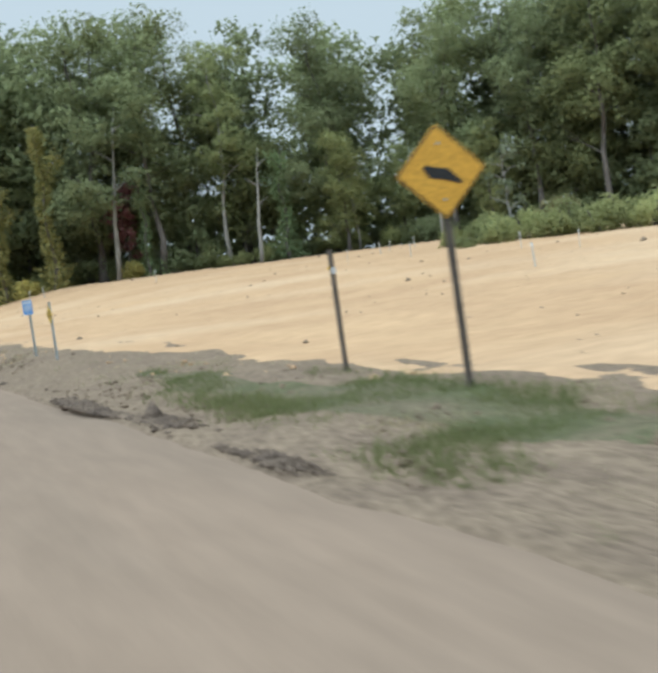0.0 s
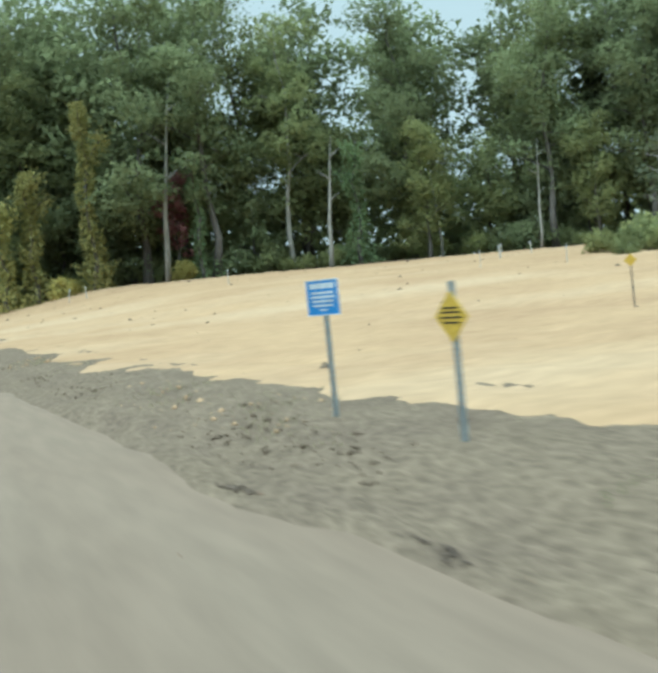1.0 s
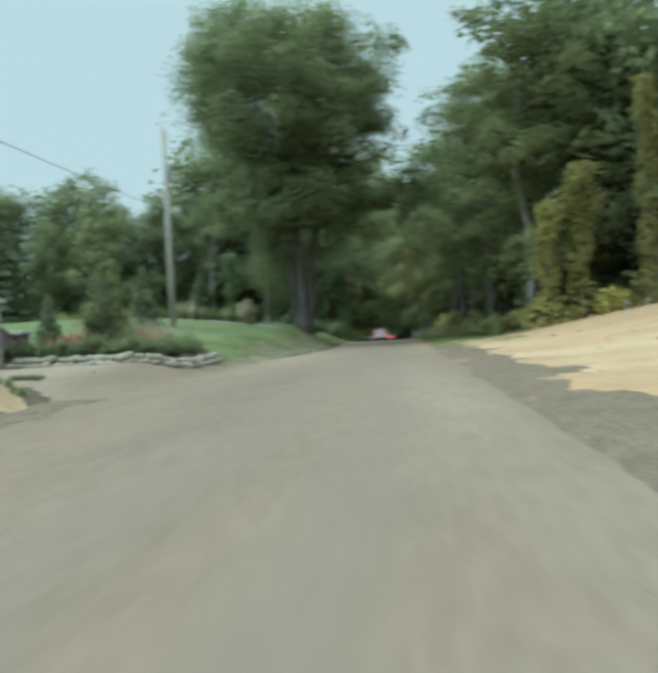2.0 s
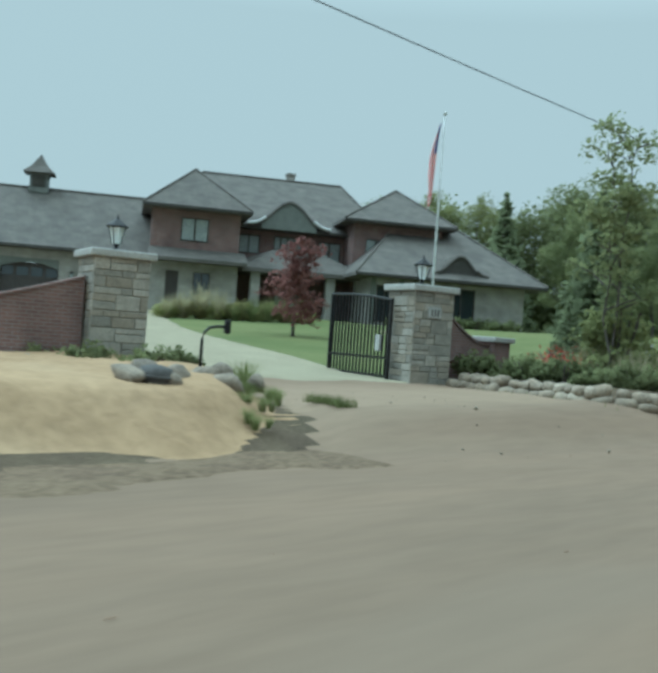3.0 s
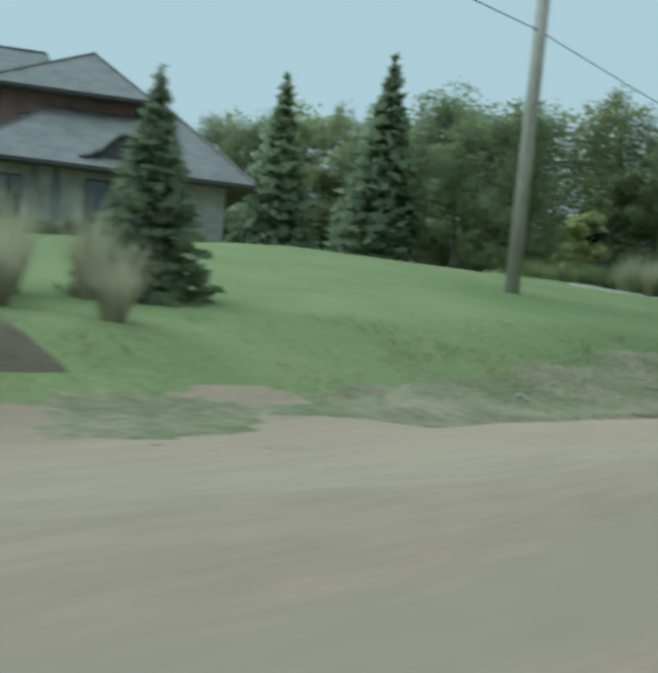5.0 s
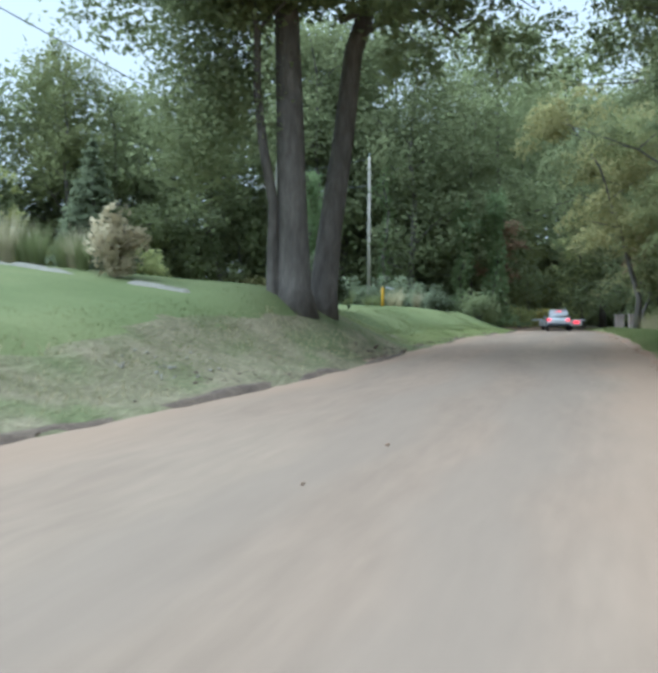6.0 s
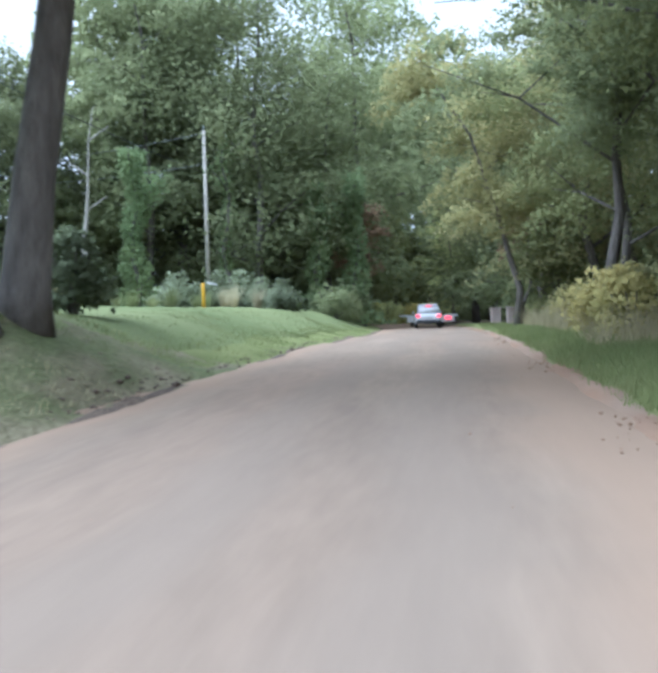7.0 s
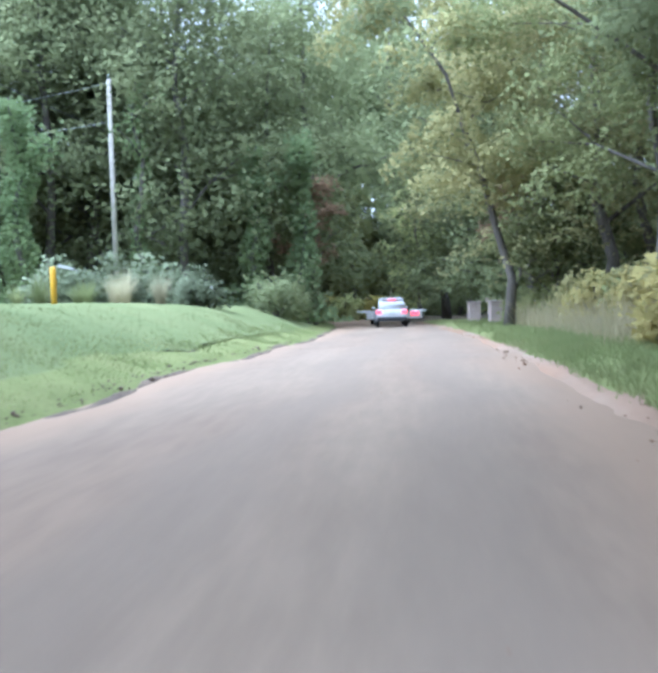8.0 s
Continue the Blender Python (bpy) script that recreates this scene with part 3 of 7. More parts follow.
def bush(seed, r, h, leaves, size, mats):
    """A shrub: short stems and a ragged mound of leaves."""
    rng = np.random.default_rng(seed)
    bm = bmesh.new()
    for k in range(6):
        a = rng.uniform(0, 6.28)
        e = Vector((math.cos(a) * r * 0.5, math.sin(a) * r * 0.5, h * 0.6))
        tube(bm, [Vector((0, 0, -0.15)) + e * 0.08, e * 0.5, e], [0.05, 0.035, 0.012], 5)
    stems = bpy.data.meshes.new("stem")
    bm.to_mesh(stems)
    bm.free()
    stems.materials.append(mats[0])
    n = 26
    a, f = rng.uniform(0, 6.28, n), np.sqrt(rng.uniform(0, 1, n))
    cl = np.stack([np.cos(a) * r * 0.75 * f, np.sin(a) * r * 0.75 * f, h * (0.15 + 0.7 * rng.uniform(0, 1, n) * (1 - 0.6 * f))], -1)
    c, ball = clump_leaves(rng, cl, min(r, h * 0.6) * rng.uniform(0.28, 0.5, n), leaves, 0.85, 0.2)
    c[:, 2] = np.abs(c[:, 2])
    return stems, leaves_mesh("leaves", leaf_blades(rng, c, size), mats[1], outward(ball, c, r))


def spruce(seed, h, r, leaves, mats):
    """A conifer: a straight trunk and drooping whorls of needle sprays narrowing to a tip."""
    rng = np.random.default_rng(seed)
    bm = tube(bmesh.new(), [(0, 0, -0.2), (0, 0, h * 0.5), (0, 0, h * 0.98)], [h * 0.03, h * 0.018, 0.01], 7)
    trunk = bpy.data.meshes.new("trunk")
    bm.to_mesh(trunk)
    bm.free()
    trunk.materials.append(mats[0])
    f = 1 - np.sqrt(rng.uniform(0, 1, leaves))
    whorl = np.round(f * 16) / 16 + rng.normal(size=leaves) * 0.012
    a = np.round(rng.uniform(0, 9, leaves)) / 9 * 6.28 + whorl * 40 + rng.normal(size=leaves) * 0.2
    k = rng.uniform(0.15, 1, leaves) ** 0.6 * r * (1 - whorl) * rng.uniform(0.8, 1.12, leaves)
    c = np.stack([np.cos(a) * k, np.sin(a) * k, h * (0.04 + 0.95 * whorl) - 0.22 * k], -1)
    c[:, 2] = np.clip(c[:, 2], 0.05, None)
    return trunk, leaves_mesh("needles", leaf_blades(rng, c, 0.05 * h), mats[1], np.stack([c[:, 0], c[:, 1], np.full(leaves, 0.5 * r)], -1))


FOREST = [
    grow(11, 24, 0.34, 6.0, 7.0, 14000, 0.25, (M_BARK, M_LEAF), clumps=80, spread_k=0.4),
    grow(12, 26, 0.36, 6.5, 9.0, 13000, 0.27, (M_BARK, M_LEAF_DARK), clumps=70, spread_k=0.4),
    grow(13, 22, 0.30, 5.2, 5.0, 15000, 0.22, (M_BARK, M_LEAF), clumps=90, spread_k=0.4),
    grow(14, 20, 0.28, 4.6, 3.5, 14000, 0.22, (M_BARK, M_LEAF_DARK), clumps=90, spread_k=0.45),
    grow(15, 25, 0.26, 4.2, 9.0, 9500, 0.23, (M_BARK_PALE, M_LEAF), clumps=55, spread_k=0.4),
    grow(16, 17, 0.24, 4.4, 2.5, 10000, 0.24, (M_BARK, M_LEAF_OLIVE), clumps=90, spread_k=0.45),
    grow(17, 15, 0.22, 4.2, 2.0, 10000, 0.23, (M_BARK, M_LEAF_LIGHT), clumps=90, spread_k=0.45),
    grow(18, 9, 0.14, 3.2, 0.8, 6000, 0.27, (M_BARK, M_LEAF_DARK), clumps=70, spread_k=0.8),
    grow(19, 11, 0.16, 3.4, 1.0, 6500, 0.27, (M_BARK, M_LEAF), clumps=75, spread_k=0.8),
    grow(20, 21, 0.3, 5.6, 2.0, 17000, 0.24, (M_BARK, M_LEAF_DARK), clumps=130, spread_k=0.7),
    grow(41, 18, 0.27, 6.6, 3.0, 30000, 0.15, (M_BARK, M_LEAF), clumps=105, spread_k=0.22, flat=0.42, droop=0.55),
    grow(43, 21, 0.3, 7.2, 5.0, 30000, 0.15, (M_BARK, M_LEAF_DARK), clumps=100, spread_k=0.22, flat=0.42, droop=0.55),
    grow(42, 19, 0.29, 6.4, 3.2, 30000, 0.15, (M_BARK, M_LEAF_OLIVE), clumps=105, spread_k=0.22, flat=0.42, droop=0.55),
    grow(44, 21, 0.3, 5.6, 2.5, 4200, 0.5, (M_BARK, M_LEAF_DARK), clumps=120, spread_k=0.7),
    grow(45, 25, 0.34, 6.2, 8.0, 4200, 0.5, (M_BARK, M_LEAF_DARK), clumps=75, spread_k=0.45),
]
SHRUBS = [
    bush(21, 1.6, 2.4, 2200, 0.16, (M_BARK, M_LEAF)),
    bush(22, 1.9, 3.2, 2400, 0.17, (M_BARK, M_LEAF_DARK)),
    bush(23, 1.5, 2.2, 2200, 0.15, (M_BARK, M_LEAF_LIGHT)),
    bush(24, 1.4, 2.6, 2000, 0.16, (M_BARK, M_LEAF_OLIVE)),
    bush(25, 1.2, 2.2, 2000, 0.17, (M_BARK, M_LEAF_YELLOW)),
]
TREE_WORDS = ["tall broadleaf tree with a full green crown", "tall dark green forest tree with a high crown", "broadleaf tree leafy almost to the ground", "dense dark green tree at the wood's edge", "slender pale-barked tree with a thin crown", "olive-green tree turning brown in early autumn", "light green young tree at the wood's edge", "low dark tree in the understorey", "low green tree in the understorey", "tall dark tree hung with leaves from top to bottom", "spreading green roadside tree with low branches", "tall roadside tree with a high dark green crown", "spreading olive-green roadside tree touched with autumn brown", "dark leafy tree deep in the wood", "tall dark tree deep in the wood"]
BUSH_WORDS = ["green shrub in the undergrowth", "dark green bushy undergrowth", "light green bushy shrub", "olive-brown shrub in early autumn", "yellow-leaved shrub at the wood's edge"]
HEIGHTS = [24, 26, 22, 20, 25, 17, 15, 9, 11, 21, 18, 21, 19, 21, 25]
first_tree, first_bush = {}, {}
r_wood = random.Random(8)


def wood_tree(kind, x, y, scale=1.0, group="trees of the wood"):
    m = Matrix.Translation((x, y, at_land(x, y) - 0.1)) @ pose(0, 0, 0, 0, 0, r_wood.uniform(0, 360)) @ Matrix.Diagonal((scale * r_wood.uniform(0.9, 1.1), scale * r_wood.uniform(0.9, 1.1), scale, 1))
    if kind in first_tree:
        return copy_thing(first_tree[kind], m)
    first_tree[kind] = plant("tree", FOREST[kind], m, TREE_WORDS[kind], "tree", group)
    first_tree[kind].scale = (1, 1, 1)
    return first_tree[kind]


def wood_bush(kind, x, y, scale=1.0, group="undergrowth"):
    m = Matrix.Translation((x, y, at_land(x, y) - 0.1)) @ pose(0, 0, 0, 0, 0, r_wood.uniform(0, 360)) @ Matrix.Diagonal((scale * r_wood.uniform(0.85, 1.2), scale * r_wood.uniform(0.85, 1.2), scale, 1))
    if kind in first_bush:
        return copy_thing(first_bush[kind], m)
    first_bush[kind] = plant("shrub", SHRUBS[kind], m, BUSH_WORDS[kind], "shrub", group, ("stem", "leaves"))
    first_bush[kind].scale = (1, 1, 1)
    return first_bush[kind]


def along(points, step):
    """Places every step metres along a line of points."""
    out = []
    for (x0, y0), (x1, y1) in zip(points, points[1:]):
        n = max(1, int(math.hypot(x1 - x0, y1 - y0) / step))
        out += [(x0 + (x1 - x0) * i / n, y0 + (y1 - y0) * i / n) for i in range(n)]
    return out


# one old tree of each kind deep in the wood
for k in range(10):
    wood_tree(k, 66 + 1.6 * k, 74 - 2.6 * k)
for k in range(5):
    wood_bush(k, 63 + 2.2 * k, 66 - 4.0 * k)
# the wood behind the sandy lot
EDGE = [(9, 88), (20, 86.5), (32, 82), (42, 80), (50, 73), (60, 62), (68, 48), (74, 30)]
for back, step, kinds, lo, hi in ((1.5, 6.0, [0, 2, 3, 4, 3], 0.85, 1.1), (4.0, 3.6, [7, 8, 7], 0.8, 1.2), (7.0, 5.5, [0, 14, 13, 14], 0.9, 1.15), (12.0, 6.5, [13, 14, 14], 0.85, 1.08)):
    for x, y in along(EDGE, step):
        k, s = r_wood.choice(kinds), r_wood.uniform(lo, hi)
        if HEIGHTS[k] > 12:
            s = (25.5 if x < 27 or x > 62 else 22.3 + 0.1 * back) / HEIGHTS[k] * r_wood.uniform(0.9, 1.07)
        if back > 6 and 17 < x < 58 and r_wood.random() < 0.36:
            k, s = 8, r_wood.uniform(0.8, 1.0)
        wood_tree(k, x + back * 0.5 + r_wood.uniform(-1.3, 1.3), y + back * 0.85 + r_wood.uniform(-1.3, 1.3), s)
for x, y in along(EDGE, 1.7):
    wood_bush(r_wood.choice([0, 0, 1, 1, 2, 0, 2]), x + r_wood.uniform(0, 2.5), y + r_wood.uniform(0.5, 2.5), r_wood.uniform(0.6, 1.3))

wood_tree(6, 41.5, 78.0, 0.75)
wood_tree(6, 52.5, 70.5, 0.7)

# the wood beyond the house and lawn
EDGE_B = [(-72, 117), (-60, 122), (-50, 126), (-38, 132), (-29, 143), (-21, 153), (-13.5, 164), (-14, 176)]
for back, step, kinds, lo, hi in ((0.0, 4.2, [2, 3, 9, 9], 0.75, 0.95), (2.0, 4.2, [7, 8], 0.8, 1.2), (6.0, 5.0, [13, 13], 0.8, 1.0)):
    for x, y in along(EDGE_B, step):
        k, s = r_wood.choice(kinds), r_wood.uniform(lo, hi)
        if x < -25:
            s = min(s, r_wood.uniform(0.85, 1.0) * (19.6 + 0.12 * back + 0.14 * (x + 60)) / HEIGHTS[k])
        elif HEIGHTS[k] > 12:
            s = (r_wood.uniform(16.5, 19.0) if x > -18.5 else r_wood.uniform(24.5, 29.0)) / HEIGHTS[k]
        wood_tree(k, x - back * 0.45 + r_wood.uniform(-1.3, 1.3), y + back * 0.85 + r_wood.uniform(-1.3, 1.3), s)
for x, y in along(EDGE_B, 3.2):
    wood_bush(r_wood.choice([0, 1, 1, 2, 3]), x + r_wood.uniform(-1, 1), y - r_wood.uniform(0.5, 2.5), r_wood.uniform(0.8, 1.5))

# trees on both sides of the road ahead
# light-leaved kind 6 at y 178 and 188: sunlit foliage imitated by leaf colour
for x, y, k, s in [(9.0, 91, 10, 1.0), (6.5, 97, 11, 1.0), (8.2, 103, 10, 1.05), (12, 111, 6, 1.4), (7.4, 118, 11, 0.95), (6.8, 127, 10, 0.95), (10, 120, 11, 0.95), (6.0, 133, 12, 0.95), (9, 140, 11, 1.0), (5.2, 147, 3, 1.0), (4.0, 157, 9, 1.0), (0.5, 168, 9, 1.0), (-1.5, 178, 6, 0.95), (-8.5, 188, 6, 1.0), (-15, 196, 9, 1.1), (5, 176, 14, 1.0), (0, 190, 13, 1.1), (-24, 200, 13, 1.1),
                   (-14.5, 147, 9, 1.12), (-8.9, 159, 9, 1.35), (-21.5, 152, 3, 1.3), (-13.5, 170, 9, 0.95), (-16, 182, 9, 1.4), (-10.6, 153, 9, 0.9), (5.0, 143, 12, 1.1), (-4, 192, 13, 1.5), (-10, 197, 13, 1.45), (3, 196, 13, 1.4), (-16, 202, 13, 1.4), (-6, 203, 14, 1.5), (17, 94, 13, 1.0), (17, 106, 13, 1.0), (16, 118, 13, 1.0), (15, 130, 13, 1.0), (14, 142, 13, 1.0), (11, 154, 13, 1.0),
                   (4.8, 138, 8, 0.8), (3.4, 152, 7, 0.9), (2.0, 162, 8, 0.9), (8, 98, 8, 0.9)]:
    wood_tree(k, x, y, s)
for i in range(24):
    y = 91 + i * 2.3
    wood_bush(r_wood.choice([0, 2, 3, 4, 2, 3]), float(road_right(y)) + 4.0 + r_wood.uniform(0, 1.6), y, r_wood.uniform(0.7, 1.2))
for i in range(16):
    wood_bush(r_wood.choice([0, 1, 2]), -26 + 2.0 * i, 188 + r_wood.uniform(-1, 2) + 0.2 * abs(i - 8), r_wood.uniform(0.9, 1.5))
    wood_tree(r_wood.choice([7, 8]), -26 + 2.0 * i, 192 + r_wood.uniform(-1, 2), r_wood.uniform(0.9, 1.2))
for i in range(16):
    wood_bush(2, -31.5 + 0.85 * i, 107.5 + r_wood.uniform(-0.8, 0.8), r_wood.uniform(0.65, 0.9))
for i in range(12):
    y = 142 + i * 3.0
    wood_bush(r_wood.choice([0, 1, 1, 1]), float(road_left(y)) - 2.4 - r_wood.uniform(0, 2.2), y, r_wood.uniform(0.6, 1.1))


# the dim depth of the woods, behind the trees that can be told apart
def thicket(line, dx, dy, height, n, seed):
    rng = np.random.default_rng(seed)
    pts = np.array(along(line, 1.0))
    p = pts[rng.integers(0, len(pts), n)] + rng.normal(size=(n, 2)) * 1.6 + np.array([dx, dy])
    z = land(np.clip(p[:, 0], -70, 70), np.clip(p[:, 1], -20, 200)) + height * rng.uniform(0, 1, n) ** 1.2
    c = np.concatenate([p, z[:, None]], 1)
    ob = new("thicket", leaves_mesh("thicket", leaf_blades(rng, c, 1.2), M_LEAF_DARK))
    return tagged(ob, "dense dim thicket deep in the wood", "undergrowth", kind="stuff")


thicket(EDGE, 9, 15, 8.0, 7000, 61)
thicket(EDGE_B, -5, 11, 8.0, 7000, 62)
thicket([(-32, 203), (10, 203), (20, 150), (20, 96)], 0, 0, 9.0, 9000, 63)
thicket([(8, 170), (13, 150), (15, 114)], 0, 0, 5.0, 4000, 64)

# the three-stemmed tree on the lawn
def big_tree(seed):
    rng = np.random.default_rng(seed)
    bm, tips = bmesh.new(), []
    for foot, top, r, flare in (((0.0, 0.0), (-1.2, 0.6, 24.0), 0.44, 1.55), ((0.72, 1.42), (4.9, 2.8, 22.0), 0.37, 1.45), ((-0.55, -0.15), (-1.5, -0.5, 13.0), 0.17, 1.6)):
        pts, rad = [], []
        for i in range(10):
            f = i / 9
            k = f ** 1.25
            pts.append(Vector((foot[0] + (top[0] - foot[0]) * k, foot[1] + (top[1] - foot[1]) * k, -0.35 + (top[2] + 0.35) * f)) + Vector((rng.normal(), rng.normal(), 0)) * 0.12 * min(1, 3 * f))
            rad.append(r * (flare if i == 0 else 1.0 - 0.8 * f))
        pts.insert(1, pts[0].lerp(pts[1], 0.3))
        rad.insert(1, r * 1.08)
        tube(bm, pts, rad, 14)
        for j in range(10):
            f = (0.42 if r > 0.3 else 0.6) + (0.54 if r > 0.3 else 0.36) * j / 10
            i = min(int(f * 10), 9)
            p = pts[i].lerp(pts[i + 1], f * 10 - i)
            a = j * 2.4 + rng.uniform(-0.5, 0.5)
            reach = (9.0 if r > 0.3 else 4.5) * (1.15 - 0.7 * f) * rng.uniform(0.7, 1.05)
            end = p + Vector((math.cos(a) * reach, math.sin(a) * reach, reach * rng.uniform(0.15, 0.6)))
            mid = p.lerp(end, 0.5) + Vector((0, 0, 0.1 * reach))
            rr = r * (1 - 0.75 * f) * 0.5
            tube(bm, [p, mid, end], [rr, rr * 0.6, rr * 0.15], 6, False)
            tips += [end, mid.lerp(end, 0.55), mid]
            for _ in range(3):
                e2 = mid + Vector((rng.normal(), rng.normal(), rng.uniform(-0.2, 0.8))) * reach * 0.4
                tube(bm, [mid, mid.lerp(e2, 0.6), e2], [rr * 0.5, rr * 0.3, rr * 0.1], 4, False)
                tips.append(e2)
    # long low limbs reaching over the road
    for start, end in (((1.2, 1.2, 7.8), (4.4, 0.4, 7.2)), ((2.0, 1.2, 9.0), (8.4, -0.5, 8.9)), ((2.2, 1.3, 9.8), (9.0, 4.0, 9.4)), ((2.4, 1.4, 11.0), (10.4, 1.5, 10.6)), ((-0.4, 0.2, 9.0), (3.0, -5.0, 8.8)), ((-0.4, 0.2, 8.4), (-6.0, 0.5, 9.2)), ((-0.4, 0.2, 10.0), (-4.5, 4.5, 9.5))):
        s, e = Vector(start), Vector(end)
        m = s.lerp(e, 0.5) + Vector((0, 0, 0.9))
        tube(bm, [s, m, e], [0.13, 0.085, 0.03], 7, False)
        for k in (1, 3, 4, 6, 7, 8):
            q = (s.lerp(m, 0.4 + k / 6) if k < 4 else m.lerp(e, (k - 3) / 5)) + Vector((rng.normal() * 0.9, rng.normal() * 0.9, rng.uniform(-1.2, 0.6)))
            tips.append(q)
    trunk = bpy.data.meshes.new("trunk")
    bm.to_mesh(trunk)
    bm.free()
    trunk.materials.append(M_BARK)
    trunk.polygons.foreach_set("use_smooth", [True] * len(trunk.polygons))
    tips = np.array([tuple(t) for t in tips])
    # the broad dome of the crown, high above the limbs that hang lowest
    d = rng.normal(size=(230, 3))
    d *= (rng.uniform(0.3, 1.0, (230, 1)) ** 0.4) / np.linalg.norm(d, axis=1)[:, None]
    dome = np.array([-0.6, 0.6, 18.5]) + d * np.array([7.6, 7.6, 6.4])
    n, leaves = 400, 110000
    pick = tips[rng.integers(0, len(tips), n)] + rng.normal(size=(n, 3)) * np.array([0.8, 0.8, 0.8])
    c, ball = clump_leaves(rng, pick, rng.uniform(0.55, 1.6, n), leaves, 0.7, 0.25)
    keep = c[:, 2] > 7.6 - 1.0 * (c[:, 0] > 1.8)
    c, ball = c[keep], ball[keep]
    top_c, top_b = clump_leaves(rng, dome, rng.uniform(1.1, 2.1, len(dome)), 110000, 0.75, 0.25)
    c, ball = np.concatenate([c, top_c]), np.concatenate([ball, top_b])
    # leafy sprouts hanging beside the trunks
    k = rng.integers(0, 40, 24000)
    mid = np.stack([-1.2 - rng.uniform(0, 2.0, 40), 0.4 + rng.normal(size=40) * 0.8, 2.6 + 8.5 * rng.uniform(0, 1, 40) ** 0.7], -1)
    c2 = mid[k] + rng.normal(size=(24000, 3)) * np.array([0.5, 0.5, 0.55])
    way = np.concatenate([ball, c2 - mid[k]])
    c1, c = c, np.concatenate([c, c2])
    return trunk, leaves_mesh("crown", np.concatenate([leaf_blades(rng, c1, 0.165), leaf_blades(rng, c2, 0.12)]), M_LEAF_DARK, outward(way, c, 7.0))


plant("tree", big_tree(31), Matrix.Translation((-7.52, 95.5, at_land(-7.52, 95.9) - 0.05)) @ pose(0, 0, 0, 0, 0, 18), "large old tree with three thick grey trunks on the lawn", "tree")

# ---- the house ----
def brick_material(name, c1, c2, mortar, w=0.24, h=0.075, rough=0.9):
    """Courses of brick or cut stone in the object's own x and z, with recessed joints."""
    m = bpy.data.materials.new(name)
    m.use_nodes = True
    n, k = m.node_tree.nodes, m.node_tree.links
    b = n["Principled BSDF"]
    b.inputs["Roughness"].default_value = rough
    tc, sep, add, com = n.new("ShaderNodeTexCoord"), n.new("ShaderNodeSeparateXYZ"), n.new("ShaderNodeMath"), n.new("ShaderNodeCombineXYZ")
    k.new(tc.outputs["Object"], sep.inputs[0])
    k.new(sep.outputs["X"], add.inputs[0])
    k.new(sep.outputs["Y"], add.inputs[1])
    k.new(add.outputs[0], com.inputs["X"])
    k.new(sep.outputs["Z"], com.inputs["Y"])
    br = n.new("ShaderNodeTexBrick")
    br.inputs["Color1"].default_value, br.inputs["Color2"].default_value, br.inputs["Mortar"].default_value = (*c1, 1), (*c2, 1), (*mortar, 1)
    br.inputs["Scale"].default_value, br.inputs["Mortar Size"].default_value = 1.0, 0.008
    br.inputs["Brick Width"].default_value, br.inputs["Row Height"].default_value = w, h
    k.new(com.outputs[0], br.inputs["Vector"])
    no = n.new("ShaderNodeTexNoise")
    no.inputs["Scale"].default_value, no.inputs["Detail"].default_value = 1.3, 6.0
    k.new(tc.outputs["Object"], no.inputs["Vector"])
    rg = n.new("ShaderNodeMapRange")
    rg.inputs[1].default_value, rg.inputs[2].default_value, rg.inputs[3].default_value, rg.inputs[4].default_value = 0.3, 0.7, 0.75, 1.15
    k.new(no.outputs["Fac"], rg.inputs[0])
    hs = n.new("ShaderNodeHueSaturation")
    k.new(br.outputs["Color"], hs.inputs["Color"])
    k.new(rg.outputs[0], hs.inputs["Value"])
    k.new(hs.outputs[0], b.inputs["Base Color"])
    bp = n.new("ShaderNodeBump")
    bp.inputs["Strength"].default_value, bp.inputs["Distance"].default_value, bp.invert = 0.5, 0.01, True
    k.new(br.outputs["Fac"], bp.inputs["Height"])
    k.new(bp.outputs[0], b.inputs["Normal"])
    return m


M_BRICK = brick_material("red_brown_brick", (0.21, 0.122, 0.108), (0.165, 0.1, 0.092), (0.23, 0.21, 0.195))
M_LIME = brick_material("grey_cut_stone", (0.371, 0.353, 0.319), (0.31, 0.298, 0.271), (0.276, 0.267, 0.25), 0.55, 0.22)
M_SHINGLE = brick_material("grey_brown_shingles", (0.135, 0.123, 0.108), (0.112, 0.103, 0.094), (0.076, 0.071, 0.066), 0.33, 0.14)
M_TRIM = material("dark_trim", (0.0843, 0.0788, 0.0732), rough=0.6, fine=20, bump=0.05)
M_WHITE = material("white_paint", (0.54, 0.54, 0.525), rough=0.55, second=(0.465, 0.465, 0.45), fine=20, bump=0.08)
M_DOOR = material("dark_stained_door", (0.07, 0.063, 0.063), rough=0.5, second=(0.105, 0.091, 0.084), stretch=(6, 6, 0.6), bump=0.1)
M_METAL_PALE = material("weathered_metal_flashing", (0.74, 0.76, 0.75), rough=0.4, metal=0.1, bump=0.05)
M_IRON = material("black_iron", (0.022, 0.022, 0.024), rough=0.45, metal=0.4, fine=60, bump=0.08)
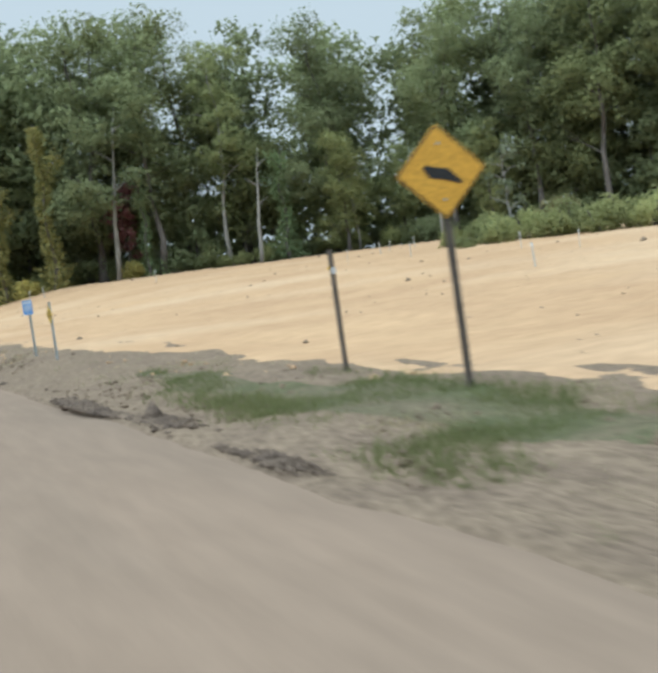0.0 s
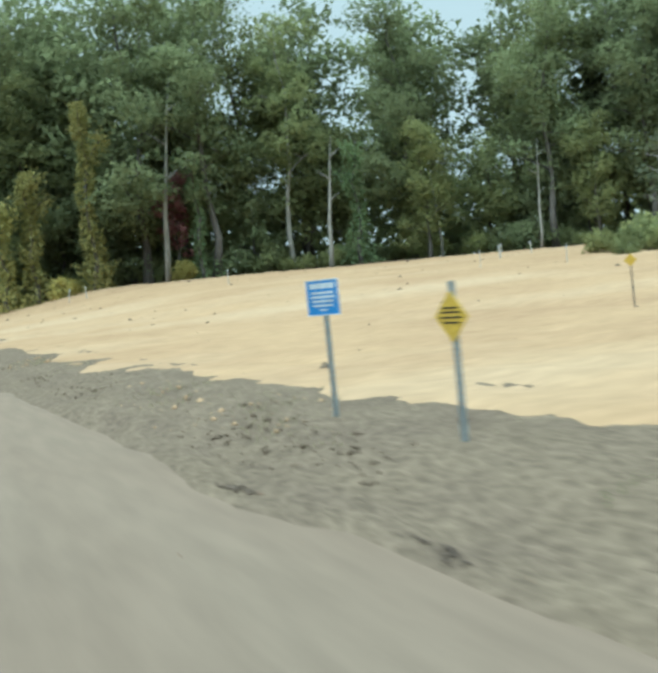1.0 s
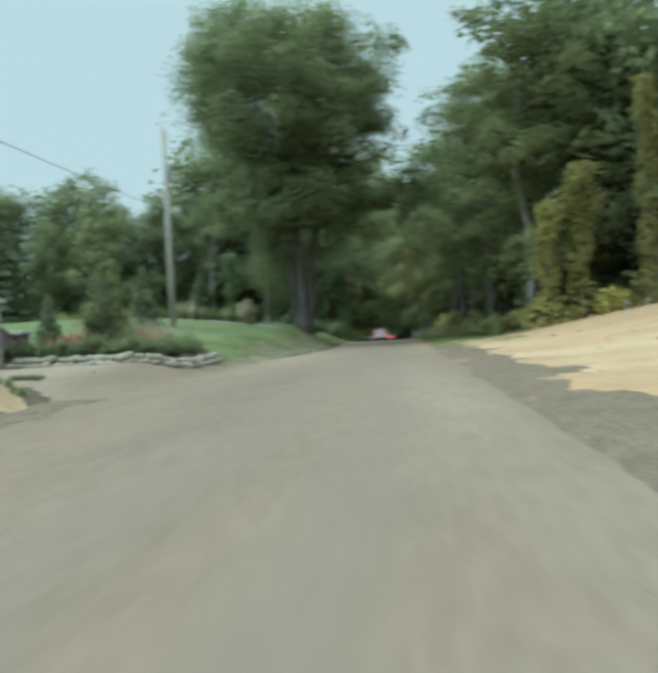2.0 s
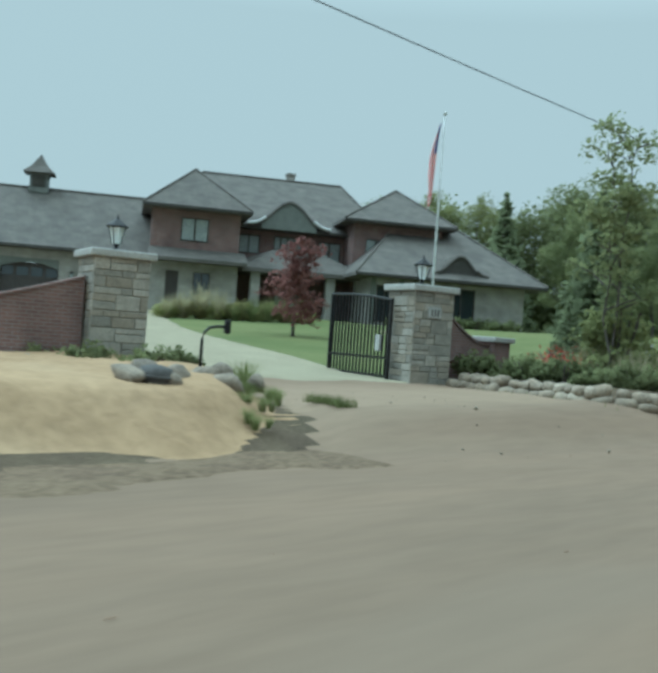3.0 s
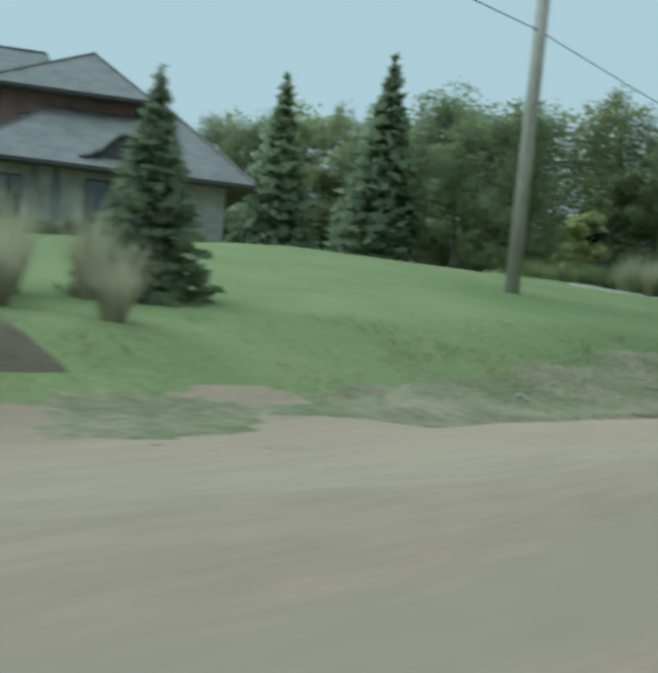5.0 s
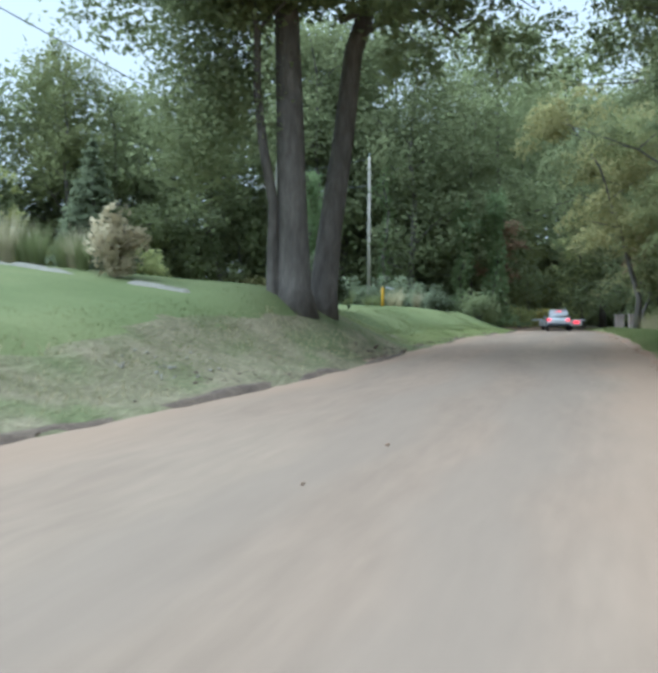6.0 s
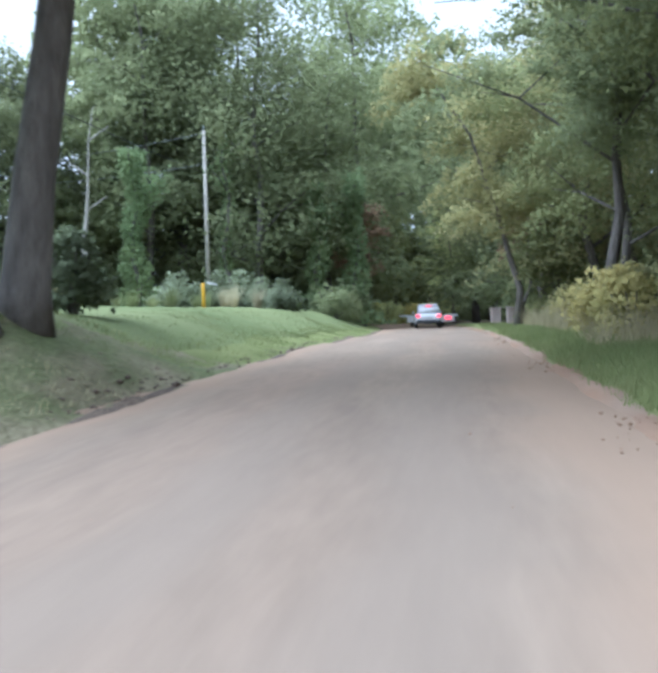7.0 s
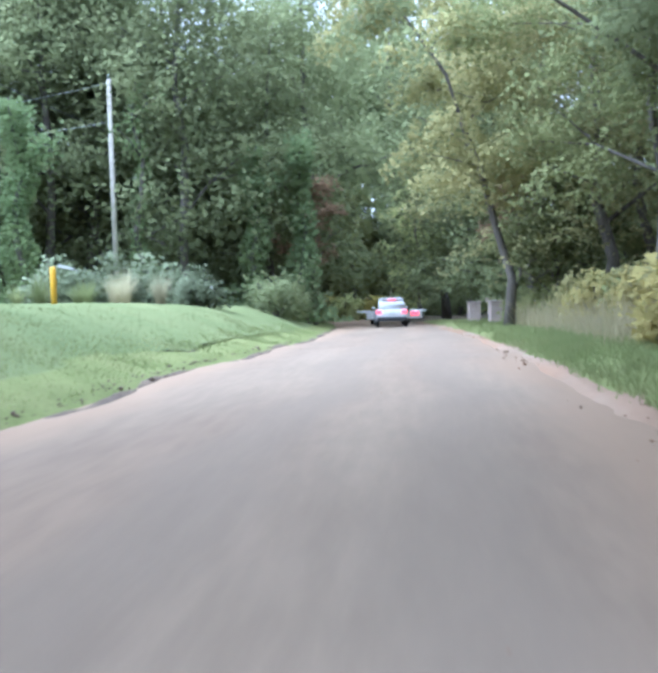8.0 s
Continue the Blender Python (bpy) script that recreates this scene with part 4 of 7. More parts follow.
M_STUCCO = material("pale_stucco", (0.235, 0.25, 0.23), second=(0.2, 0.215, 0.2), fine=40)


def glass_material(name, colour, rough=0.03, clear=False):
    m = bpy.data.materials.new(name)
    m.use_nodes = True
    b = m.node_tree.nodes["Principled BSDF"]
    b.inputs["Base Color"].default_value = (*colour, 1)
    b.inputs["Roughness"].default_value = rough
    b.inputs["Specular IOR Level"].default_value = 0.8
    if clear:
        b.inputs["Transmission Weight"].default_value = 1.0
    return m


M_PANE = glass_material("window_pane", (0.03, 0.04, 0.045))
# pale pane colour: the sky's reflection painted into the glass
M_PANE_SKY = material("pane_painted_sky_pale", (0.375, 0.42, 0.405), rough=0.4, second=(0.33, 0.375, 0.36), fine=8, bump=0.02, spec=0.6)

HM = Matrix(((0.5592, -0.829, 0, 0), (0.829, 0.5592, 0, 0), (0, 0, 1, 0), (0, 0, 0, 1)))
house = thing("house", HM, "large two-storey brick and stone house with grey hipped roofs", "house")


def wall(s0, s1, z0, z1, q, thick, holes, mat, label="", face=True):
    """A wall across the front with openings through it; holes are s, s, z, z."""
    bm = bmesh.new()
    cuts = sorted({s0, s1, *[h[i] for h in holes for i in (0, 1)]})
    for a, b in zip(cuts, cuts[1:]):
        zs = sorted([z0, z1, *[z for h in holes if h[0] <= a and h[1] >= b for z in h[2:4]]])
        for lo, hi in zip(zs[::2], zs[1::2]):
            if hi - lo > 1e-3:
                box(bm, (a, q, lo), (b, q + thick, hi))
    bmesh.ops.remove_doubles(bm, verts=bm.verts, dist=1e-4)
    return part("wall", bm, mat, house, label)


def side_wall(s, q0, q1, z0, z1, mat):
    return part("wall", boxes(((s - 0.15, q0, z0), (s + 0.15, q1, z1))), mat, house)


def window(s0, s1, z0, z1, q, panes=2, mat=None, arch=False):
    """A window: dark frame with mullions, its panes set back."""
    ob = part("window", boxes(((s0 - 0.06, q - 0.1, z0 - 0.06), (s1 + 0.06, q + 0.12, z0 + 0.0))), M_TRIM, house)
    for lo, hi in (((s0, q - 0.04, z0), (s0 + 0.07, q + 0.12, z1)), ((s1 - 0.07, q - 0.04, z0), (s1, q + 0.12, z1)), ((s0 + 0.07, q - 0.04, z1 - 0.07), (s1 - 0.07, q + 0.12, z1))):
        part("frame", boxes((lo, hi)), M_TRIM, ob)
    w = (s1 - s0) / panes
    for i in range(1, panes):
        part("mullion", boxes(((s0 + i * w - 0.04, q - 0.03, z0), (s0 + i * w + 0.04, q + 0.1, z1 - 0.07))), M_TRIM, ob)
    for i in range(panes):
        part("pane", boxes(((s0 + i * w + 0.045, q + 0.06, z0 + 0.03), (s0 + (i + 1) * w - 0.045, q + 0.075, z1 - 0.06))), mat or M_PANE, ob)
    return ob


def roof(corners, ridge, ze, zr, label=""):
    """A hipped roof over the eave rectangle s0, s1, q0, q1, up to a ridge between two points, with fascia and soffit."""
    s0, s1, q0, q1 = corners
    bm = bmesh.new()
    top = [bm.verts.new((s, q, ze)) for s, q in ((s0, q0), (s1, q0), (s1, q1), (s0, q1))]
    low = [bm.verts.new((s, q, ze - 0.2)) for s, q in ((s0, q0), (s1, q0), (s1, q1), (s0, q1))]
    (a, b), (c, d) = ridge
    r0, r1 = bm.verts.new((a, b, zr)), bm.verts.new((c, d, zr))
    if abs(a - c) > abs(b - d):
        faces = [(top[0], top[1], r1, r0), (top[1], top[2], r1), (top[2], top[3], r0, r1), (top[3], top[0], r0)]
    else:
        faces = [(top[0], top[1], r0), (top[1], top[2], r1, r0), (top[2], top[3], r1), (top[3], top[0], r0, r1)]
    for f in faces:
        bm.faces.new(f)
    for i in range(4):
        bm.faces.new((low[i], low[(i + 1) % 4], top[(i + 1) % 4], top[i]))
    bm.faces.new(low[::-1])
    bmesh.ops.recalc_face_normals(bm, faces=bm.faces)
    ob = part("roof", bm, M_SHINGLE, house, label)
    cap = bmesh.new()
    tube(cap, [(a, b, zr + 0.02), (c, d, zr + 0.02)], [0.09, 0.09], 6)
    hips = [((s0, q0), (a, b)), ((s1, q0), (c, d) if abs(a - c) > abs(b - d) else (a, b))]
    for (s, q), (e, f) in hips:
        tube(cap, [(s, q, ze + 0.02), (e, f, zr + 0.02)], [0.07, 0.07], 5)
    part("ridge_cap", cap, M_SHINGLE, ob)
    part("gutter", boxes(((s0, q0 - 0.1, ze - 0.16), (s1, q0 - 0.003, ze - 0.03))), M_TRIM, ob)
    return ob


def eyebrow(s0, s1, q0, q1, z0, z1, face_mat, edge_mat):
    """A curved eyebrow dormer: a bell-shaped roof running back into the slope, with its own front."""
    n = 24
    prof = []
    for i in range(n + 1):
        f = i / n
        k = 0.5 - 0.5 * math.cos(2 * math.pi * f)
        prof.append((s0 + (s1 - s0) * f, z0 + (z1 - z0) * k ** 1.35))
    bm = bmesh.new()
    rows = [[bm.verts.new((s, q, z + dz)) for s, z in prof] for q, dz in ((q0, 0.0), (q1, 0.12))]
    under = [bm.verts.new((s, q0, z - 0.16)) for s, z in prof]
    for i in range(n):
        bm.faces.new((rows[0][i], rows[0][i + 1], rows[1][i + 1], rows[1][i]))
        bm.faces.new((under[i], under[i + 1], rows[0][i + 1], rows[0][i]))
    ob = part("dormer", bm, M_SHINGLE, house, "curved eyebrow dormer", True)
    fm = bmesh.new()
    fr = [(s, z) for s, z in prof if z - z0 > 0.12 * (z1 - z0)]
    up = [fm.verts.new((s, q0 + 0.12, z - 0.1)) for s, z in fr]
    dn = [fm.verts.new((s, q0 + 0.12, z0 - 0.25)) for s, z in fr]
    for i in range(len(fr) - 1):
        fm.faces.new((dn[i], dn[i + 1], up[i + 1], up[i]))
    part("front", fm, face_mat, ob)
    for f0, f1 in ((0.0, 0.24), (0.76, 1.0)):
        em = bmesh.new()
        pts = [(s, q0 - 0.03, z + 0.03) for i, (s, z) in enumerate(prof) if f0 <= i / n <= f1]
        tube(em, pts, [0.1] * len(pts), 6)
        part("flashing", em, edge_mat, ob, "bright metal edge of the dormer")
    return ob


G0 = 1.6  # foot of the walls, below the ground beside the house
# garage wing
wall(17.6, 32.0, G0, 5.6, 77.5, 0.35, [(18.9, 22.2, 2.0, 4.75), (23.6, 26.9, 2.0, 4.85), (28.4, 31.6, 2.0, 4.85)], M_LIME)
side_wall(17.75, 77.9, 87.5, G0, 5.6, M_LIME)
for s0, s1, z1 in ((18.9, 22.2, 4.75), (23.6, 26.9, 4.85), (28.4, 31.6, 4.85)):
    door = part("garage_door", boxes(((s0 + 0.01, 77.86, 2.0), (s1 - 0.01, 77.93, z1 - 0.02))), M_DOOR, house, "dark wooden garage door")
    w = (s1 - s0) / 4
    for i in range(4):
        part("panel", boxes(((s0 + i * w + 0.08, 77.83, 2.35), (s0 + (i + 1) * w - 0.08, 77.86, z1 - 0.95)), bevel=0.01), M_DOOR, door)
        part("pane", boxes(((s0 + i * w + 0.1, 77.84, z1 - 0.8), (s0 + (i + 1) * w - 0.1, 77.86, z1 - 0.3))), M_PANE, door)
    arch = bmesh.new()
    n = 12
    for i in range(n):
        f0, f1 = i / n, (i + 1) / n
        h0, h1 = (0.35 * (1 - math.sin(math.pi * f)) for f in (f0, f1))
        a, b = s0 + (s1 - s0) * f0, s0 + (s1 - s0) * f1
        v = [arch.verts.new(p) for p in ((a, 77.47, z1 - h0), (b, 77.47, z1 - h1), (b, 77.47, z1 + 0.22), (a, 77.47, z1 + 0.22), (a, 77.8, z1 - h0), (b, 77.8, z1 - h1))]
        arch.faces.new(v[:4])
        arch.faces.new((v[0], v[4], v[5], v[1]))
    bmesh.ops.remove_doubles(arch, verts=arch.verts, dist=0.001)
    part("lintel", arch, M_STUCCO, house)
for s in (22.9, 27.65):
    sconce = part("wall_lamp", boxes(((s - 0.09, 77.28, 4.0), (s + 0.09, 77.49, 4.4)), ((s - 0.12, 77.25, 4.4), (s + 0.12, 77.49, 4.46)), bevel=0.01), M_IRON, house)
    part("pane", boxes(((s - 0.07, 77.265, 4.05), (s + 0.07, 77.278, 4.35))), M_PANE_SKY, sconce)
roof((16.9, 32.4, 76.7, 88.2), ((21.6, 82.4), (32.2, 82.4)), 5.8, 9.8)
cup = part("cupola", boxes(((24.45, 81.8, 9.2), (25.55, 82.9, 10.75)), ((24.38, 81.73, 10.6), (25.62, 82.97, 10.75)), ((24.38, 81.73, 9.5), (25.62, 82.97, 9.75))), M_STUCCO, house, "square cupola on the garage ridge")
bm = bmesh.new()
ring = [bm.verts.new(p) for p in ((24.05, 81.4, 10.7), (25.95, 81.4, 10.7), (25.95, 83.3, 10.7), (24.05, 83.3, 10.7))]
mid_r = [bm.verts.new(p) for p in ((24.5, 81.85, 11.15), (25.5, 81.85, 11.15), (25.5, 82.85, 11.15), (24.5, 82.85, 11.15))]
tip_v = bm.verts.new((25, 82.35, 11.95))
for i in range(4):
    bm.faces.new((ring[i], ring[(i + 1) % 4], mid_r[(i + 1) % 4], mid_r[i]))
    bm.faces.new((mid_r[i], mid_r[(i + 1) % 4], tip_v))
bm.faces.new(ring[::-1])
part("cupola_roof", bm, M_SHINGLE, cup)
for i in range(5):
    part("louvre", boxes(((24.6, 81.74, 9.85 + i * 0.15), (25.4, 81.795, 9.93 + i * 0.15))), M_TRIM, cup)

# left bay
wall(32.0, 37.2, G0, 5.6, 76.4, 0.35, [(33.0, 33.75, 2.4, 5.0), (34.6, 35.6, 3.2, 5.0)], M_LIME)
wall(32.0, 37.2, 5.6, 8.75, 76.6, 0.3, [(33.7, 35.35, 6.85, 8.2)], M_BRICK, "red-brown brick upper wall")
side_wall(32.15, 76.9, 88, 5.6, 8.75, M_BRICK)
side_wall(37.05, 76.9, 81, G0, 8.75, M_BRICK)
window(33.7, 35.35, 6.85, 8.2, 76.65, 2, M_PANE_SKY)
window(34.6, 35.6, 3.2, 5.0, 76.45, 2)
part("door", boxes(((33.0, 76.55, 2.2), (33.75, 76.62, 5.0))), M_DOOR, house, "dark side door")
roof((31.4, 37.8, 75.8, 90.0), ((34.5, 79.4), (34.5, 87.5)), 8.8, 11.55)
bm = bmesh.new()
sk = [bm.verts.new(p) for p in ((31.9, 75.2, 5.7), (37.6, 75.2, 5.7), (37.6, 76.58, 6.35), (31.9, 76.58, 6.35), (31.9, 75.2, 5.5), (37.6, 75.2, 5.5), (37.6, 76.58, 5.5), (31.9, 76.58, 5.5))]
for f in ((0, 1, 2, 3), (4, 5, 1, 0), (5, 6, 2, 1), (7, 4, 0, 3), (7, 6, 5, 4)):
    bm.faces.new([sk[i] for i in f])
part("skirt_roof", bm, M_SHINGLE, house)

# middle
wall(37.2, 44.4, G0, 8.4, 80.2, 0.3, [(37.5, 38.9, 6.8, 7.95), (39.8, 41.6, 7.15, 8.0), (42.7, 44.2, 6.7, 7.9), (40.0, 40.75, 2.9, 4.95), (40.95, 41.7, 2.9, 4.95)], M_BRICK)
window(37.5, 38.9, 6.8, 7.95, 80.25, 2, M_PANE_SKY)
window(39.8, 41.6, 7.15, 8.0, 80.25, 4, M_PANE_SKY)
window(42.7, 44.2, 6.7, 7.9, 80.25, 2, M_PANE_SKY)
for s in (40.0, 40.95):
    d_ob = part("front_door", boxes(((s, 80.3, 2.4), (s + 0.75, 80.36, 4.95))), M_DOOR, house, "dark glazed front door")
    part("pane", boxes(((s + 0.14, 80.28, 3.4), (s + 0.61, 80.3, 4.8))), M_PANE_SKY, d_ob)
roof((33.0, 47.3, 79.3, 94.0), ((35.4, 86.5), (45.3, 86.5)), 8.45, 12.65)
eyebrow(37.9, 43.2, 79.0, 83.0, 8.55, 10.15, M_STUCCO, M_METAL_PALE)
# porch
bm = bmesh.new()
pv = [bm.verts.new(p) for p in ((37.4, 75.8, 5.55), (45.2, 75.8, 5.55), (42.6, 78.6, 6.95), (39.6, 78.6, 6.95), (37.4, 80.15, 6.2), (45.2, 80.15, 6.2), (37.4, 75.8, 5.3), (45.2, 75.8, 5.3), (45.2, 80.15, 5.3), (37.4, 80.15, 5.3), (42.6, 80.15, 6.95), (39.6, 80.15, 6.95))]
for f in ((0, 1, 2, 3), (1, 5, 2), (4, 0, 3), (5, 10, 2), (11, 4, 3), (2, 10, 11, 3), (6, 7, 1, 0), (7, 8, 5, 1), (9, 6, 0, 4), (9, 8, 7, 6)):
    bm.faces.new([pv[i] for i in f])
part("porch_roof", bm, M_SHINGLE, house, "low porch roof over the entrance")
for s in (38.0, 42.6, 44.4):
    col = part("porch_pier", boxes(((s, 76.2, G0), (s + 0.55, 76.75, 5.3)), bevel=0.02), M_LIME, house)
    part("pier_base", boxes(((s - 0.08, 76.12, G0), (s + 0.63, 76.83, 3.1)), bevel=0.02), M_LIME, col)
part("porch_floor", boxes(((37.25, 75.8, G0), (45.0, 80.15, 2.55))), M_CONCRETE, house)

# right block and the single-storey wing
wall(44.4, 50.2, G0, 9.1, 77.6, 0.3, [(45.2, 46.6, 6.9, 8.1)], M_BRICK)
side_wall(44.55, 77.9, 81, G0, 9.1, M_BRICK)
side_wall(50.05, 77.9, 88, G0, 9.1, M_BRICK)
window(45.2, 46.6, 6.9, 8.1, 77.65, 2, M_PANE_SKY)
roof((43.6, 50.9, 76.8, 90.0), ((48.0, 81.4), (48.0, 88.0)), 9.2, 11.9)
wall(44.6, 54.2, G0, 5.5, 73.4, 0.35, [(48.5, 51.1, 3.3, 5.15), (45.0, 46.1, 2.9, 5.0)], M_LIME)
side_wall(44.75, 73.75, 77.6, G0, 5.5, M_LIME)
side_wall(54.05, 73.75, 85.5, G0, 5.5, M_LIME)
window(48.5, 51.1, 3.3, 5.15, 73.45, 3)
window(45.0, 46.1, 2.9, 5.0, 73.45, 2)
for s in (44.65, 46.35, 47.2):
    part("pilaster", boxes(((s, 73.25, G0), (s + 0.28, 73.397, 5.4)), bevel=0.015), M_STUCCO, house)
roof((43.5, 55.3, 72.5, 86.6), ((47.9, 79.6), (51.3, 79.6)), 5.6, 9.7)
eyebrow(48.2, 51.7, 73.1, 76.5, 5.95, 7.15, M_TRIM, M_SHINGLE)
part("plinth", boxes(((44.5, 73.2, G0), (54.3, 73.397, 2.75))), M_LIME, house)
ch = part("chimney", boxes(((41.6, 88.2, 11.5), (42.2, 88.8, 13.55)), ((41.54, 88.14, 13.4), (42.26, 88.86, 13.5))), M_LIME, house)
part("flue", tube(bmesh.new(), [(41.9, 88.5, 13.5), (41.9, 88.5, 13.62)], [0.14, 0.13], 10), M_TRIM, ch)
part("back_wall", boxes(((17.6, 87.5, G0), (54.0, 87.8, 5.4)), ((32.0, 87.85, 5.4), (50.0, 88.15, 8.4))), M_BRICK, house)

# ---- flag and pole ----
fx, fy = -27.84, 73.5
pole_f = thing("flagpole", Matrix.Translation((fx, fy, at_land(fx, fy))), "white flagpole with a limp striped flag on the lawn", "flagpole")
ph = 12.85 - at_land(fx, fy)
part("pole", tube(bmesh.new(), [(0, 0, -0.2), (0, 0, 0.02), (0, 0, ph * 0.5), (0, 0, ph)], [0.075, 0.07, 0.055, 0.035], 12), M_METAL_PALE, pole_f, "", True)
fin = bmesh.new()
bmesh.ops.create_uvsphere(fin, u_segments=10, v_segments=8, radius=0.1, matrix=Matrix.Translation((0, 0, ph + 0.09)))
part("finial", fin, M_METAL_PALE, pole_f, "", True)
part("base_slab", boxes(((-2.3, -0.6, -0.3), (2.3, 0.6, 0.12)), bevel=0.03), M_CONCRETE, pole_f, "pale concrete slab").rotation_euler = (0, 0, radians(56))
M_FLAG_RED = leaf_material("red_cloth", (0.62, 0.12, 0.12), (0.62, 0.14, 0.13), 0.05)
M_FLAG_WHITE = leaf_material("white_cloth", (0.85, 0.83, 0.82), (0.85, 0.83, 0.82), 0.05)
M_FLAG_BLUE = leaf_material("blue_cloth", (0.12, 0.14, 0.3), (0.12, 0.14, 0.3), 0.05)
fl = bmesh.new()
nu, nv = 28, 14
cells = []
for j in range(nv + 1):
    g = j / nv
    row = []
    for i in range(nu + 1):
        f = i / nu
        drop = 3.9 * f
        wide = 0.06 + (0.55 * g + 0.12) * (0.35 + 0.65 * math.sin(min(1, f * 1.3) * 2.3)) * (1 - 0.5 * f)
        row.append(fl.verts.new((-0.06 - wide * 0.8 - 0.22 * f, 0.16 * math.sin(9 * g + 4 * f) + 0.06 * math.sin(13 * f), ph - 0.25 - drop - 0.5 * g)))
    cells.append(row)
for j in range(nv):
    for i in range(nu):
        face = fl.faces.new((cells[j][i], cells[j][i + 1], cells[j + 1][i + 1], cells[j + 1][i]))
        face.material_index = 2 if (j < 6 and i < 11) else (j // 1) % 2
fo = part("flag", fl, M_FLAG_RED, pole_f, "limp red and white striped flag with a blue corner", True)
fo.data.materials.append(M_FLAG_WHITE)
fo.data.materials.append(M_FLAG_BLUE)
fo.rotation_euler = (0, 0, radians(35))

# ---- gateway ----
M_STONES = [material("pillar_stone_" + w, c, second=tuple(v * 0.82 for v in c), scale=4, fine=30, bump=0.5, vary=0.16, dist=0.01) for w, c in (("grey", (0.31, 0.295, 0.255)), ("tan", (0.35, 0.315, 0.255)), ("pale", (0.43, 0.405, 0.35)))]
M_MORTAR = material("mortar", (0.33, 0.315, 0.28), fine=50)
M_CAPSTONE = material("pale_cap_stone", (0.45, 0.45, 0.427), second=(0.39, 0.39, 0.367), scale=2, fine=25, bump=0.25)
M_LANTERN_GLASS = glass_material("lantern_glass", (0.75, 0.8, 0.8), 0.25)
GA = math.atan2(7.2, 2.1)  # the line from one pillar to the other


def lantern(m, label):
    lt = thing("gate_lantern", m, label, "lantern", "lanterns on the gate pillars")
    part("base", tube(bmesh.new(), [(0, 0, 0), (0, 0, 0.05), (0, 0, 0.09), (0, 0, 0.17)], [0.13, 0.13, 0.05, 0.04], 10), M_IRON, lt)
    for i in range(4):
        a = math.pi / 4 + i * math.pi / 2
        part("bar", tube(bmesh.new(), [(0.1 * math.cos(a), 0.1 * math.sin(a), 0.16), (0.19 * math.cos(a), 0.19 * math.sin(a), 0.52)], [0.012, 0.012], 5), M_IRON, lt)
    part("glass", tube(bmesh.new(), [(0, 0, 0.17), (0, 0, 0.51)], [0.085, 0.165], 4), M_LANTERN_GLASS, lt)
    part("hood", tube(bmesh.new(), [(0, 0, 0.51), (0, 0, 0.54), (0, 0, 0.66), (0, 0, 0.70), (0, 0, 0.78)], [0.24, 0.24, 0.08, 0.03, 0.008], 8), M_IRON, lt)
    return lt


def pillar(x, y, z0, z1, seed):
    """A stone gate pillar: a core, coursed stones of uneven face on all sides, and a bevelled cap."""
    rng = random.Random(seed)
    p = thing("gate_pillar", Matrix.Translation((x, y, z0)) @ pose(0, 0, 0, 0, 0, math.degrees(GA) - 90), "square gate pillar of coursed grey and tan stone with a pale cap", "pillar", "gate pillars")
    h, w = z1 - z0 - 0.16, 0.585
    part("core", boxes(((-w + 0.02, -w + 0.02, -0.3), (w - 0.02, w - 0.02, h))), M_MORTAR, p)
    part("cap", boxes(((-0.69, -0.69, h), (0.69, 0.69, h + 0.16)), bevel=0.025), M_CAPSTONE, p, "pale flat cap stone")
    for side in range(4):
        z = 0.0
        while z < h - 0.05:
            ch_ = min(rng.uniform(0.13, 0.34), h - z)
            if h - z - ch_ < 0.1:
                ch_ = h - z
            t0 = -w
            while t0 < w - 0.01:
                ln = min(rng.uniform(0.16, 0.6), w - t0)
                if w - t0 - ln < 0.12:
                    ln = w - t0
                rows_ = [(z, ch_)]
                if ch_ > 0.25 and rng.random() < 0.5:
                    cut = rng.uniform(0.4, 0.6) * ch_
                    rows_ = [(z, cut), (z + cut, ch_ - cut)]
                for z_, c_ in rows_:
                    out = rng.uniform(0.0, 0.014)
                    bm = boxes(((t0 + 0.007, -w - out, z_ + 0.007), (t0 + ln - 0.007, -w + 0.05, z_ + c_ - 0.007)), bevel=0.012)
                    skew, tilt_ = rng.uniform(-0.014, 0.014), rng.uniform(-0.02, 0.02)
                    for v in bm.verts:
                        fx_, fz_ = (v.co.x - t0) / ln - 0.5, (v.co.z - z_) / c_ - 0.5
                        if abs(t0) < w - 0.02 and abs(t0 + ln) < w - 0.02:
                            v.co.x += skew * fz_
                        v.co.z += tilt_ * fx_ * (1 - abs(fz_))
                    bmesh.ops.transform(bm, matrix=pose(0, 0, 0, 0, 0, 90 * side), verts=bm.verts)
                    part("stone", bm, rng.choice(M_STONES), p)
                t0 += ln
            z += ch_
    return p


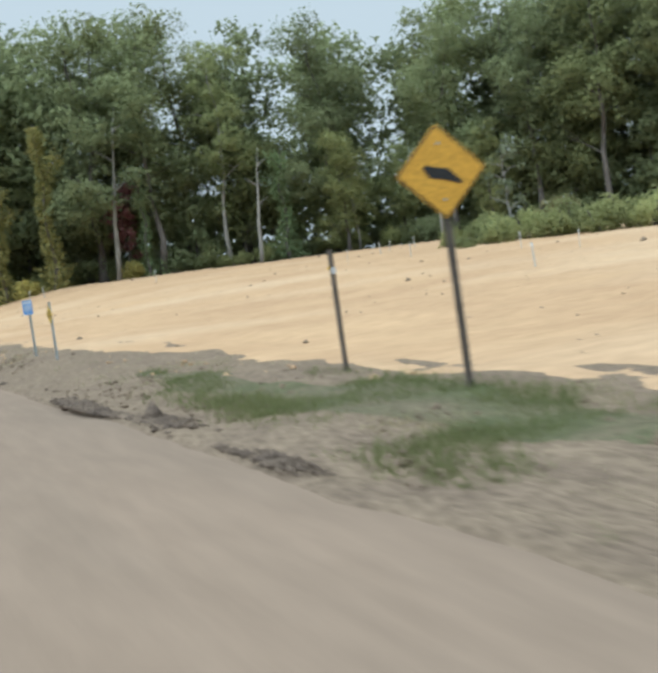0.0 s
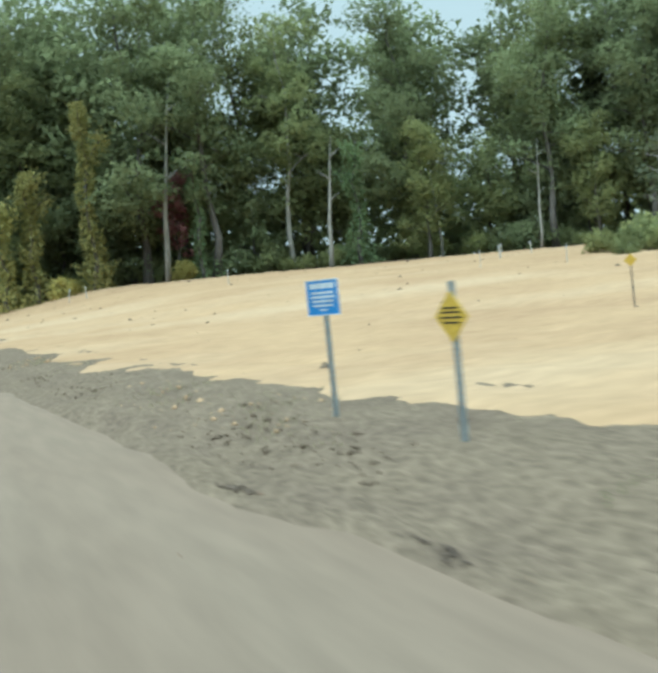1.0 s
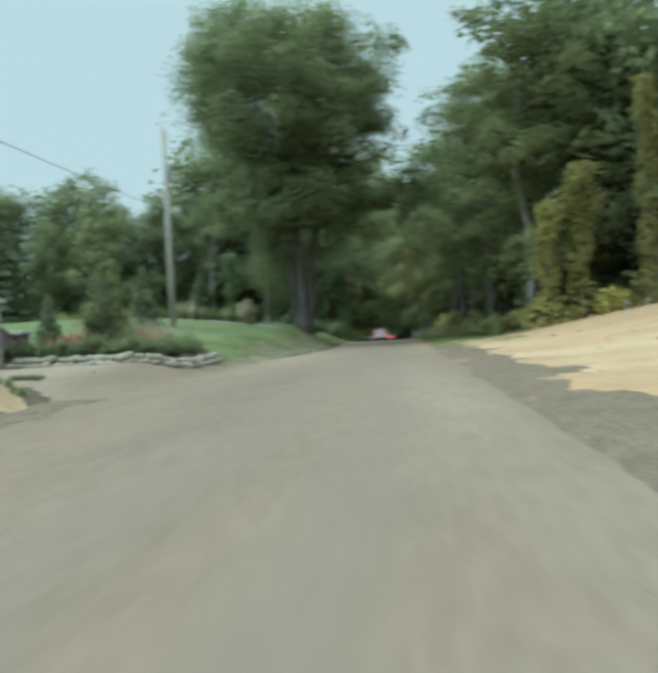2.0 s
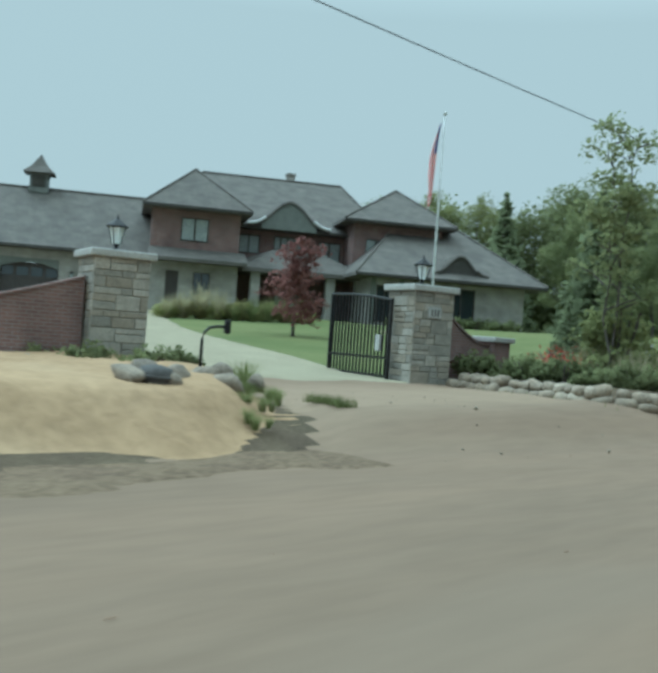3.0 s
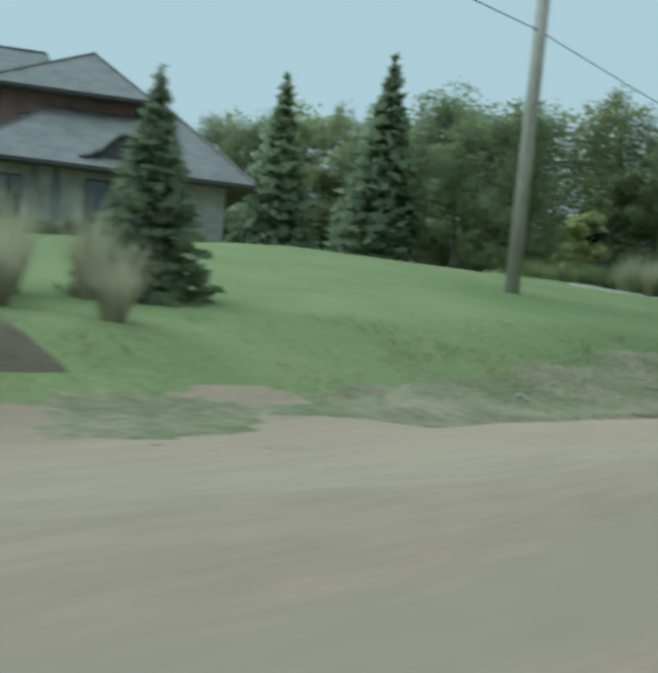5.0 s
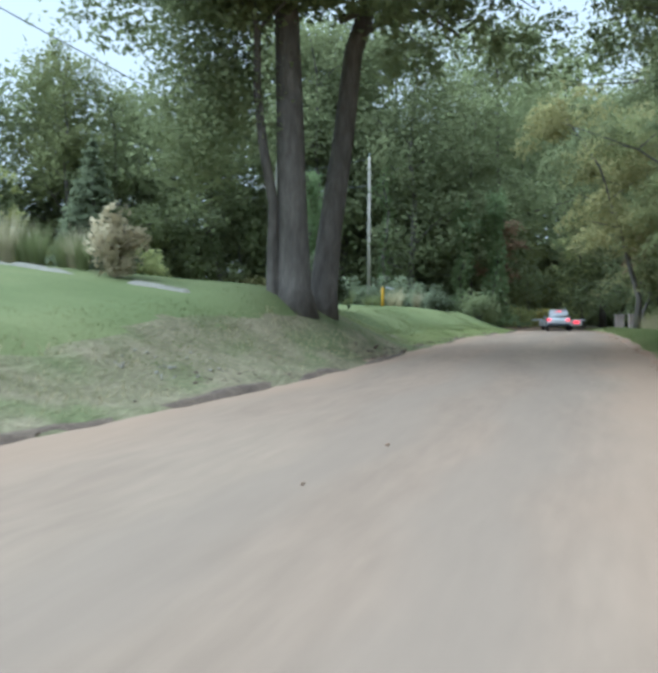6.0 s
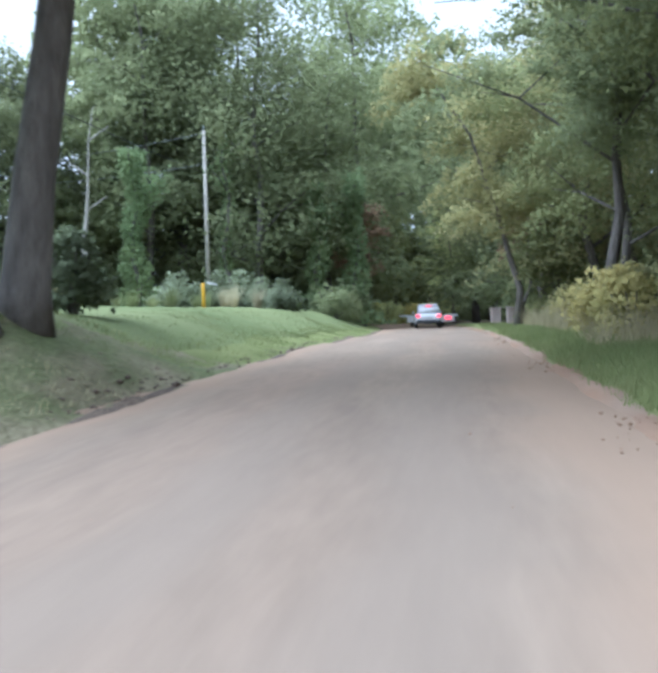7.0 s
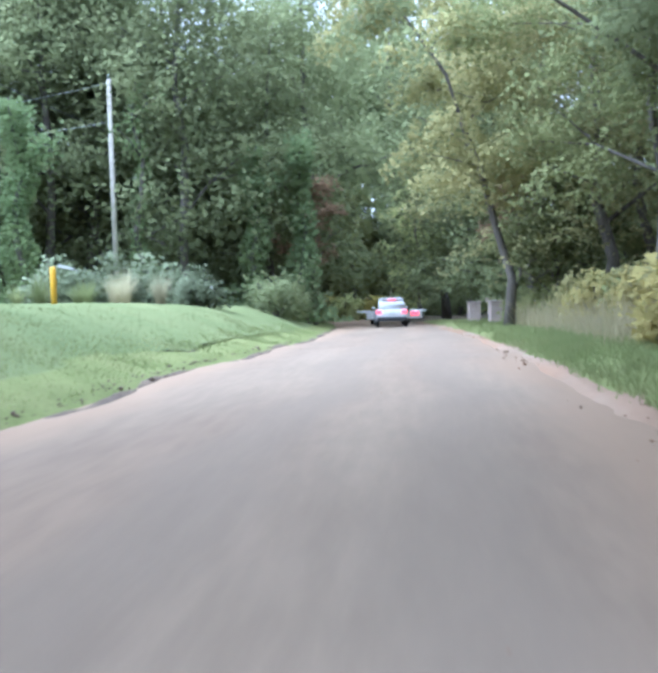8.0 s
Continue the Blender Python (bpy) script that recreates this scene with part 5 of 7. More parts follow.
def plaque(p, side):
    """A pale stone plaque with three dark bars, let into one face of a pillar."""
    m = pose(0, 0, 0, 0, 0, 90 * side)
    slab = part("plaque", box(bmesh.new(), (-0.2, -0.635, 1.62), (0.2, -0.6, 1.9), 0.02, m), M_CAPSTONE, p, "pale stone plaque")
    for x in (-0.09, 0.0, 0.09):
        part("print_bar", box(bmesh.new(), (x - 0.02, -0.642, 1.68), (x + 0.02, -0.634, 1.84), 0.0, m), M_TRIM, slab)


PR, PL = (-14.35, 55.65), (-16.65, 48.25)
right_pillar = pillar(*PR, 0.55, 2.97, 3)
to_road = [Matrix.Rotation(math.radians(90 * k), 3, "Z") @ Vector((0, -1, 0)) for k in range(4)]
turn_p = Matrix.Rotation(GA - math.pi / 2, 3, "Z")
plaque(right_pillar, max(range(4), key=lambda k: (turn_p @ to_road[k]).dot(Vector((12, -8, 0)))))
pillar(*PL, 0.5, 2.97, 4)
for x, y in (PR, PL):
    lantern(Matrix.Translation((x, y, 2.97)) @ pose(0, 0, 0, 0, 0, math.degrees(GA)), "black four-sided lantern with pale glass on a gate pillar")

# iron gate leaf, swung open away from the road
gd = Vector((-0.93, 0.36, 0)).normalized()
gate = thing("iron_gate", Matrix.Translation((PR[0] - 0.3, PR[1] - 0.72, 0.55)) @ pose(0, 0, 0, 0, 0, math.degrees(math.atan2(gd.y, gd.x))), "tall black iron gate leaf standing open beside the drive", "gate")


def gate_top(f):
    return 2.02 + 0.2 * f + 0.05 * math.sin(math.pi * f)


GL = 3.5
part("stile", boxes(((0, -0.035, 0.04), (0.07, 0.035, gate_top(0))), bevel=0.006), M_IRON, gate)
part("stile", boxes(((GL - 0.07, -0.035, 0.04), (GL, 0.035, gate_top(1))), bevel=0.006), M_IRON, gate)
for z in (0.1, 0.55):
    part("rail", boxes(((0.07, -0.025, z), (GL - 0.07, 0.025, z + 0.06))), M_IRON, gate)
part("top_rail", tube(bmesh.new(), [(GL * i / 14, 0, gate_top(i / 14)) for i in range(15)], [0.04] * 15, 6), M_IRON, gate)
for i in range(1, 18):
    x = GL * i / 18
    part("bar", tube(bmesh.new(), [(x, 0, 0.1), (x, 0, gate_top(x / GL))], [0.03, 0.03], 6), M_IRON, gate)
part("notice", boxes(((0.5, -0.034, 0.75), (0.72, 0.034, 1.15)), bevel=0.006), M_WHITE, gate, "small white notice plate")

# swept brick wing walls with pale-capped end blocks
def wing_wall(start, along_, length, z_hi, z_lo, base, label, block=1.5):
    w = thing("wing_wall", Matrix.Translation((start[0], start[1], base)) @ pose(0, 0, 0, 0, 0, math.degrees(math.atan2(along_[1], along_[0]))), label, "wall")
    n, bm, t = 16, bmesh.new(), 0.2
    lo = [[bm.verts.new((length * i / n, y, -0.3)) for i in range(n + 1)] for y in (-t, t)]
    hi = [[bm.verts.new((length * i / n, y, z_lo + (z_hi - z_lo) * (1 - math.sin(math.pi / 2 * i / n)))) for i in range(n + 1)] for y in (-t, t)]
    for i in range(n):
        bm.faces.new((lo[0][i], lo[0][i + 1], hi[0][i + 1], hi[0][i]))
        bm.faces.new((lo[1][i + 1], lo[1][i], hi[1][i], hi[1][i + 1]))
        bm.faces.new((hi[0][i], hi[0][i + 1], hi[1][i + 1], hi[1][i]))
    bm.faces.new((lo[0][0], hi[0][0], hi[1][0], lo[1][0]))
    part("brickwork", bm, M_BRICK, w)
    cop = bmesh.new()
    rows = [[cop.verts.new((length * i / n, y, z_lo + dz + (z_hi - z_lo) * (1 - math.sin(math.pi / 2 * i / n)))) for i in range(n + 1)] for y, dz in ((-0.24, 0.004), (-0.24, 0.06), (0.24, 0.06), (0.24, 0.004))]
    for r0, r1 in zip(rows, rows[1:]):
        for i in range(n):
            cop.faces.new((r0[i], r0[i + 1], r1[i + 1], r1[i]))
    part("coping", cop, M_BRICK, w)
    e = part("end_block", boxes(((length, -0.36, -0.3), (length + block, 0.36, z_lo + 0.12)), bevel=0.01), M_BRICK, w)
    part("cap", boxes(((length - 0.08, -0.45, z_lo + 0.12), (length + block + 0.1, 0.45, z_lo + 0.26)), bevel=0.02), M_CAPSTONE, e, "pale stone cap")
    return w


gdir = (math.cos(GA), math.sin(GA))
wing_wall((PR[0] + 0.05, PR[1] + 0.62), (0.0, 1.0), 2.1, 1.85, 1.02, 0.6, "swept red-brown brick wing wall ending in a capped block beside the gate", 0.8)
wing_wall((PL[0] - gdir[0] * 0.64, PL[1] - gdir[1] * 0.64), (-gdir[0], -gdir[1]), 4.2, 1.85, 1.0, 0.5, "long swept red-brown brick wing wall beside the gate")

# keypad on a bent post
kx, ky = -12.75, 47.6
kp = thing("keypad_post", Matrix.Translation((kx, ky, at_land(kx, ky) - 0.05)) @ pose(0, 0, 0, 0, 0, 60), "black bent-neck keypad post at the drive's edge", "keypad")
part("post", tube(bmesh.new(), [(0, 0, -0.1), (0, 0, 0.85), (0.03, 0, 0.98), (0.12, 0, 1.07), (0.25, 0, 1.1), (0.42, 0, 1.1)], [0.028] * 6, 8), M_IRON, kp, "", True)
part("foot", boxes(((-0.13, -0.13, -0.1), (0.13, 0.13, 0.06)), bevel=0.01), M_CONCRETE, kp)
part("keypad", boxes(((0.38, -0.08, 0.98), (0.48, 0.08, 1.22)), bevel=0.015), M_IRON, kp)

# ---- field-stone edging in two rough courses ----
M_BOULDER = material("field_stone", (0.28, 0.232, 0.17), second=(0.2, 0.17, 0.13), scale=3, fine=18, bump=0.5, third=(0.34, 0.295, 0.23), big=1.5, vary=0.4, dist=0.02)
edging = thing("stone_edging", Matrix.Translation((-8.5, 57, 0.4)), "low dry edging of rounded tan field stones round a planting bed", "stone wall")


def boulder(seed):
    rng = np.random.default_rng(seed)
    bm = bmesh.new()
    bmesh.ops.create_icosphere(bm, subdivisions=2, radius=0.5)
    k = rng.normal(size=(5, 3))
    for v in bm.verts:
        d = v.co.normalized()
        g = 1 + 0.16 * sum(math.sin(2.1 * (d.x * a + d.y * b + d.z * c) + i) for i, (a, b, c) in enumerate(k)) / 2
        v.co = Vector([math.copysign(abs(c) ** 0.72, c) for c in d]) * 0.5 * g
    me = bpy.data.meshes.new("stone")
    bm.to_mesh(me)
    bm.free()
    me.materials.append(M_BOULDER)
    me.polygons.foreach_set("use_smooth", [True] * len(me.polygons))
    return me


BOULDERS = [boulder(40 + i) for i in range(7)]
LINE = [(-13.3, 56.0), (-11.2, 55.35), (-9.4, 55.0), (-8.35, 55.5), (-7.9, 56.8), (-7.75, 58.5), (-7.75, 60.5), (-7.85, 63.0), (-8.0, 64.6)]
rs = random.Random(17)
inv = edging.matrix_world.inverted()
for course in range(2):
    dist_ = 0.15 * course
    seg = 0
    pts = [Vector((a, b, 0)) for a, b in LINE]
    while seg < len(pts) - 1:
        ln = (pts[seg + 1] - pts[seg]).length
        if dist_ > ln:
            dist_ -= ln
            seg += 1
            continue
        p = pts[seg].lerp(pts[seg + 1], dist_ / ln)
        way = (pts[seg + 1] - pts[seg]).normalized()
        w = rs.uniform(0.22, 0.46) * (1.0 if course else 1.1)
        hgt = rs.uniform(0.2, 0.31)
        inward = Vector((-way.y, way.x, 0)) * (0.1 if course else -0.03)
        st = part("stone", rs.choice(BOULDERS), None, edging)
        z = at_land(p.x, p.y) + 0.05 + course * 0.18
        st.matrix_local = inv @ Matrix.Translation((p.x + inward.x, p.y + inward.y, z)) @ pose(0, 0, 0, rs.uniform(-18, 18), rs.uniform(-16, 16), math.degrees(math.atan2(way.y, way.x)) + rs.uniform(-12, 12)) @ Matrix.Diagonal((w * 1.04, rs.uniform(0.34, 0.48), hgt, 1))
        dist_ += w * rs.uniform(0.95, 1.08)

# ---- signs and posts by the sandy lot ----
M_SIGN_YELLOW = material("amber_sign_sheet", (0.562, 0.312, 0.0351), rough=0.45, second=(0.53, 0.289, 0.0312), fine=30, bump=0.02)
M_SIGN_LEMON = material("yellow_sign_sheet", (0.55, 0.365, 0.045), rough=0.45, second=(0.5, 0.33, 0.045), fine=30, bump=0.02)
M_SIGN_BLUE = material("blue_sign_sheet", (0.0546, 0.203, 0.484), rough=0.45, second=(0.0507, 0.187, 0.452), fine=30, bump=0.02)
M_SIGN_WHITE = material("white_sign_print", (0.608, 0.64, 0.663), rough=0.5, fine=30, bump=0.0)
M_BLACK = material("black_sign_print", (0.02, 0.02, 0.02), rough=0.5, fine=30, bump=0.0)
M_GALV = material("galvanised_steel", (0.42, 0.46, 0.47), rough=0.45, second=(0.36, 0.4, 0.41), metal=0.6, bump=0.05)
M_POST_BROWN = material("dark_weathered_post", (0.10, 0.085, 0.07), second=(0.15, 0.125, 0.1), scale=6, fine=30, bump=0.3)
M_STAKE = material("pale_wood_stake", (0.562, 0.53, 0.468), second=(0.468, 0.437, 0.374), scale=6)
M_SAFETY = material("yellow_plastic", (0.663, 0.39, 0.0234), rough=0.4, second=(0.624, 0.359, 0.0234), bump=0.02)
M_POLE = material("grey_wood_pole", (0.48, 0.44, 0.38), second=(0.36, 0.33, 0.28), scale=3, fine=20, bump=0.5, stretch=(1, 1, 0.15))


def diamond(r, t, y, mat, name, parent, label="", corner=0.12):
    """A square plate on its corner, in the xz plane, with rounded corners."""
    bm = bmesh.new()
    pts = []
    for i in range(4):
        a = i * math.pi / 2 + math.pi / 2
        c = Vector((math.cos(a), 0, math.sin(a))) * r * (1 - corner)
        for j in range(-2, 3):
            b = a + j * math.pi / 8
            pts.append(c + Vector((math.cos(b), 0, math.sin(b))) * r * corner * 0.8)
    front = [bm.verts.new((p.x, y, p.z)) for p in pts]
    back = [bm.verts.new((p.x, y + t, p.z)) for p in pts]
    bm.faces.new(front)
    bm.faces.new(back[::-1])
    n = len(pts)
    for i in range(n):
        bm.faces.new((front[i], back[i], back[(i + 1) % n], front[(i + 1) % n]))
    bmesh.ops.recalc_face_normals(bm, faces=bm.faces)
    return part(name, bm, mat, parent, label)


def channel_post(h, mat, parent, wide=0.055):
    """A flanged steel post, U-shaped in plan."""
    w = wide
    bm = boxes(((-w, -0.006, -0.4), (-w * 0.45, 0.0, h)), ((w * 0.45, -0.006, -0.4), (w, 0.0, h)), ((-w * 0.5, 0.0, -0.4), (-w * 0.4, 0.03, h)), ((w * 0.4, 0.0, -0.4), (w * 0.5, 0.03, h)), ((-w * 0.5, 0.03, -0.4), (w * 0.5, 0.036, h)))
    return part("post", bm, mat, parent)


def stand(x, y, turn, lean=0.0):
    return Matrix.Translation((x, y, at_land(x, y))) @ pose(0, 0, 0, 0, 0, turn) @ pose(0, 0, 0, 0, lean, 0)


# amber warning diamond
ws = thing("warning_sign", stand(5.09, 7.05, -14, -1.6), "amber diamond warning sign with black symbol on leaning dark post", "road sign")
channel_post(2.35, M_POST_BROWN, ws, 0.036)
plate = diamond(0.425, 0.004, -0.012, M_SIGN_YELLOW, "plate", ws)
plate.location = (0, 0, 2.03)
diamond(0.41, 0.003, -0.0165, M_BLACK, "border", plate)
diamond(0.395, 0.003, -0.0205, M_SIGN_YELLOW, "face", plate)
sym = bmesh.new()
tube(sym, [(-0.16, -0.024, 0.06), (-0.09, -0.024, 0.0), (0.05, -0.024, -0.03), (0.18, -0.024, -0.12)], [0.02, 0.055, 0.055, 0.015], 10)
for v in sym.verts:
    v.co.y = -0.024 + (v.co.y + 0.024) * 0.02
part("symbol", sym, M_BLACK, plate, "plain dark slanting symbol")
for z in (0.25, -0.25):
    part("bolt", tube(bmesh.new(), [(0, -0.03, z), (0, -0.01, z)], [0.014, 0.014], 8), M_GALV, plate)

# bare marker post
mp = thing("marker_post", stand(5.26, 9.82, 20, -1.5), "dark weathered marker post standing in verge grass", "post")
channel_post(1.5, M_POST_BROWN, mp, 0.03)
part("reflector", boxes(((-0.035, -0.012, 1.22), (0.035, -0.008, 1.29)), bevel=0.0), M_SIGN_WHITE, mp)

# blue notice board
bs = thing("blue_sign", stand(3.25, 19.68, -68, -1.0), "small blue notice sign with white lines on a steel post", "sign")
channel_post(1.1, M_GALV, bs, 0.016)
bp_ = part("plate", boxes(((-0.18, -0.014, 0.82), (0.18, -0.009, 1.12)), bevel=0.002), M_SIGN_BLUE, bs)
bp_.location = (0, 0, 0.1)
for lo, hi in (((-0.18, -0.0165, 1.11), (0.18, -0.0145, 1.12)), ((-0.18, -0.0165, 0.82), (0.18, -0.0145, 0.83)), ((-0.18, -0.0165, 0.83), (-0.17, -0.0145, 1.11)), ((0.17, -0.0165, 0.83), (0.18, -0.0145, 1.11))):
    part("border", boxes((lo, hi)), M_SIGN_WHITE, bp_)
for z0, z1, w in ((1.045, 1.09, 0.14), (1.0, 1.02, 0.125), (0.965, 0.985, 0.13), (0.93, 0.95, 0.12), (0.895, 0.913, 0.11), (0.86, 0.876, 0.04)):
    part("print_bar", boxes(((-w, -0.0165, z0), (w, -0.0145, z1))), M_SIGN_WHITE, bp_)

# yellow diamond marker
ys = thing("yellow_sign", stand(3.36, 17.97, -84, -1.0), "small yellow diamond sign with dark lines on a steel post", "sign")
channel_post(1.14, M_GALV, ys, 0.016)
yp_ = diamond(0.175, 0.006, -0.014, M_SIGN_LEMON, "plate", ys, corner=0.1)
yp_.location = (0, 0, 0.9)
for z, w in ((0.06, 0.085), (0.03, 0.105), (-0.005, 0.12), (-0.04, 0.09)):
    part("print_bar", boxes(((-w, -0.017, z - 0.006), (w, -0.0145, z + 0.006))), M_BLACK, yp_)

# little marker out in the sand
mk = thing("field_marker", stand(13.96, 27.24, -30, -2.0), "thin stake with a small yellow plate standing in the sand", "marker")
part("post", tube(bmesh.new(), [(0, 0, -0.3), (0, 0, 1.05)], [0.018, 0.016], 6), M_POST_BROWN, mk)
diamond(0.13, 0.004, -0.02, M_SIGN_LEMON, "plate", mk).location = (0, 0, 0.98)

first_stake = None
for x, y, h, l in ((26.7, 50.4, 0.95, 2), (28.9, 46.7, 0.95, 1), (18.5, 63.5, 0.6, 3), (35.9, 61.1, 0.7, -6), (37.5, 60.0, 0.7, 5), (30.3, 38.3, 1.0, -3), (28.9, 32.4, 1.1, 2), (13.0, 76.0, 0.7, 4), (12.0, 77.0, 0.7, -6), (20.7, 25.4, 0.5, 4), (32.8, 57.0, 0.6, 4)):
    m = stand(x, y, 30 * l, l)
    if first_stake is None:
        first_stake = thing("survey_stake", m, "pale wooden survey stake in bare soil", "stake", "survey stakes")
        part("stake", boxes(((-0.03, -0.015, -0.3), (0.03, 0.015, 0.9)), bevel=0.004), M_STAKE, first_stake)
        part("ribbon", boxes(((-0.034, -0.02, 0.76), (0.034, 0.02, 0.84)), bevel=0.003), M_SIGN_WHITE, first_stake)
    else:
        copy_thing(first_stake, m)

# ---- utility poles and wires ----
M_WIRE = material("black_wire", (0.03, 0.03, 0.03), rough=0.6, bump=0.0)
M_TRANSF = material("grey_steel_can", (0.36, 0.38, 0.38), rough=0.5, metal=0.2, bump=0.03)


def utility_pole(x, y, top, turn, label, can=False, arm=0.0, thick=1.0):
    z0 = at_land(x, y)
    p = thing("utility_pole", Matrix.Translation((x, y, z0)) @ pose(0, 0, 0, 0, 0, turn), label, "utility pole", "utility poles")
    h = top - z0
    part("pole", tube(bmesh.new(), [(0, 0, -0.5), (0, 0, h * 0.5), (0, 0, h)], [0.21 * thick, 0.185 * thick, 0.155 * thick], 12), M_POLE, p, "", True)
    if can:
        c = part("transformer", tube(bmesh.new(), [(0.36, 0, h - 3.2), (0.36, 0, h - 3.15), (0.36, 0, h - 2.2), (0.36, 0, h - 2.12)], [0.17, 0.2, 0.2, 0.15], 14), M_TRANSF, p, "grey transformer can", True)
        part("bushing", tube(bmesh.new(), [(0.36, 0, h - 2.12), (0.36, 0, h - 1.85)], [0.03, 0.02], 8), M_GALV, c)
        part("bracket", boxes(((0.1, -0.04, h - 2.9), (0.2, 0.04, h - 2.4))), M_GALV, p)
    if arm:
        part("crossarm", boxes(((-arm, -0.2, h - 1.05), (arm, -0.11, h - 0.93)), bevel=0.01), M_POLE, p)
        for sx in (-0.9, -0.35, 0.35, 0.9):
            part("insulator", tube(bmesh.new(), [(arm * sx, -0.155, h - 0.93), (arm * sx, -0.155, h - 0.86), (arm * sx, -0.155, h - 0.78)], [0.025, 0.05, 0.03], 8), M_GALV, p)
    part("pin", tube(bmesh.new(), [(0, 0, h), (0, 0, h + 0.22), (0, 0, h + 0.3)], [0.02, 0.045, 0.03], 8), M_GALV, p)
    return p


utility_pole(-14.47, 83.4, 14.4, 60, "tall grey wooden utility pole with a transformer can on the lawn", True, 0.0)
utility_pole(-16.97, 142.5, 12.75, 20, "weathered utility pole standing behind shrubs", False, 0.0, 0.7)
utility_pole(-14.6, -18.0, 13.6, 60, "grey wooden utility pole beside the road", False, 0.7)
utility_pole(-43.0, 148.0, 13.6, 20, "grey wooden utility pole at the wood's edge", False, 0.0)


M_WIRE_PALE = material("pale_aluminium_wire", (0.4, 0.41, 0.4), rough=0.6, bump=0.0)


def wire(a, b, sag, label, thick=0.016, mat=M_WIRE):
    a, b = Vector(a), Vector(b)
    pts = [a.lerp(b, i / 30) - Vector((0, 0, sag * 4 * (i / 30) * (1 - i / 30))) for i in range(31)]
    ob = part("overhead_wire", tube(bmesh.new(), pts, [thick] * 31, 5), mat, None, "", True)
    return tagged(ob, label, "wire", "overhead wires")


wire((-14.6, -18, 9.3), (-14.47, 83.4, 9.3), 0.55, "thin black cable slung between utility poles along the road")
wire((-14.47, 83.4, 9.3), (-16.97, 142.5, 10.0), 0.5, "thin black cable slung between utility poles along the road")
wire((-16.97, 142.5, 12.6), (-43, 148, 13.0), 0.9, "thin pale cable running from a utility pole into the wood", 0.013, M_WIRE_PALE)
wire((-16.97, 142.5, 10.6), (-43, 148, 11.2), 0.7, "thin pale cable running from a utility pole into the wood", 0.013, M_WIRE_PALE)

# ---- the planting bed and the gardens ----
M_FEATHER = leaf_material("feather_grass", (0.352, 0.319, 0.198), (0.462, 0.418, 0.275))
M_FLOWER = leaf_material("red_flowers", (0.36, 0.085, 0.06), (0.45, 0.13, 0.08), 0.2)


def tuft(seed, r, h, blades, width, mat, droop=0.5):
    """A clump of long arching blades."""
    rng = np.random.default_rng(seed)
    verts, faces = [], []
    for _ in range(blades):
        a, k = rng.uniform(0, 6.28), rng.uniform(0.2, 1.0)
        foot = np.array([math.cos(a), math.sin(a), 0]) * r * 0.25 * rng.uniform(0, 1)
        way = np.array([math.cos(a), math.sin(a), 0])
        side = np.array([-math.sin(a), math.cos(a), 0]) * width
        hh = h * rng.uniform(0.6, 1.1)
        n0 = len(verts)
        for f, w in ((0.0, 1.0), (0.5, 0.8), (0.85, 0.5), (1.0, 0.05)):
            c = foot + way * r * k * f ** 1.8 + np.array([0, 0, hh * (f - droop * 0.45 * k * f ** 3)])
            verts += [c - side * w, c + side * w]
        faces += [(n0 + i, n0 + i + 1, n0 + i + 3, n0 + i + 2) for i in (0, 2, 4)]
    return mesh_from("foliage", verts, faces, mat)


GRASSES = [tuft(51, 0.6, 1.1, 170, 0.008, M_GRASS), tuft(52, 0.7, 1.35, 190, 0.008, M_FEATHER), tuft(53, 0.45, 0.6, 120, 0.008, M_GRASS)]
first_tuft = {}


def grass_clump(kind, x, y, s, label, group):
    m = Matrix.Translation((x, y, at_land(x, y) - 0.03)) @ pose(0, 0, 0, 0, 0, r_wood.uniform(0, 360)) @ Matrix.Diagonal((s, s, s * r_wood.uniform(0.85, 1.15), 1))
    key = (kind, label)
    if key in first_tuft:
        return copy_thing(first_tuft[key], m)
    ob = thing("grass_clump", m, label, "ornamental grass", group)
    part("foliage", GRASSES[kind], None, ob)
    ob.scale = (1, 1, 1)
    first_tuft[key] = ob
    return ob


def near_land(me_pair, name, x, y, s, label, cat, group="", parts=("trunk", "crown"), turn=0.0, sink=0.05):
    m = Matrix.Translation((x, y, at_land(x, y) - sink)) @ pose(0, 0, 0, 0, 0, turn) @ Matrix.Diagonal((s, s, s, 1))
    return plant(name, me_pair, m, label, cat, group, parts)


# a few pale pickets behind the bed
pickets = thing("picket_fence", Matrix.Translation((-11.0, 61.5, at_land(-11.0, 61.5))) @ pose(0, 0, 0, 0, 0, 143), "short row of pale weathered pickets behind the planting bed", "fence")
for i in range(5):
    bm = boxes(((0.36 * i - 0.06, -0.02, -0.2), (0.36 * i + 0.06, 0.02, 1.28)), bevel=0.008)
    tip_z = 1.38
    for v in bm.verts:
        if v.co.z > 1.2:
            v.co.z = tip_z - abs(v.co.x - 0.36 * i) * 1.2
    part("picket", bm, M_WHITE, pickets)
for z in (0.4, 1.0):
    part("rail", boxes(((-0.1, 0.022, z), (1.54, 0.06, z + 0.08)), bevel=0.006), M_WHITE, pickets)

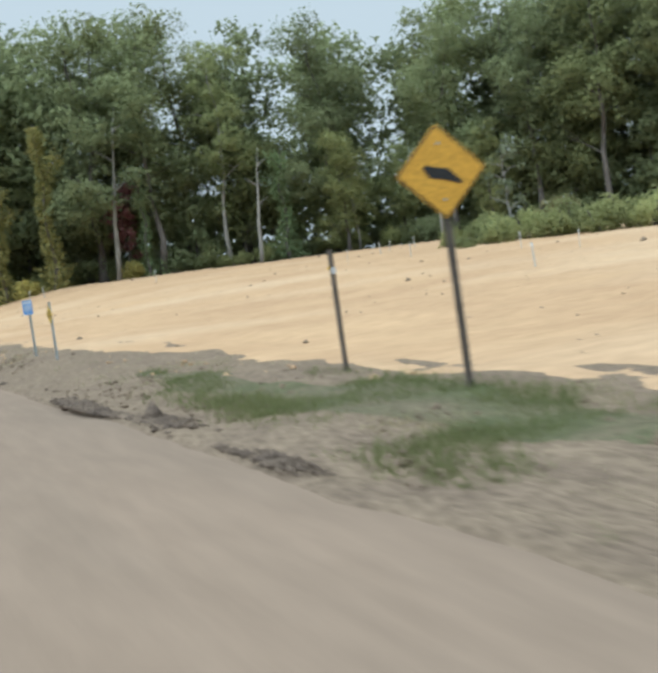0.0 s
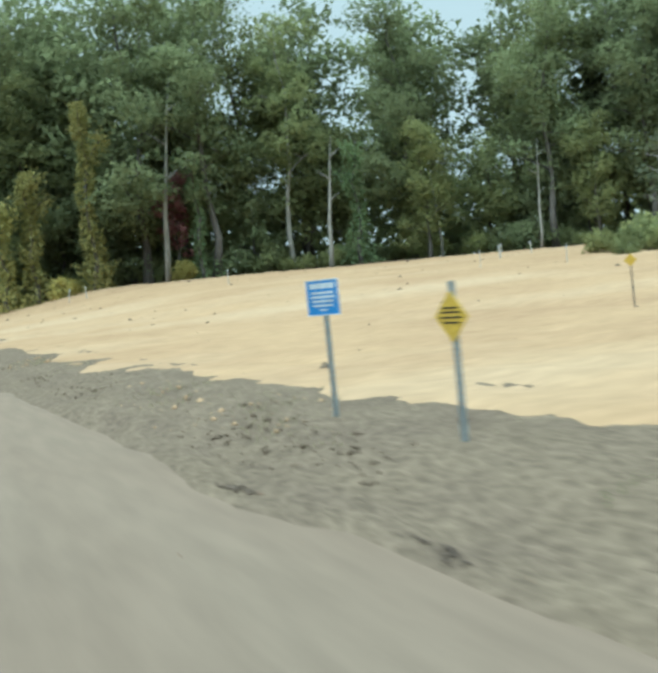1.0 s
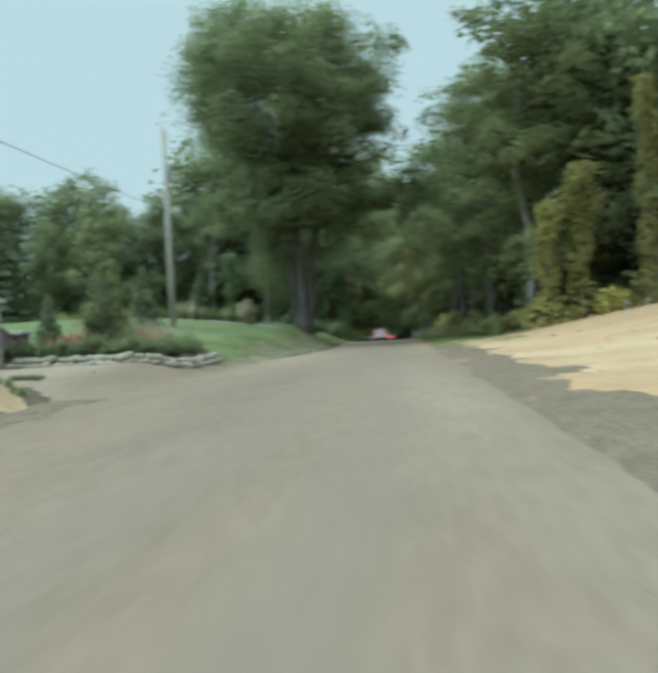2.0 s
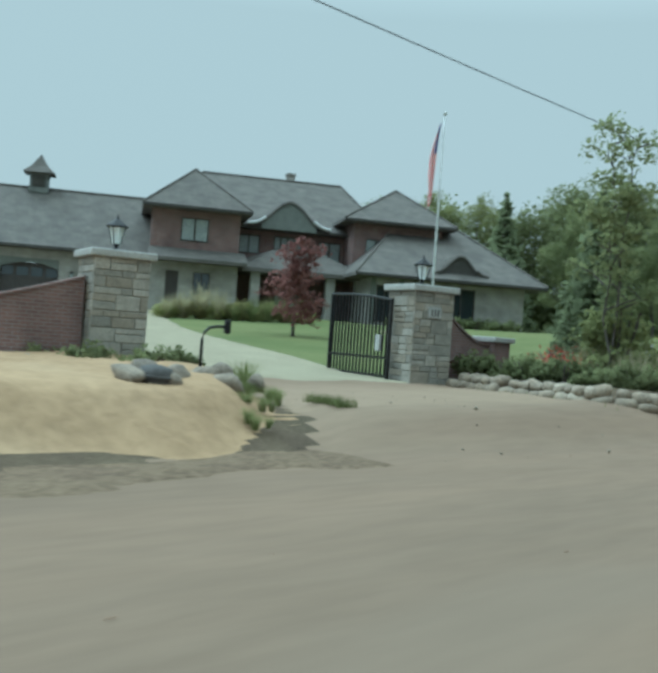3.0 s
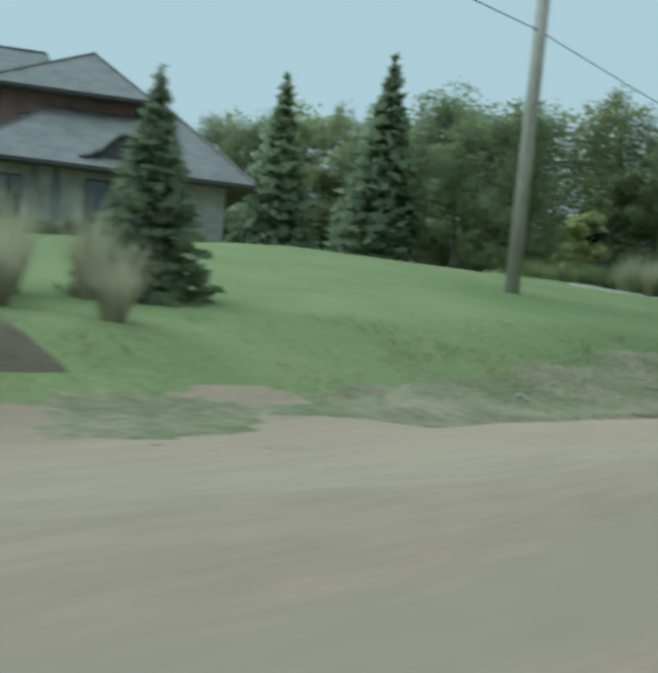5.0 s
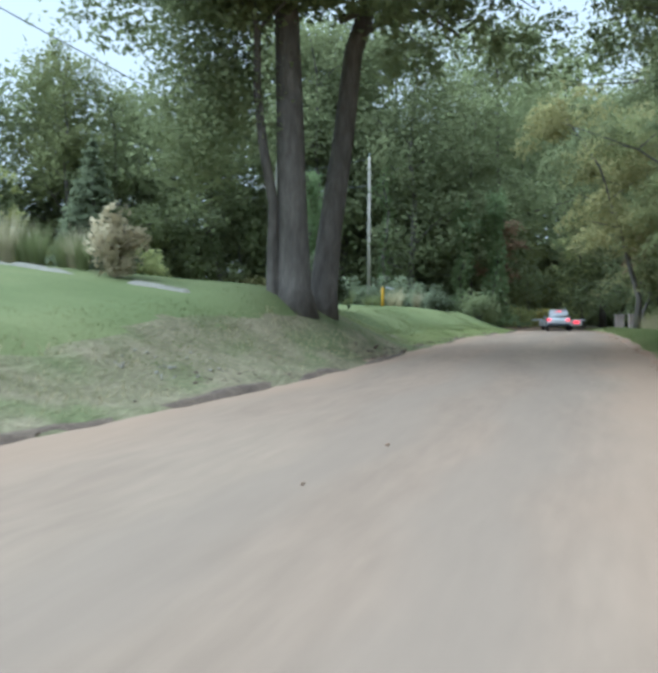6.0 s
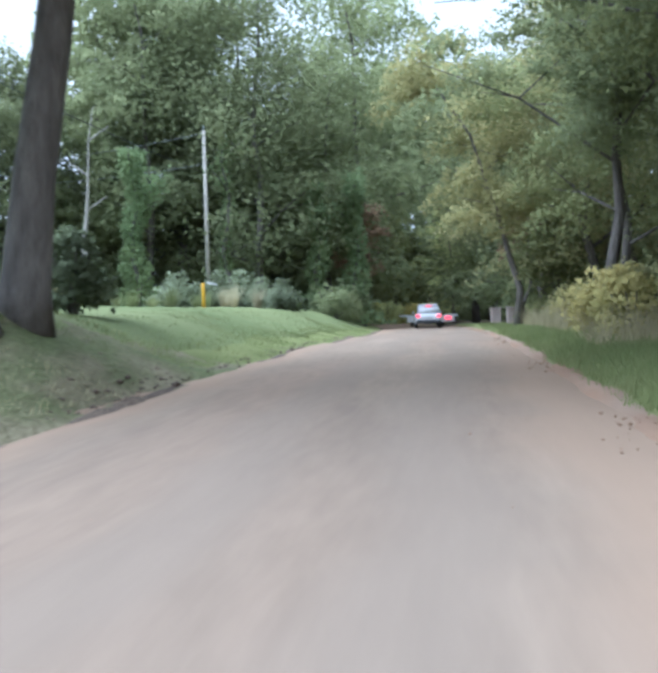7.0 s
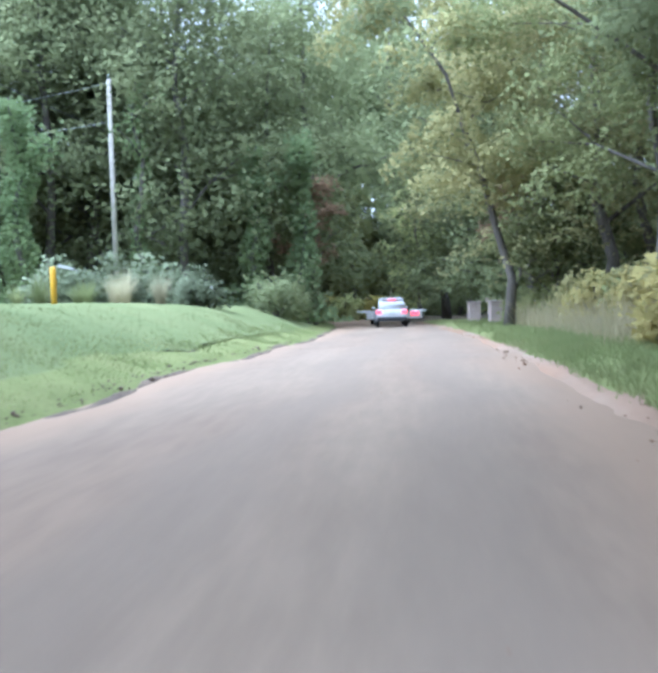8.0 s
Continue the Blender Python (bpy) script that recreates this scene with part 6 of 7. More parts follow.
# bed soil
bed = cover("planting_bed", np.arange(-16, -7, 0.3), np.arange(54, 68, 0.3), lambda x, y: np.minimum(np.minimum(-7.9 - x, x + 14.2), np.minimum(y - 55.4 - np.clip(-x - 11, 0, 9) * 0.25, 66 - y)), M_EARTH, thick=0.3, edge=0.7, rough=0.02, label="raised bed of dark soil behind field stones", category="planting bed")
HEDGE = bush(61, 0.75, 0.85, 1500, 0.1, (M_BARK, M_LEAF_DARK))
first_h = None
for i, (x, y) in enumerate(along([(-13.0, 57.0), (-10.6, 56.4), (-9.0, 56.6), (-8.6, 58.2), (-8.6, 62.0), (-8.9, 65.0)], 0.75)):
    m = Matrix.Translation((x + r_wood.uniform(-0.2, 0.2) - 0.3, y + r_wood.uniform(-0.2, 0.2) + 0.2, at_land(x, y) + 0.2)) @ pose(0, 0, 0, 0, 0, 57 * i) @ Matrix.Diagonal((1, 1, r_wood.uniform(0.75, 1.05), 1))
    if first_h is None:
        first_h = plant("juniper", HEDGE, m, "low spreading dark green juniper in the bed", "shrub", "junipers in the bed", ("stem", "leaves"))
        first_h.scale = (1, 1, 1)
    else:
        copy_thing(first_h, m)
for i in range(34):
    x, y = -9.4 - r_wood.uniform(0, 3.6), 58.0 + i * 0.28
    grass_clump(r_wood.choice([0, 1, 1]), x, y, r_wood.uniform(0.75, 1.1), "clump of tall feathery grass in the bed", "grasses in the bed")
for i in range(5):
    grass_clump(1, -13.8 + 0.4 * i, 64.0 + 1.1 * i, 1.2, "clump of pale plumed grass on the lawn's edge", "grasses in the bed")
FLOWERS = bush(62, 0.8, 1.05, 260, 0.1, (M_BARK, M_FLOWER))
first_f = None
for x, y in ((-12.4, 61.2), (-12.9, 62.4), (-12.2, 63.0), (-11.0, 60.6), (-11.6, 64.2), (-10.9, 65.0), (-12.9, 59.6), (-12.2, 59.0), (-10.4, 61.8)):
    m = Matrix.Translation((x, y, at_land(x, y) + 0.35)) @ pose(0, 0, 0, 0, 0, 40 * x)
    if first_f is None:
        first_f = plant("flower_clump", FLOWERS, m, "clump of bright red flowers in the bed", "flowers", "flowers in the bed", ("stem", "petals"))
        tagged(next(c for c in first_f.children if c.name.startswith("petals")), kind="stuff")
    else:
        copy_thing(first_f, m)
young = grow(71, 7.4, 0.05, 1.4, 2.0, 3400, 0.11, (M_BARK, M_LEAF_DARK), clumps=110, stems=2, spread_k=0.05)
near_land(young, "tree", -11.1, 59.3, 1.0, "slender young tree with sparse leaves in the planting bed", "tree", turn=30)
low_y = bush(72, 0.8, 2.6, 2600, 0.11, (M_BARK, M_LEAF))
near_land(low_y, "shrub", -11.2, 59.9, 1.4, "upright leafy shrub behind the bed's stones", "shrub", parts=("stem", "leaves"))

# spruces on the lawn
SPRUCES = [spruce(81, 5.2, 1.5, 2600, (M_BARK, M_NEEDLE)), spruce(82, 4.2, 1.5, 2300, (M_BARK, M_NEEDLE))]
for i, (x, y, k, s) in enumerate(((-12.5, 69.6, 1, 0.9), (-15.3, 64.6, 1, 0.62), (-16.1, 100.0, 1, 1.2), (-39.8, 97.3, 0, 2.1), (-32.0, 97.5, 0, 2.15))):
    near_land(SPRUCES[k], "spruce", x, y, s, "dark conical spruce on the lawn", "tree", "spruces on the lawn", ("trunk", "needles"), 47 * i)
for x, y, k, sc in ((-29, 100, 3, 0.45), (-36.5, 101, 3, 0.5), (-25.5, 101.5, 9, 0.42)):
    wood_tree(k, x, y, sc)
light_t = grow(73, 9, 0.12, 2.4, 2.0, 3600, 0.3, (M_BARK, M_LEAF_LIGHT), clumps=60)
near_land(light_t, "tree", -27.5, 110.0, 0.6, "light green broadleaf tree on the lawn", "tree")
# red ornamental tree and clipped shrubs by the house
red_t = grow(74, 5.4, 0.1, 2.1, 0.8, 2600, 0.2, (M_BARK, M_LEAF_RED), clumps=60)
near_land(red_t, "tree", -28.1, 64.6, 0.72, "small ornamental tree with dull red leaves by the house", "tree")
for i in range(9):
    p = HM @ Vector((32.9 + 0.85 * i, 68.2 + 0.25 * math.sin(i), 0))
    grass_clump(1 if i < 4 else 0, p.x, p.y, 1.35, "rounded clump of tall grass edging the front lawn", "grasses before the house")
for i in range(10):
    p = HM @ Vector((32.9 + 0.75 * i, 68.5 + 0.3 * math.sin(2 * i), 0))
    near_land(SHRUBS[3 if i % 3 else 2], "shrub", p.x, p.y, 0.52 + 0.06 * math.sin(3 * i), "rounded tan-green shrub edging the front lawn", "shrub", "shrubs edging the front lawn", ("stem", "leaves"), 50 * i)
for i in range(7):
    p = HM @ Vector((46.0 + 1.15 * i, 71.9, 0))
    near_land(HEDGE, "shrub", p.x, p.y, 1.1, "low clipped dark shrub along the house wall", "shrub", "shrubs along the house", ("stem", "leaves"), 50 * i)
for i, (dx, dy) in enumerate(((0.9, -0.9), (-0.5, -1.3), (1.6, 0.5), (2.0, -0.3), (-1.5, -2.2))):
    near_land(HEDGE, "shrub", PL[0] + dx, PL[1] + dy, 0.9, "low dark shrub at the foot of a gate pillar", "shrub", "shrubs at the gate", ("stem", "leaves"), 70 * i)
# dumped rocks and a drain by the tip of the sand
for i, (x, y, s) in enumerate(((-14.3, 46.8, 0.5), (-13.6, 47.0, 0.6), (-14.4, 47.9, 0.45), (-15.3, 46.4, 0.6), (-13.0, 46.6, 0.35), (-16.0, 46.0, 0.5), (-17.8, 45.8, 0.6), (-18.6, 44.9, 0.5))):
    rk = part("rock", BOULDERS[i % 7], None)
    rk.matrix_world = Matrix.Translation((x, y, at_land(x, y) + 0.1 * s)) @ pose(0, 0, 0, 10 * i, 5, 70 * i) @ Matrix.Diagonal((s * 1.3, s, s * 0.55, 1))
    tagged(rk, "rounded tan rock lying by the drive's edge", "rock", "rocks by the drive")

M_ROCK_DARK = material("brown_grey_rock", (0.25, 0.21, 0.16), second=(0.18, 0.155, 0.125), scale=3, fine=18, bump=0.5, vary=0.3)
db = thing("drain_box", Matrix.Translation((-9.6, 44.4, 0.84)) @ pose(0, 0, 0, 3, 4, 40), "low dark rounded drain cover half buried in the soil mound", "drain")
part("body", tube(bmesh.new(), [(0, 0, -0.3), (0, 0, 0.02), (0, 0, 0.09), (0, 0, 0.12)], [0.25, 0.24, 0.19, 0.08], 14), M_TRIM, db, "", True)
part("rim", tube(bmesh.new(), [(0, 0, -0.04), (0, 0, -0.03), (0, 0, 0.0), (0, 0, 0.01)], [0.245, 0.265, 0.265, 0.24], 14), M_TRIM, db)
for i, (x, y, sc) in enumerate(((-9.6, 44.0, 0.36), (-9.5, 44.5, 0.28), (-10.1, 44.6, 0.42), (-10.4, 45.4, 0.55), (-10.0, 45.9, 0.38), (-10.9, 46.2, 0.45), (-11.3, 46.9, 0.5), (-11.0, 47.4, 0.3), (-12.0, 47.1, 0.4))):
    rk = part("rock", BOULDERS[(3 * i + 1) % 7], None)
    rk.matrix_world = Matrix.Translation((x, y, at_land(x, y) + 0.22 * sc + (0.3 if i < 3 else 0.1))) @ pose(0, 0, 0, 14 * i, 9, 50 * i) @ Matrix.Diagonal((sc * 1.25, sc, sc * 0.6, 1))
    rk.data = rk.data.copy()
    rk.data.materials[0] = M_ROCK_DARK
    tagged(rk, "rounded brown-grey rock tumbled at the drive's edge", "rock", "rocks by the drive")
for i in range(22):
    grass_clump(2, -11.8 + 0.16 * i + r_wood.uniform(-0.3, 0.3), 47.5 - 0.1 * i + r_wood.uniform(-0.5, 0.5), r_wood.uniform(0.25, 0.5), "tuft of green weeds at the drive's edge", "weeds by the drive")

# ---- the lawn's far edge and the road ahead ----
tan_b = bush(95, 1.35, 3.7, 3200, 0.19, (M_BARK, M_LEAF_TAN))
for me in tan_b:
    for v in me.vertices:
        k = 0.45 + 0.75 * min(1.0, max(0.0, v.co.z / 3.0))
        v.co.x, v.co.y = v.co.x * k, v.co.y * k
for i in range(26):
    grass_clump(r_wood.choice([0, 1, 0]), -12.6 - 0.42 * i, 93.4 + 0.14 * i + r_wood.uniform(0, 0.9), r_wood.uniform(0.9, 1.25), "clump of tall yellow-green grass on the lawn's crest", "grasses on the crest")
near_land(tan_b, "shrub", -11.3, 92.9, 0.68, "tan-leaved vase-shaped shrub on the lawn", "shrub", parts=("stem", "leaves"))
yew = bush(92, 0.85, 2.5, 2200, 0.14, (M_BARK, M_NEEDLE))
near_land(yew, "shrub", -9.0, 103.0, 1.05, "dense dark evergreen shrub on the lawn", "shrub", parts=("stem", "leaves"))
silver = leaf_material("silvery_leaves", (0.21, 0.235, 0.14), (0.28, 0.3, 0.18))
sil_b = bush(93, 1.5, 2.4, 1700, 0.2, (M_BARK, silver))
for i, (x, y, s) in enumerate(((-13.4, 131.0, 1.05), (-15.2, 130.0, 1.0), (-11.0, 131.5, 0.85), (-12.2, 133.0, 1.1), (-9.6, 130.5, 0.8))):
    near_land(sil_b, "shrub", x, y, s, "pale silvery-green shrub at the lawn's end", "shrub", "silvery shrubs", ("stem", "leaves"), 60 * i)
for i in range(14):
    grass_clump(r_wood.choice([0, 1]), -10.5 - 0.75 * i, 126.0 + r_wood.uniform(0, 3), 1.0, "clump of tall yellowed grass at the lawn's end", "grasses at the lawn's end")
ym = thing("marker_post", stand(-10.3, 118.1, 10), "yellow plastic marker post with a white board on the lawn", "post")
part("post", tube(bmesh.new(), [(0, 0, -0.3), (0, 0, 0.96), (0, 0, 1.0)], [0.075, 0.075, 0.05], 10), M_SAFETY, ym, "", True)
part("board", boxes(((-0.12, -0.03, 0.98), (0.3, 0.03, 1.06)), bevel=0.01), M_WHITE, ym, "tilted white board").rotation_euler = (0, radians(14), 0)
for i, (x, y) in enumerate(((-10.55, 134.5), (-10.1, 134.7))):
    sp = thing("white_post", stand(x, y, 0, 1), "slim white post at the lawn's end", "post", "white posts")
    part("post", boxes(((-0.05, -0.05, -0.2), (0.05, 0.05, 1.0)), bevel=0.01), M_WHITE, sp)
# brick gate piers among the trees
M_PIER = brick_material("pale_red_brick", (0.36, 0.27, 0.225), (0.31, 0.235, 0.2), (0.36, 0.33, 0.3), 0.22, 0.075)
for i, (x, y) in enumerate(((2.55, 143.6), (1.65, 147.5))):
    z = at_land(x, y)
    gp = thing("brick_pier", Matrix.Translation((x, y, z)) @ pose(0, 0, 0, 0, 0, 8), "pale red brick gate pier at the roadside", "pillar", "brick gate piers")
    part("shaft", boxes(((-0.31, -0.31, -0.4), (0.31, 0.31, 1.12)), bevel=0.01), M_PIER, gp)
    part("cap", boxes(((-0.36, -0.36, 1.12), (0.36, 0.36, 1.2)), bevel=0.02), M_PIER, gp)
yr = thing("marker_post", stand(4.3, 141.5, 0), "slim yellow reflector post at the roadside", "post")
part("post", boxes(((-0.05, -0.02, -0.2), (0.05, 0.02, 1.1)), bevel=0.01), M_SAFETY, yr)
part("cap", boxes(((-0.052, -0.022, 1.1), (0.052, 0.022, 1.2)), bevel=0.01), M_WHITE, yr)

# yellowing shrubs above the roadside weeds
M_LEAF_AUTUMN = leaf_material("yellowing_leaves", (0.29, 0.27, 0.105), (0.45, 0.36, 0.13))
aut_b = bush(97, 1.3, 2.3, 1900, 0.17, (M_BARK, M_LEAF_AUTUMN))
for i, (x, y, s) in enumerate(((4.3, 109.5, 1.0), (4.4, 112.4, 1.15), (5.2, 115.0, 1.2), (4.9, 119.5, 1.0), (4.6, 126.0, 1.05))):
    near_land(aut_b, "shrub", x, y, s, "bushy shrub turning yellow beside the road", "shrub", "yellowing roadside shrubs", ("stem", "leaves"), 65 * i)

# yellow and light leaf colours here stand in for daylight at the road's end
for x, y, k, sc in ((-8.5, 181.0, 2, 1.5), (-6.0, 183.5, 4, 1.4), (-10.5, 184.0, 4, 1.5), (-3.5, 180.5, 2, 1.3)):
    wood_bush(k, x, y, sc)
M_LEAF_RUST = leaf_material("rusty_leaves", (0.29, 0.2, 0.125), (0.37, 0.26, 0.155))
M_LEAF_GOLD = leaf_material("yellow_olive_leaves", (0.28, 0.27, 0.115), (0.38, 0.33, 0.14))
rust_t = grow(113, 9.5, 0.12, 2.3, 3.0, 4500, 0.15, (M_BARK, M_LEAF_RUST), clumps=45, spread_k=0.2, flat=0.5, droop=0.5)
near_land(rust_t, "tree", 3.3, 140.5, 1.0, "small tree with rusty brown autumn leaves beside the road", "tree")
near_land(rust_t, "tree", -7.6, 151.0, 1.05, "slim tree with rusty brown autumn leaves beside the road", "tree", turn=80)
gold_t = grow(114, 15.5, 0.2, 4.4, 5.0, 15000, 0.17, (M_BARK, M_LEAF_GOLD), lean=4.5, clumps=85, spread_k=0.2, flat=0.5, droop=0.5)
near_land(gold_t, "tree", 2.4, 133.5, 1.0, "tree with a yellowing olive crown leaning over the road", "tree", turn=278)
OVER = grow(115, 19, 0.3, 10.5, 7.0, 30000, 0.16, (M_BARK, M_LEAF_DARK), clumps=85, spread_k=-0.42, flat=0.55, droop=0.4)
for x, y, sc, a in ((5.4, 109.0, 1.0, 40), (5.2, 118.5, 0.85, 170)):
    near_land(OVER, "tree", x, y, sc, "old roadside tree with long dark limbs reaching over the road", "tree", "trees reaching over the road", turn=a)

# ---- vehicles on the road ahead ----
M_CAR = material("silver_white_car_paint", (0.62, 0.63, 0.64), rough=0.25, second=(0.58, 0.59, 0.6), fine=50, bump=0.0, spec=0.6)
M_TYRE = material("tyre_rubber", (0.025, 0.025, 0.025), rough=0.85, fine=40, bump=0.2)
M_BUMPER = material("dark_plastic_bumper", (0.04, 0.04, 0.042), rough=0.6, bump=0.05)
M_LAMP = bpy.data.materials.new("lit_tail_lamp")
M_LAMP.use_nodes = True
_b = M_LAMP.node_tree.nodes["Principled BSDF"]
_b.inputs["Base Color"].default_value = (0.55, 0.02, 0.03, 1)
_b.inputs["Emission Color"].default_value = (1.0, 0.05, 0.06, 1)
_b.inputs["Emission Strength"].default_value = 1.2


def loft(sections, mat, name, parent, label=""):
    """A closed body through cross-sections of equal length, given from the rear to the front."""
    bm = bmesh.new()
    rings = [[bm.verts.new(p) for p in sec] for sec in sections]
    n = len(rings[0])
    for r0, r1 in zip(rings, rings[1:]):
        for i in range(n):
            bm.faces.new((r0[i], r0[(i + 1) % n], r1[(i + 1) % n], r1[i]))
    bm.faces.new(rings[0][::-1])
    bm.faces.new(rings[-1])
    bmesh.ops.recalc_face_normals(bm, faces=bm.faces)
    return part(name, bm, mat, parent, label, True)


def car_ring(y, w, z0, z1, r=0.12):
    pts = []
    for sx, sz in ((1, 0), (1, 1), (-1, 1), (-1, 0)):
        cx, cz = sx * (w - r), (z1 - r if sz else z0 + r)
        a0 = {(1, 0): -90, (1, 1): 0, (-1, 1): 90, (-1, 0): 180}[(sx, sz)]
        for k in range(4):
            a = radians(a0 + 30 * k)
            pts.append((cx + r * math.cos(a), y, cz + r * math.sin(a)))
    return pts


def suv(m, label):
    car = thing("car", m, label, "car")
    loft([car_ring(0.0, 0.82, 0.42, 0.98), car_ring(0.1, 0.9, 0.36, 1.02), car_ring(0.9, 0.93, 0.32, 1.04), car_ring(3.2, 0.93, 0.32, 1.0), car_ring(4.2, 0.9, 0.36, 0.95), car_ring(4.5, 0.78, 0.42, 0.8)], M_CAR, "body", car)
    cabin = loft([car_ring(0.22, 0.76, 0.95, 1.35), car_ring(0.5, 0.7, 0.95, 1.66), car_ring(1.0, 0.69, 0.95, 1.7), car_ring(2.2, 0.69, 0.95, 1.66), car_ring(3.1, 0.74, 0.9, 1.05)], M_CAR, "cabin", car)
    rw = bmesh.new()
    v = [rw.verts.new(p) for p in ((-0.66, 0.21, 1.06), (0.66, 0.21, 1.06), (0.6, 0.4, 1.5), (-0.6, 0.4, 1.5), (-0.66, 0.26, 1.06), (0.66, 0.26, 1.06), (0.6, 0.45, 1.5), (-0.6, 0.45, 1.5))]
    for f in ((0, 1, 2, 3), (7, 6, 5, 4), (4, 5, 1, 0), (5, 6, 2, 1), (6, 7, 3, 2), (7, 4, 0, 3)):
        rw.faces.new([v[i] for i in f])
    part("rear_window", rw, M_PANE, cabin)
    part("spoiler", boxes(((-0.62, 0.28, 1.6), (0.62, 0.6, 1.67)), bevel=0.02), M_CAR, cabin)
    part("brake_light", boxes(((-0.2, 0.265, 1.55), (0.2, 0.3, 1.6))), M_LAMP, cabin, "lit high red brake light")
    part("bumper", boxes(((-0.86, -0.1, 0.34), (0.86, 0.12, 0.6)), bevel=0.05), M_BUMPER, car, "dark rear bumper")
    part("number_plate", boxes(((-0.2, -0.03, 0.72), (0.2, 0.0, 0.84)), bevel=0.006), M_WHITE, car)
    for sx in (-1, 1):
        part("tail_light", boxes(((sx * 0.72 - 0.17, -0.03, 0.78), (sx * 0.72 + 0.13, 0.14, 0.98)), bevel=0.03), M_LAMP, car, "lit red tail light")
        part("mirror", boxes(((sx * 1.0 - 0.09, 2.75, 1.0), (sx * 1.0 + 0.09, 2.9, 1.15)), bevel=0.03), M_CAR, car)
        part("roof_rail", tube(bmesh.new(), [(sx * 0.6, 0.7, 1.7), (sx * 0.6, 0.8, 1.76), (sx * 0.6, 2.1, 1.75), (sx * 0.6, 2.2, 1.68)], [0.02] * 4, 6), M_BUMPER, car)
        for y in (0.85, 3.55):
            wh = part("wheel", tube(bmesh.new(), [(sx * 0.72, y, 0.34), (sx * 0.76, y, 0.34), (sx * 0.9, y, 0.34), (sx * 0.93, y, 0.34)], [0.3, 0.34, 0.34, 0.3], 20), M_TYRE, car, "", True)
            part("rim", tube(bmesh.new(), [(sx * 0.9, y, 0.34), (sx * 0.94, y, 0.34)], [0.21, 0.19], 14), M_GALV, wh)
    return car


cx_, cy_ = -2.95, 149.0
suv(Matrix.Translation((cx_, cy_, at_land(cx_, cy_) + 0.03)) @ pose(0, 0, 0, 0, 0, 5), "silver-white sport utility car with lit red lights driving away")
tx_, ty_ = -3.3, 158.0
M_ENAMEL = material("white_enamel", (0.8, 0.8, 0.78), rough=0.4, second=(0.76, 0.76, 0.74), fine=20, bump=0.03)
tr_ = thing("trailer", Matrix.Translation((tx_, ty_, at_land(tx_, ty_) + 0.03)) @ pose(0, 0, 0, 0, 0, 7), "wide low white trailer with side wings on the road ahead", "trailer")
part("bed", boxes(((-1.1, 0.0, 0.55), (1.1, 4.0, 0.75)), bevel=0.03), M_ENAMEL, tr_)
part("tailboard", boxes(((-1.75, -0.06, 0.42), (2.0, 0.0, 0.95)), bevel=0.02), M_ENAMEL, tr_)
for sx in (-1, 1):
    part("wing", boxes(((sx * 1.85 - 0.45, 0.1, 0.85), (sx * 1.85 + 0.45, 1.9, 0.98)), bevel=0.03), M_ENAMEL, tr_)
    part("wheel", tube(bmesh.new(), [(sx * 1.15, 1.9, 0.33), (sx * 1.18, 1.9, 0.33), (sx * 1.32, 1.9, 0.33), (sx * 1.35, 1.9, 0.33)], [0.29, 0.33, 0.33, 0.29], 18), M_TYRE, tr_, "", True)
    part("axle_arm", boxes(((sx * 1.1 - 0.08, 1.8, 0.3), (sx * 1.1 + 0.08, 2.0, 0.56))), M_BUMPER, tr_)
part("tail_light", boxes(((1.25, -0.1, 0.62), (1.75, -0.06, 0.85)), bevel=0.01), M_LAMP, tr_, "lit red tail light")

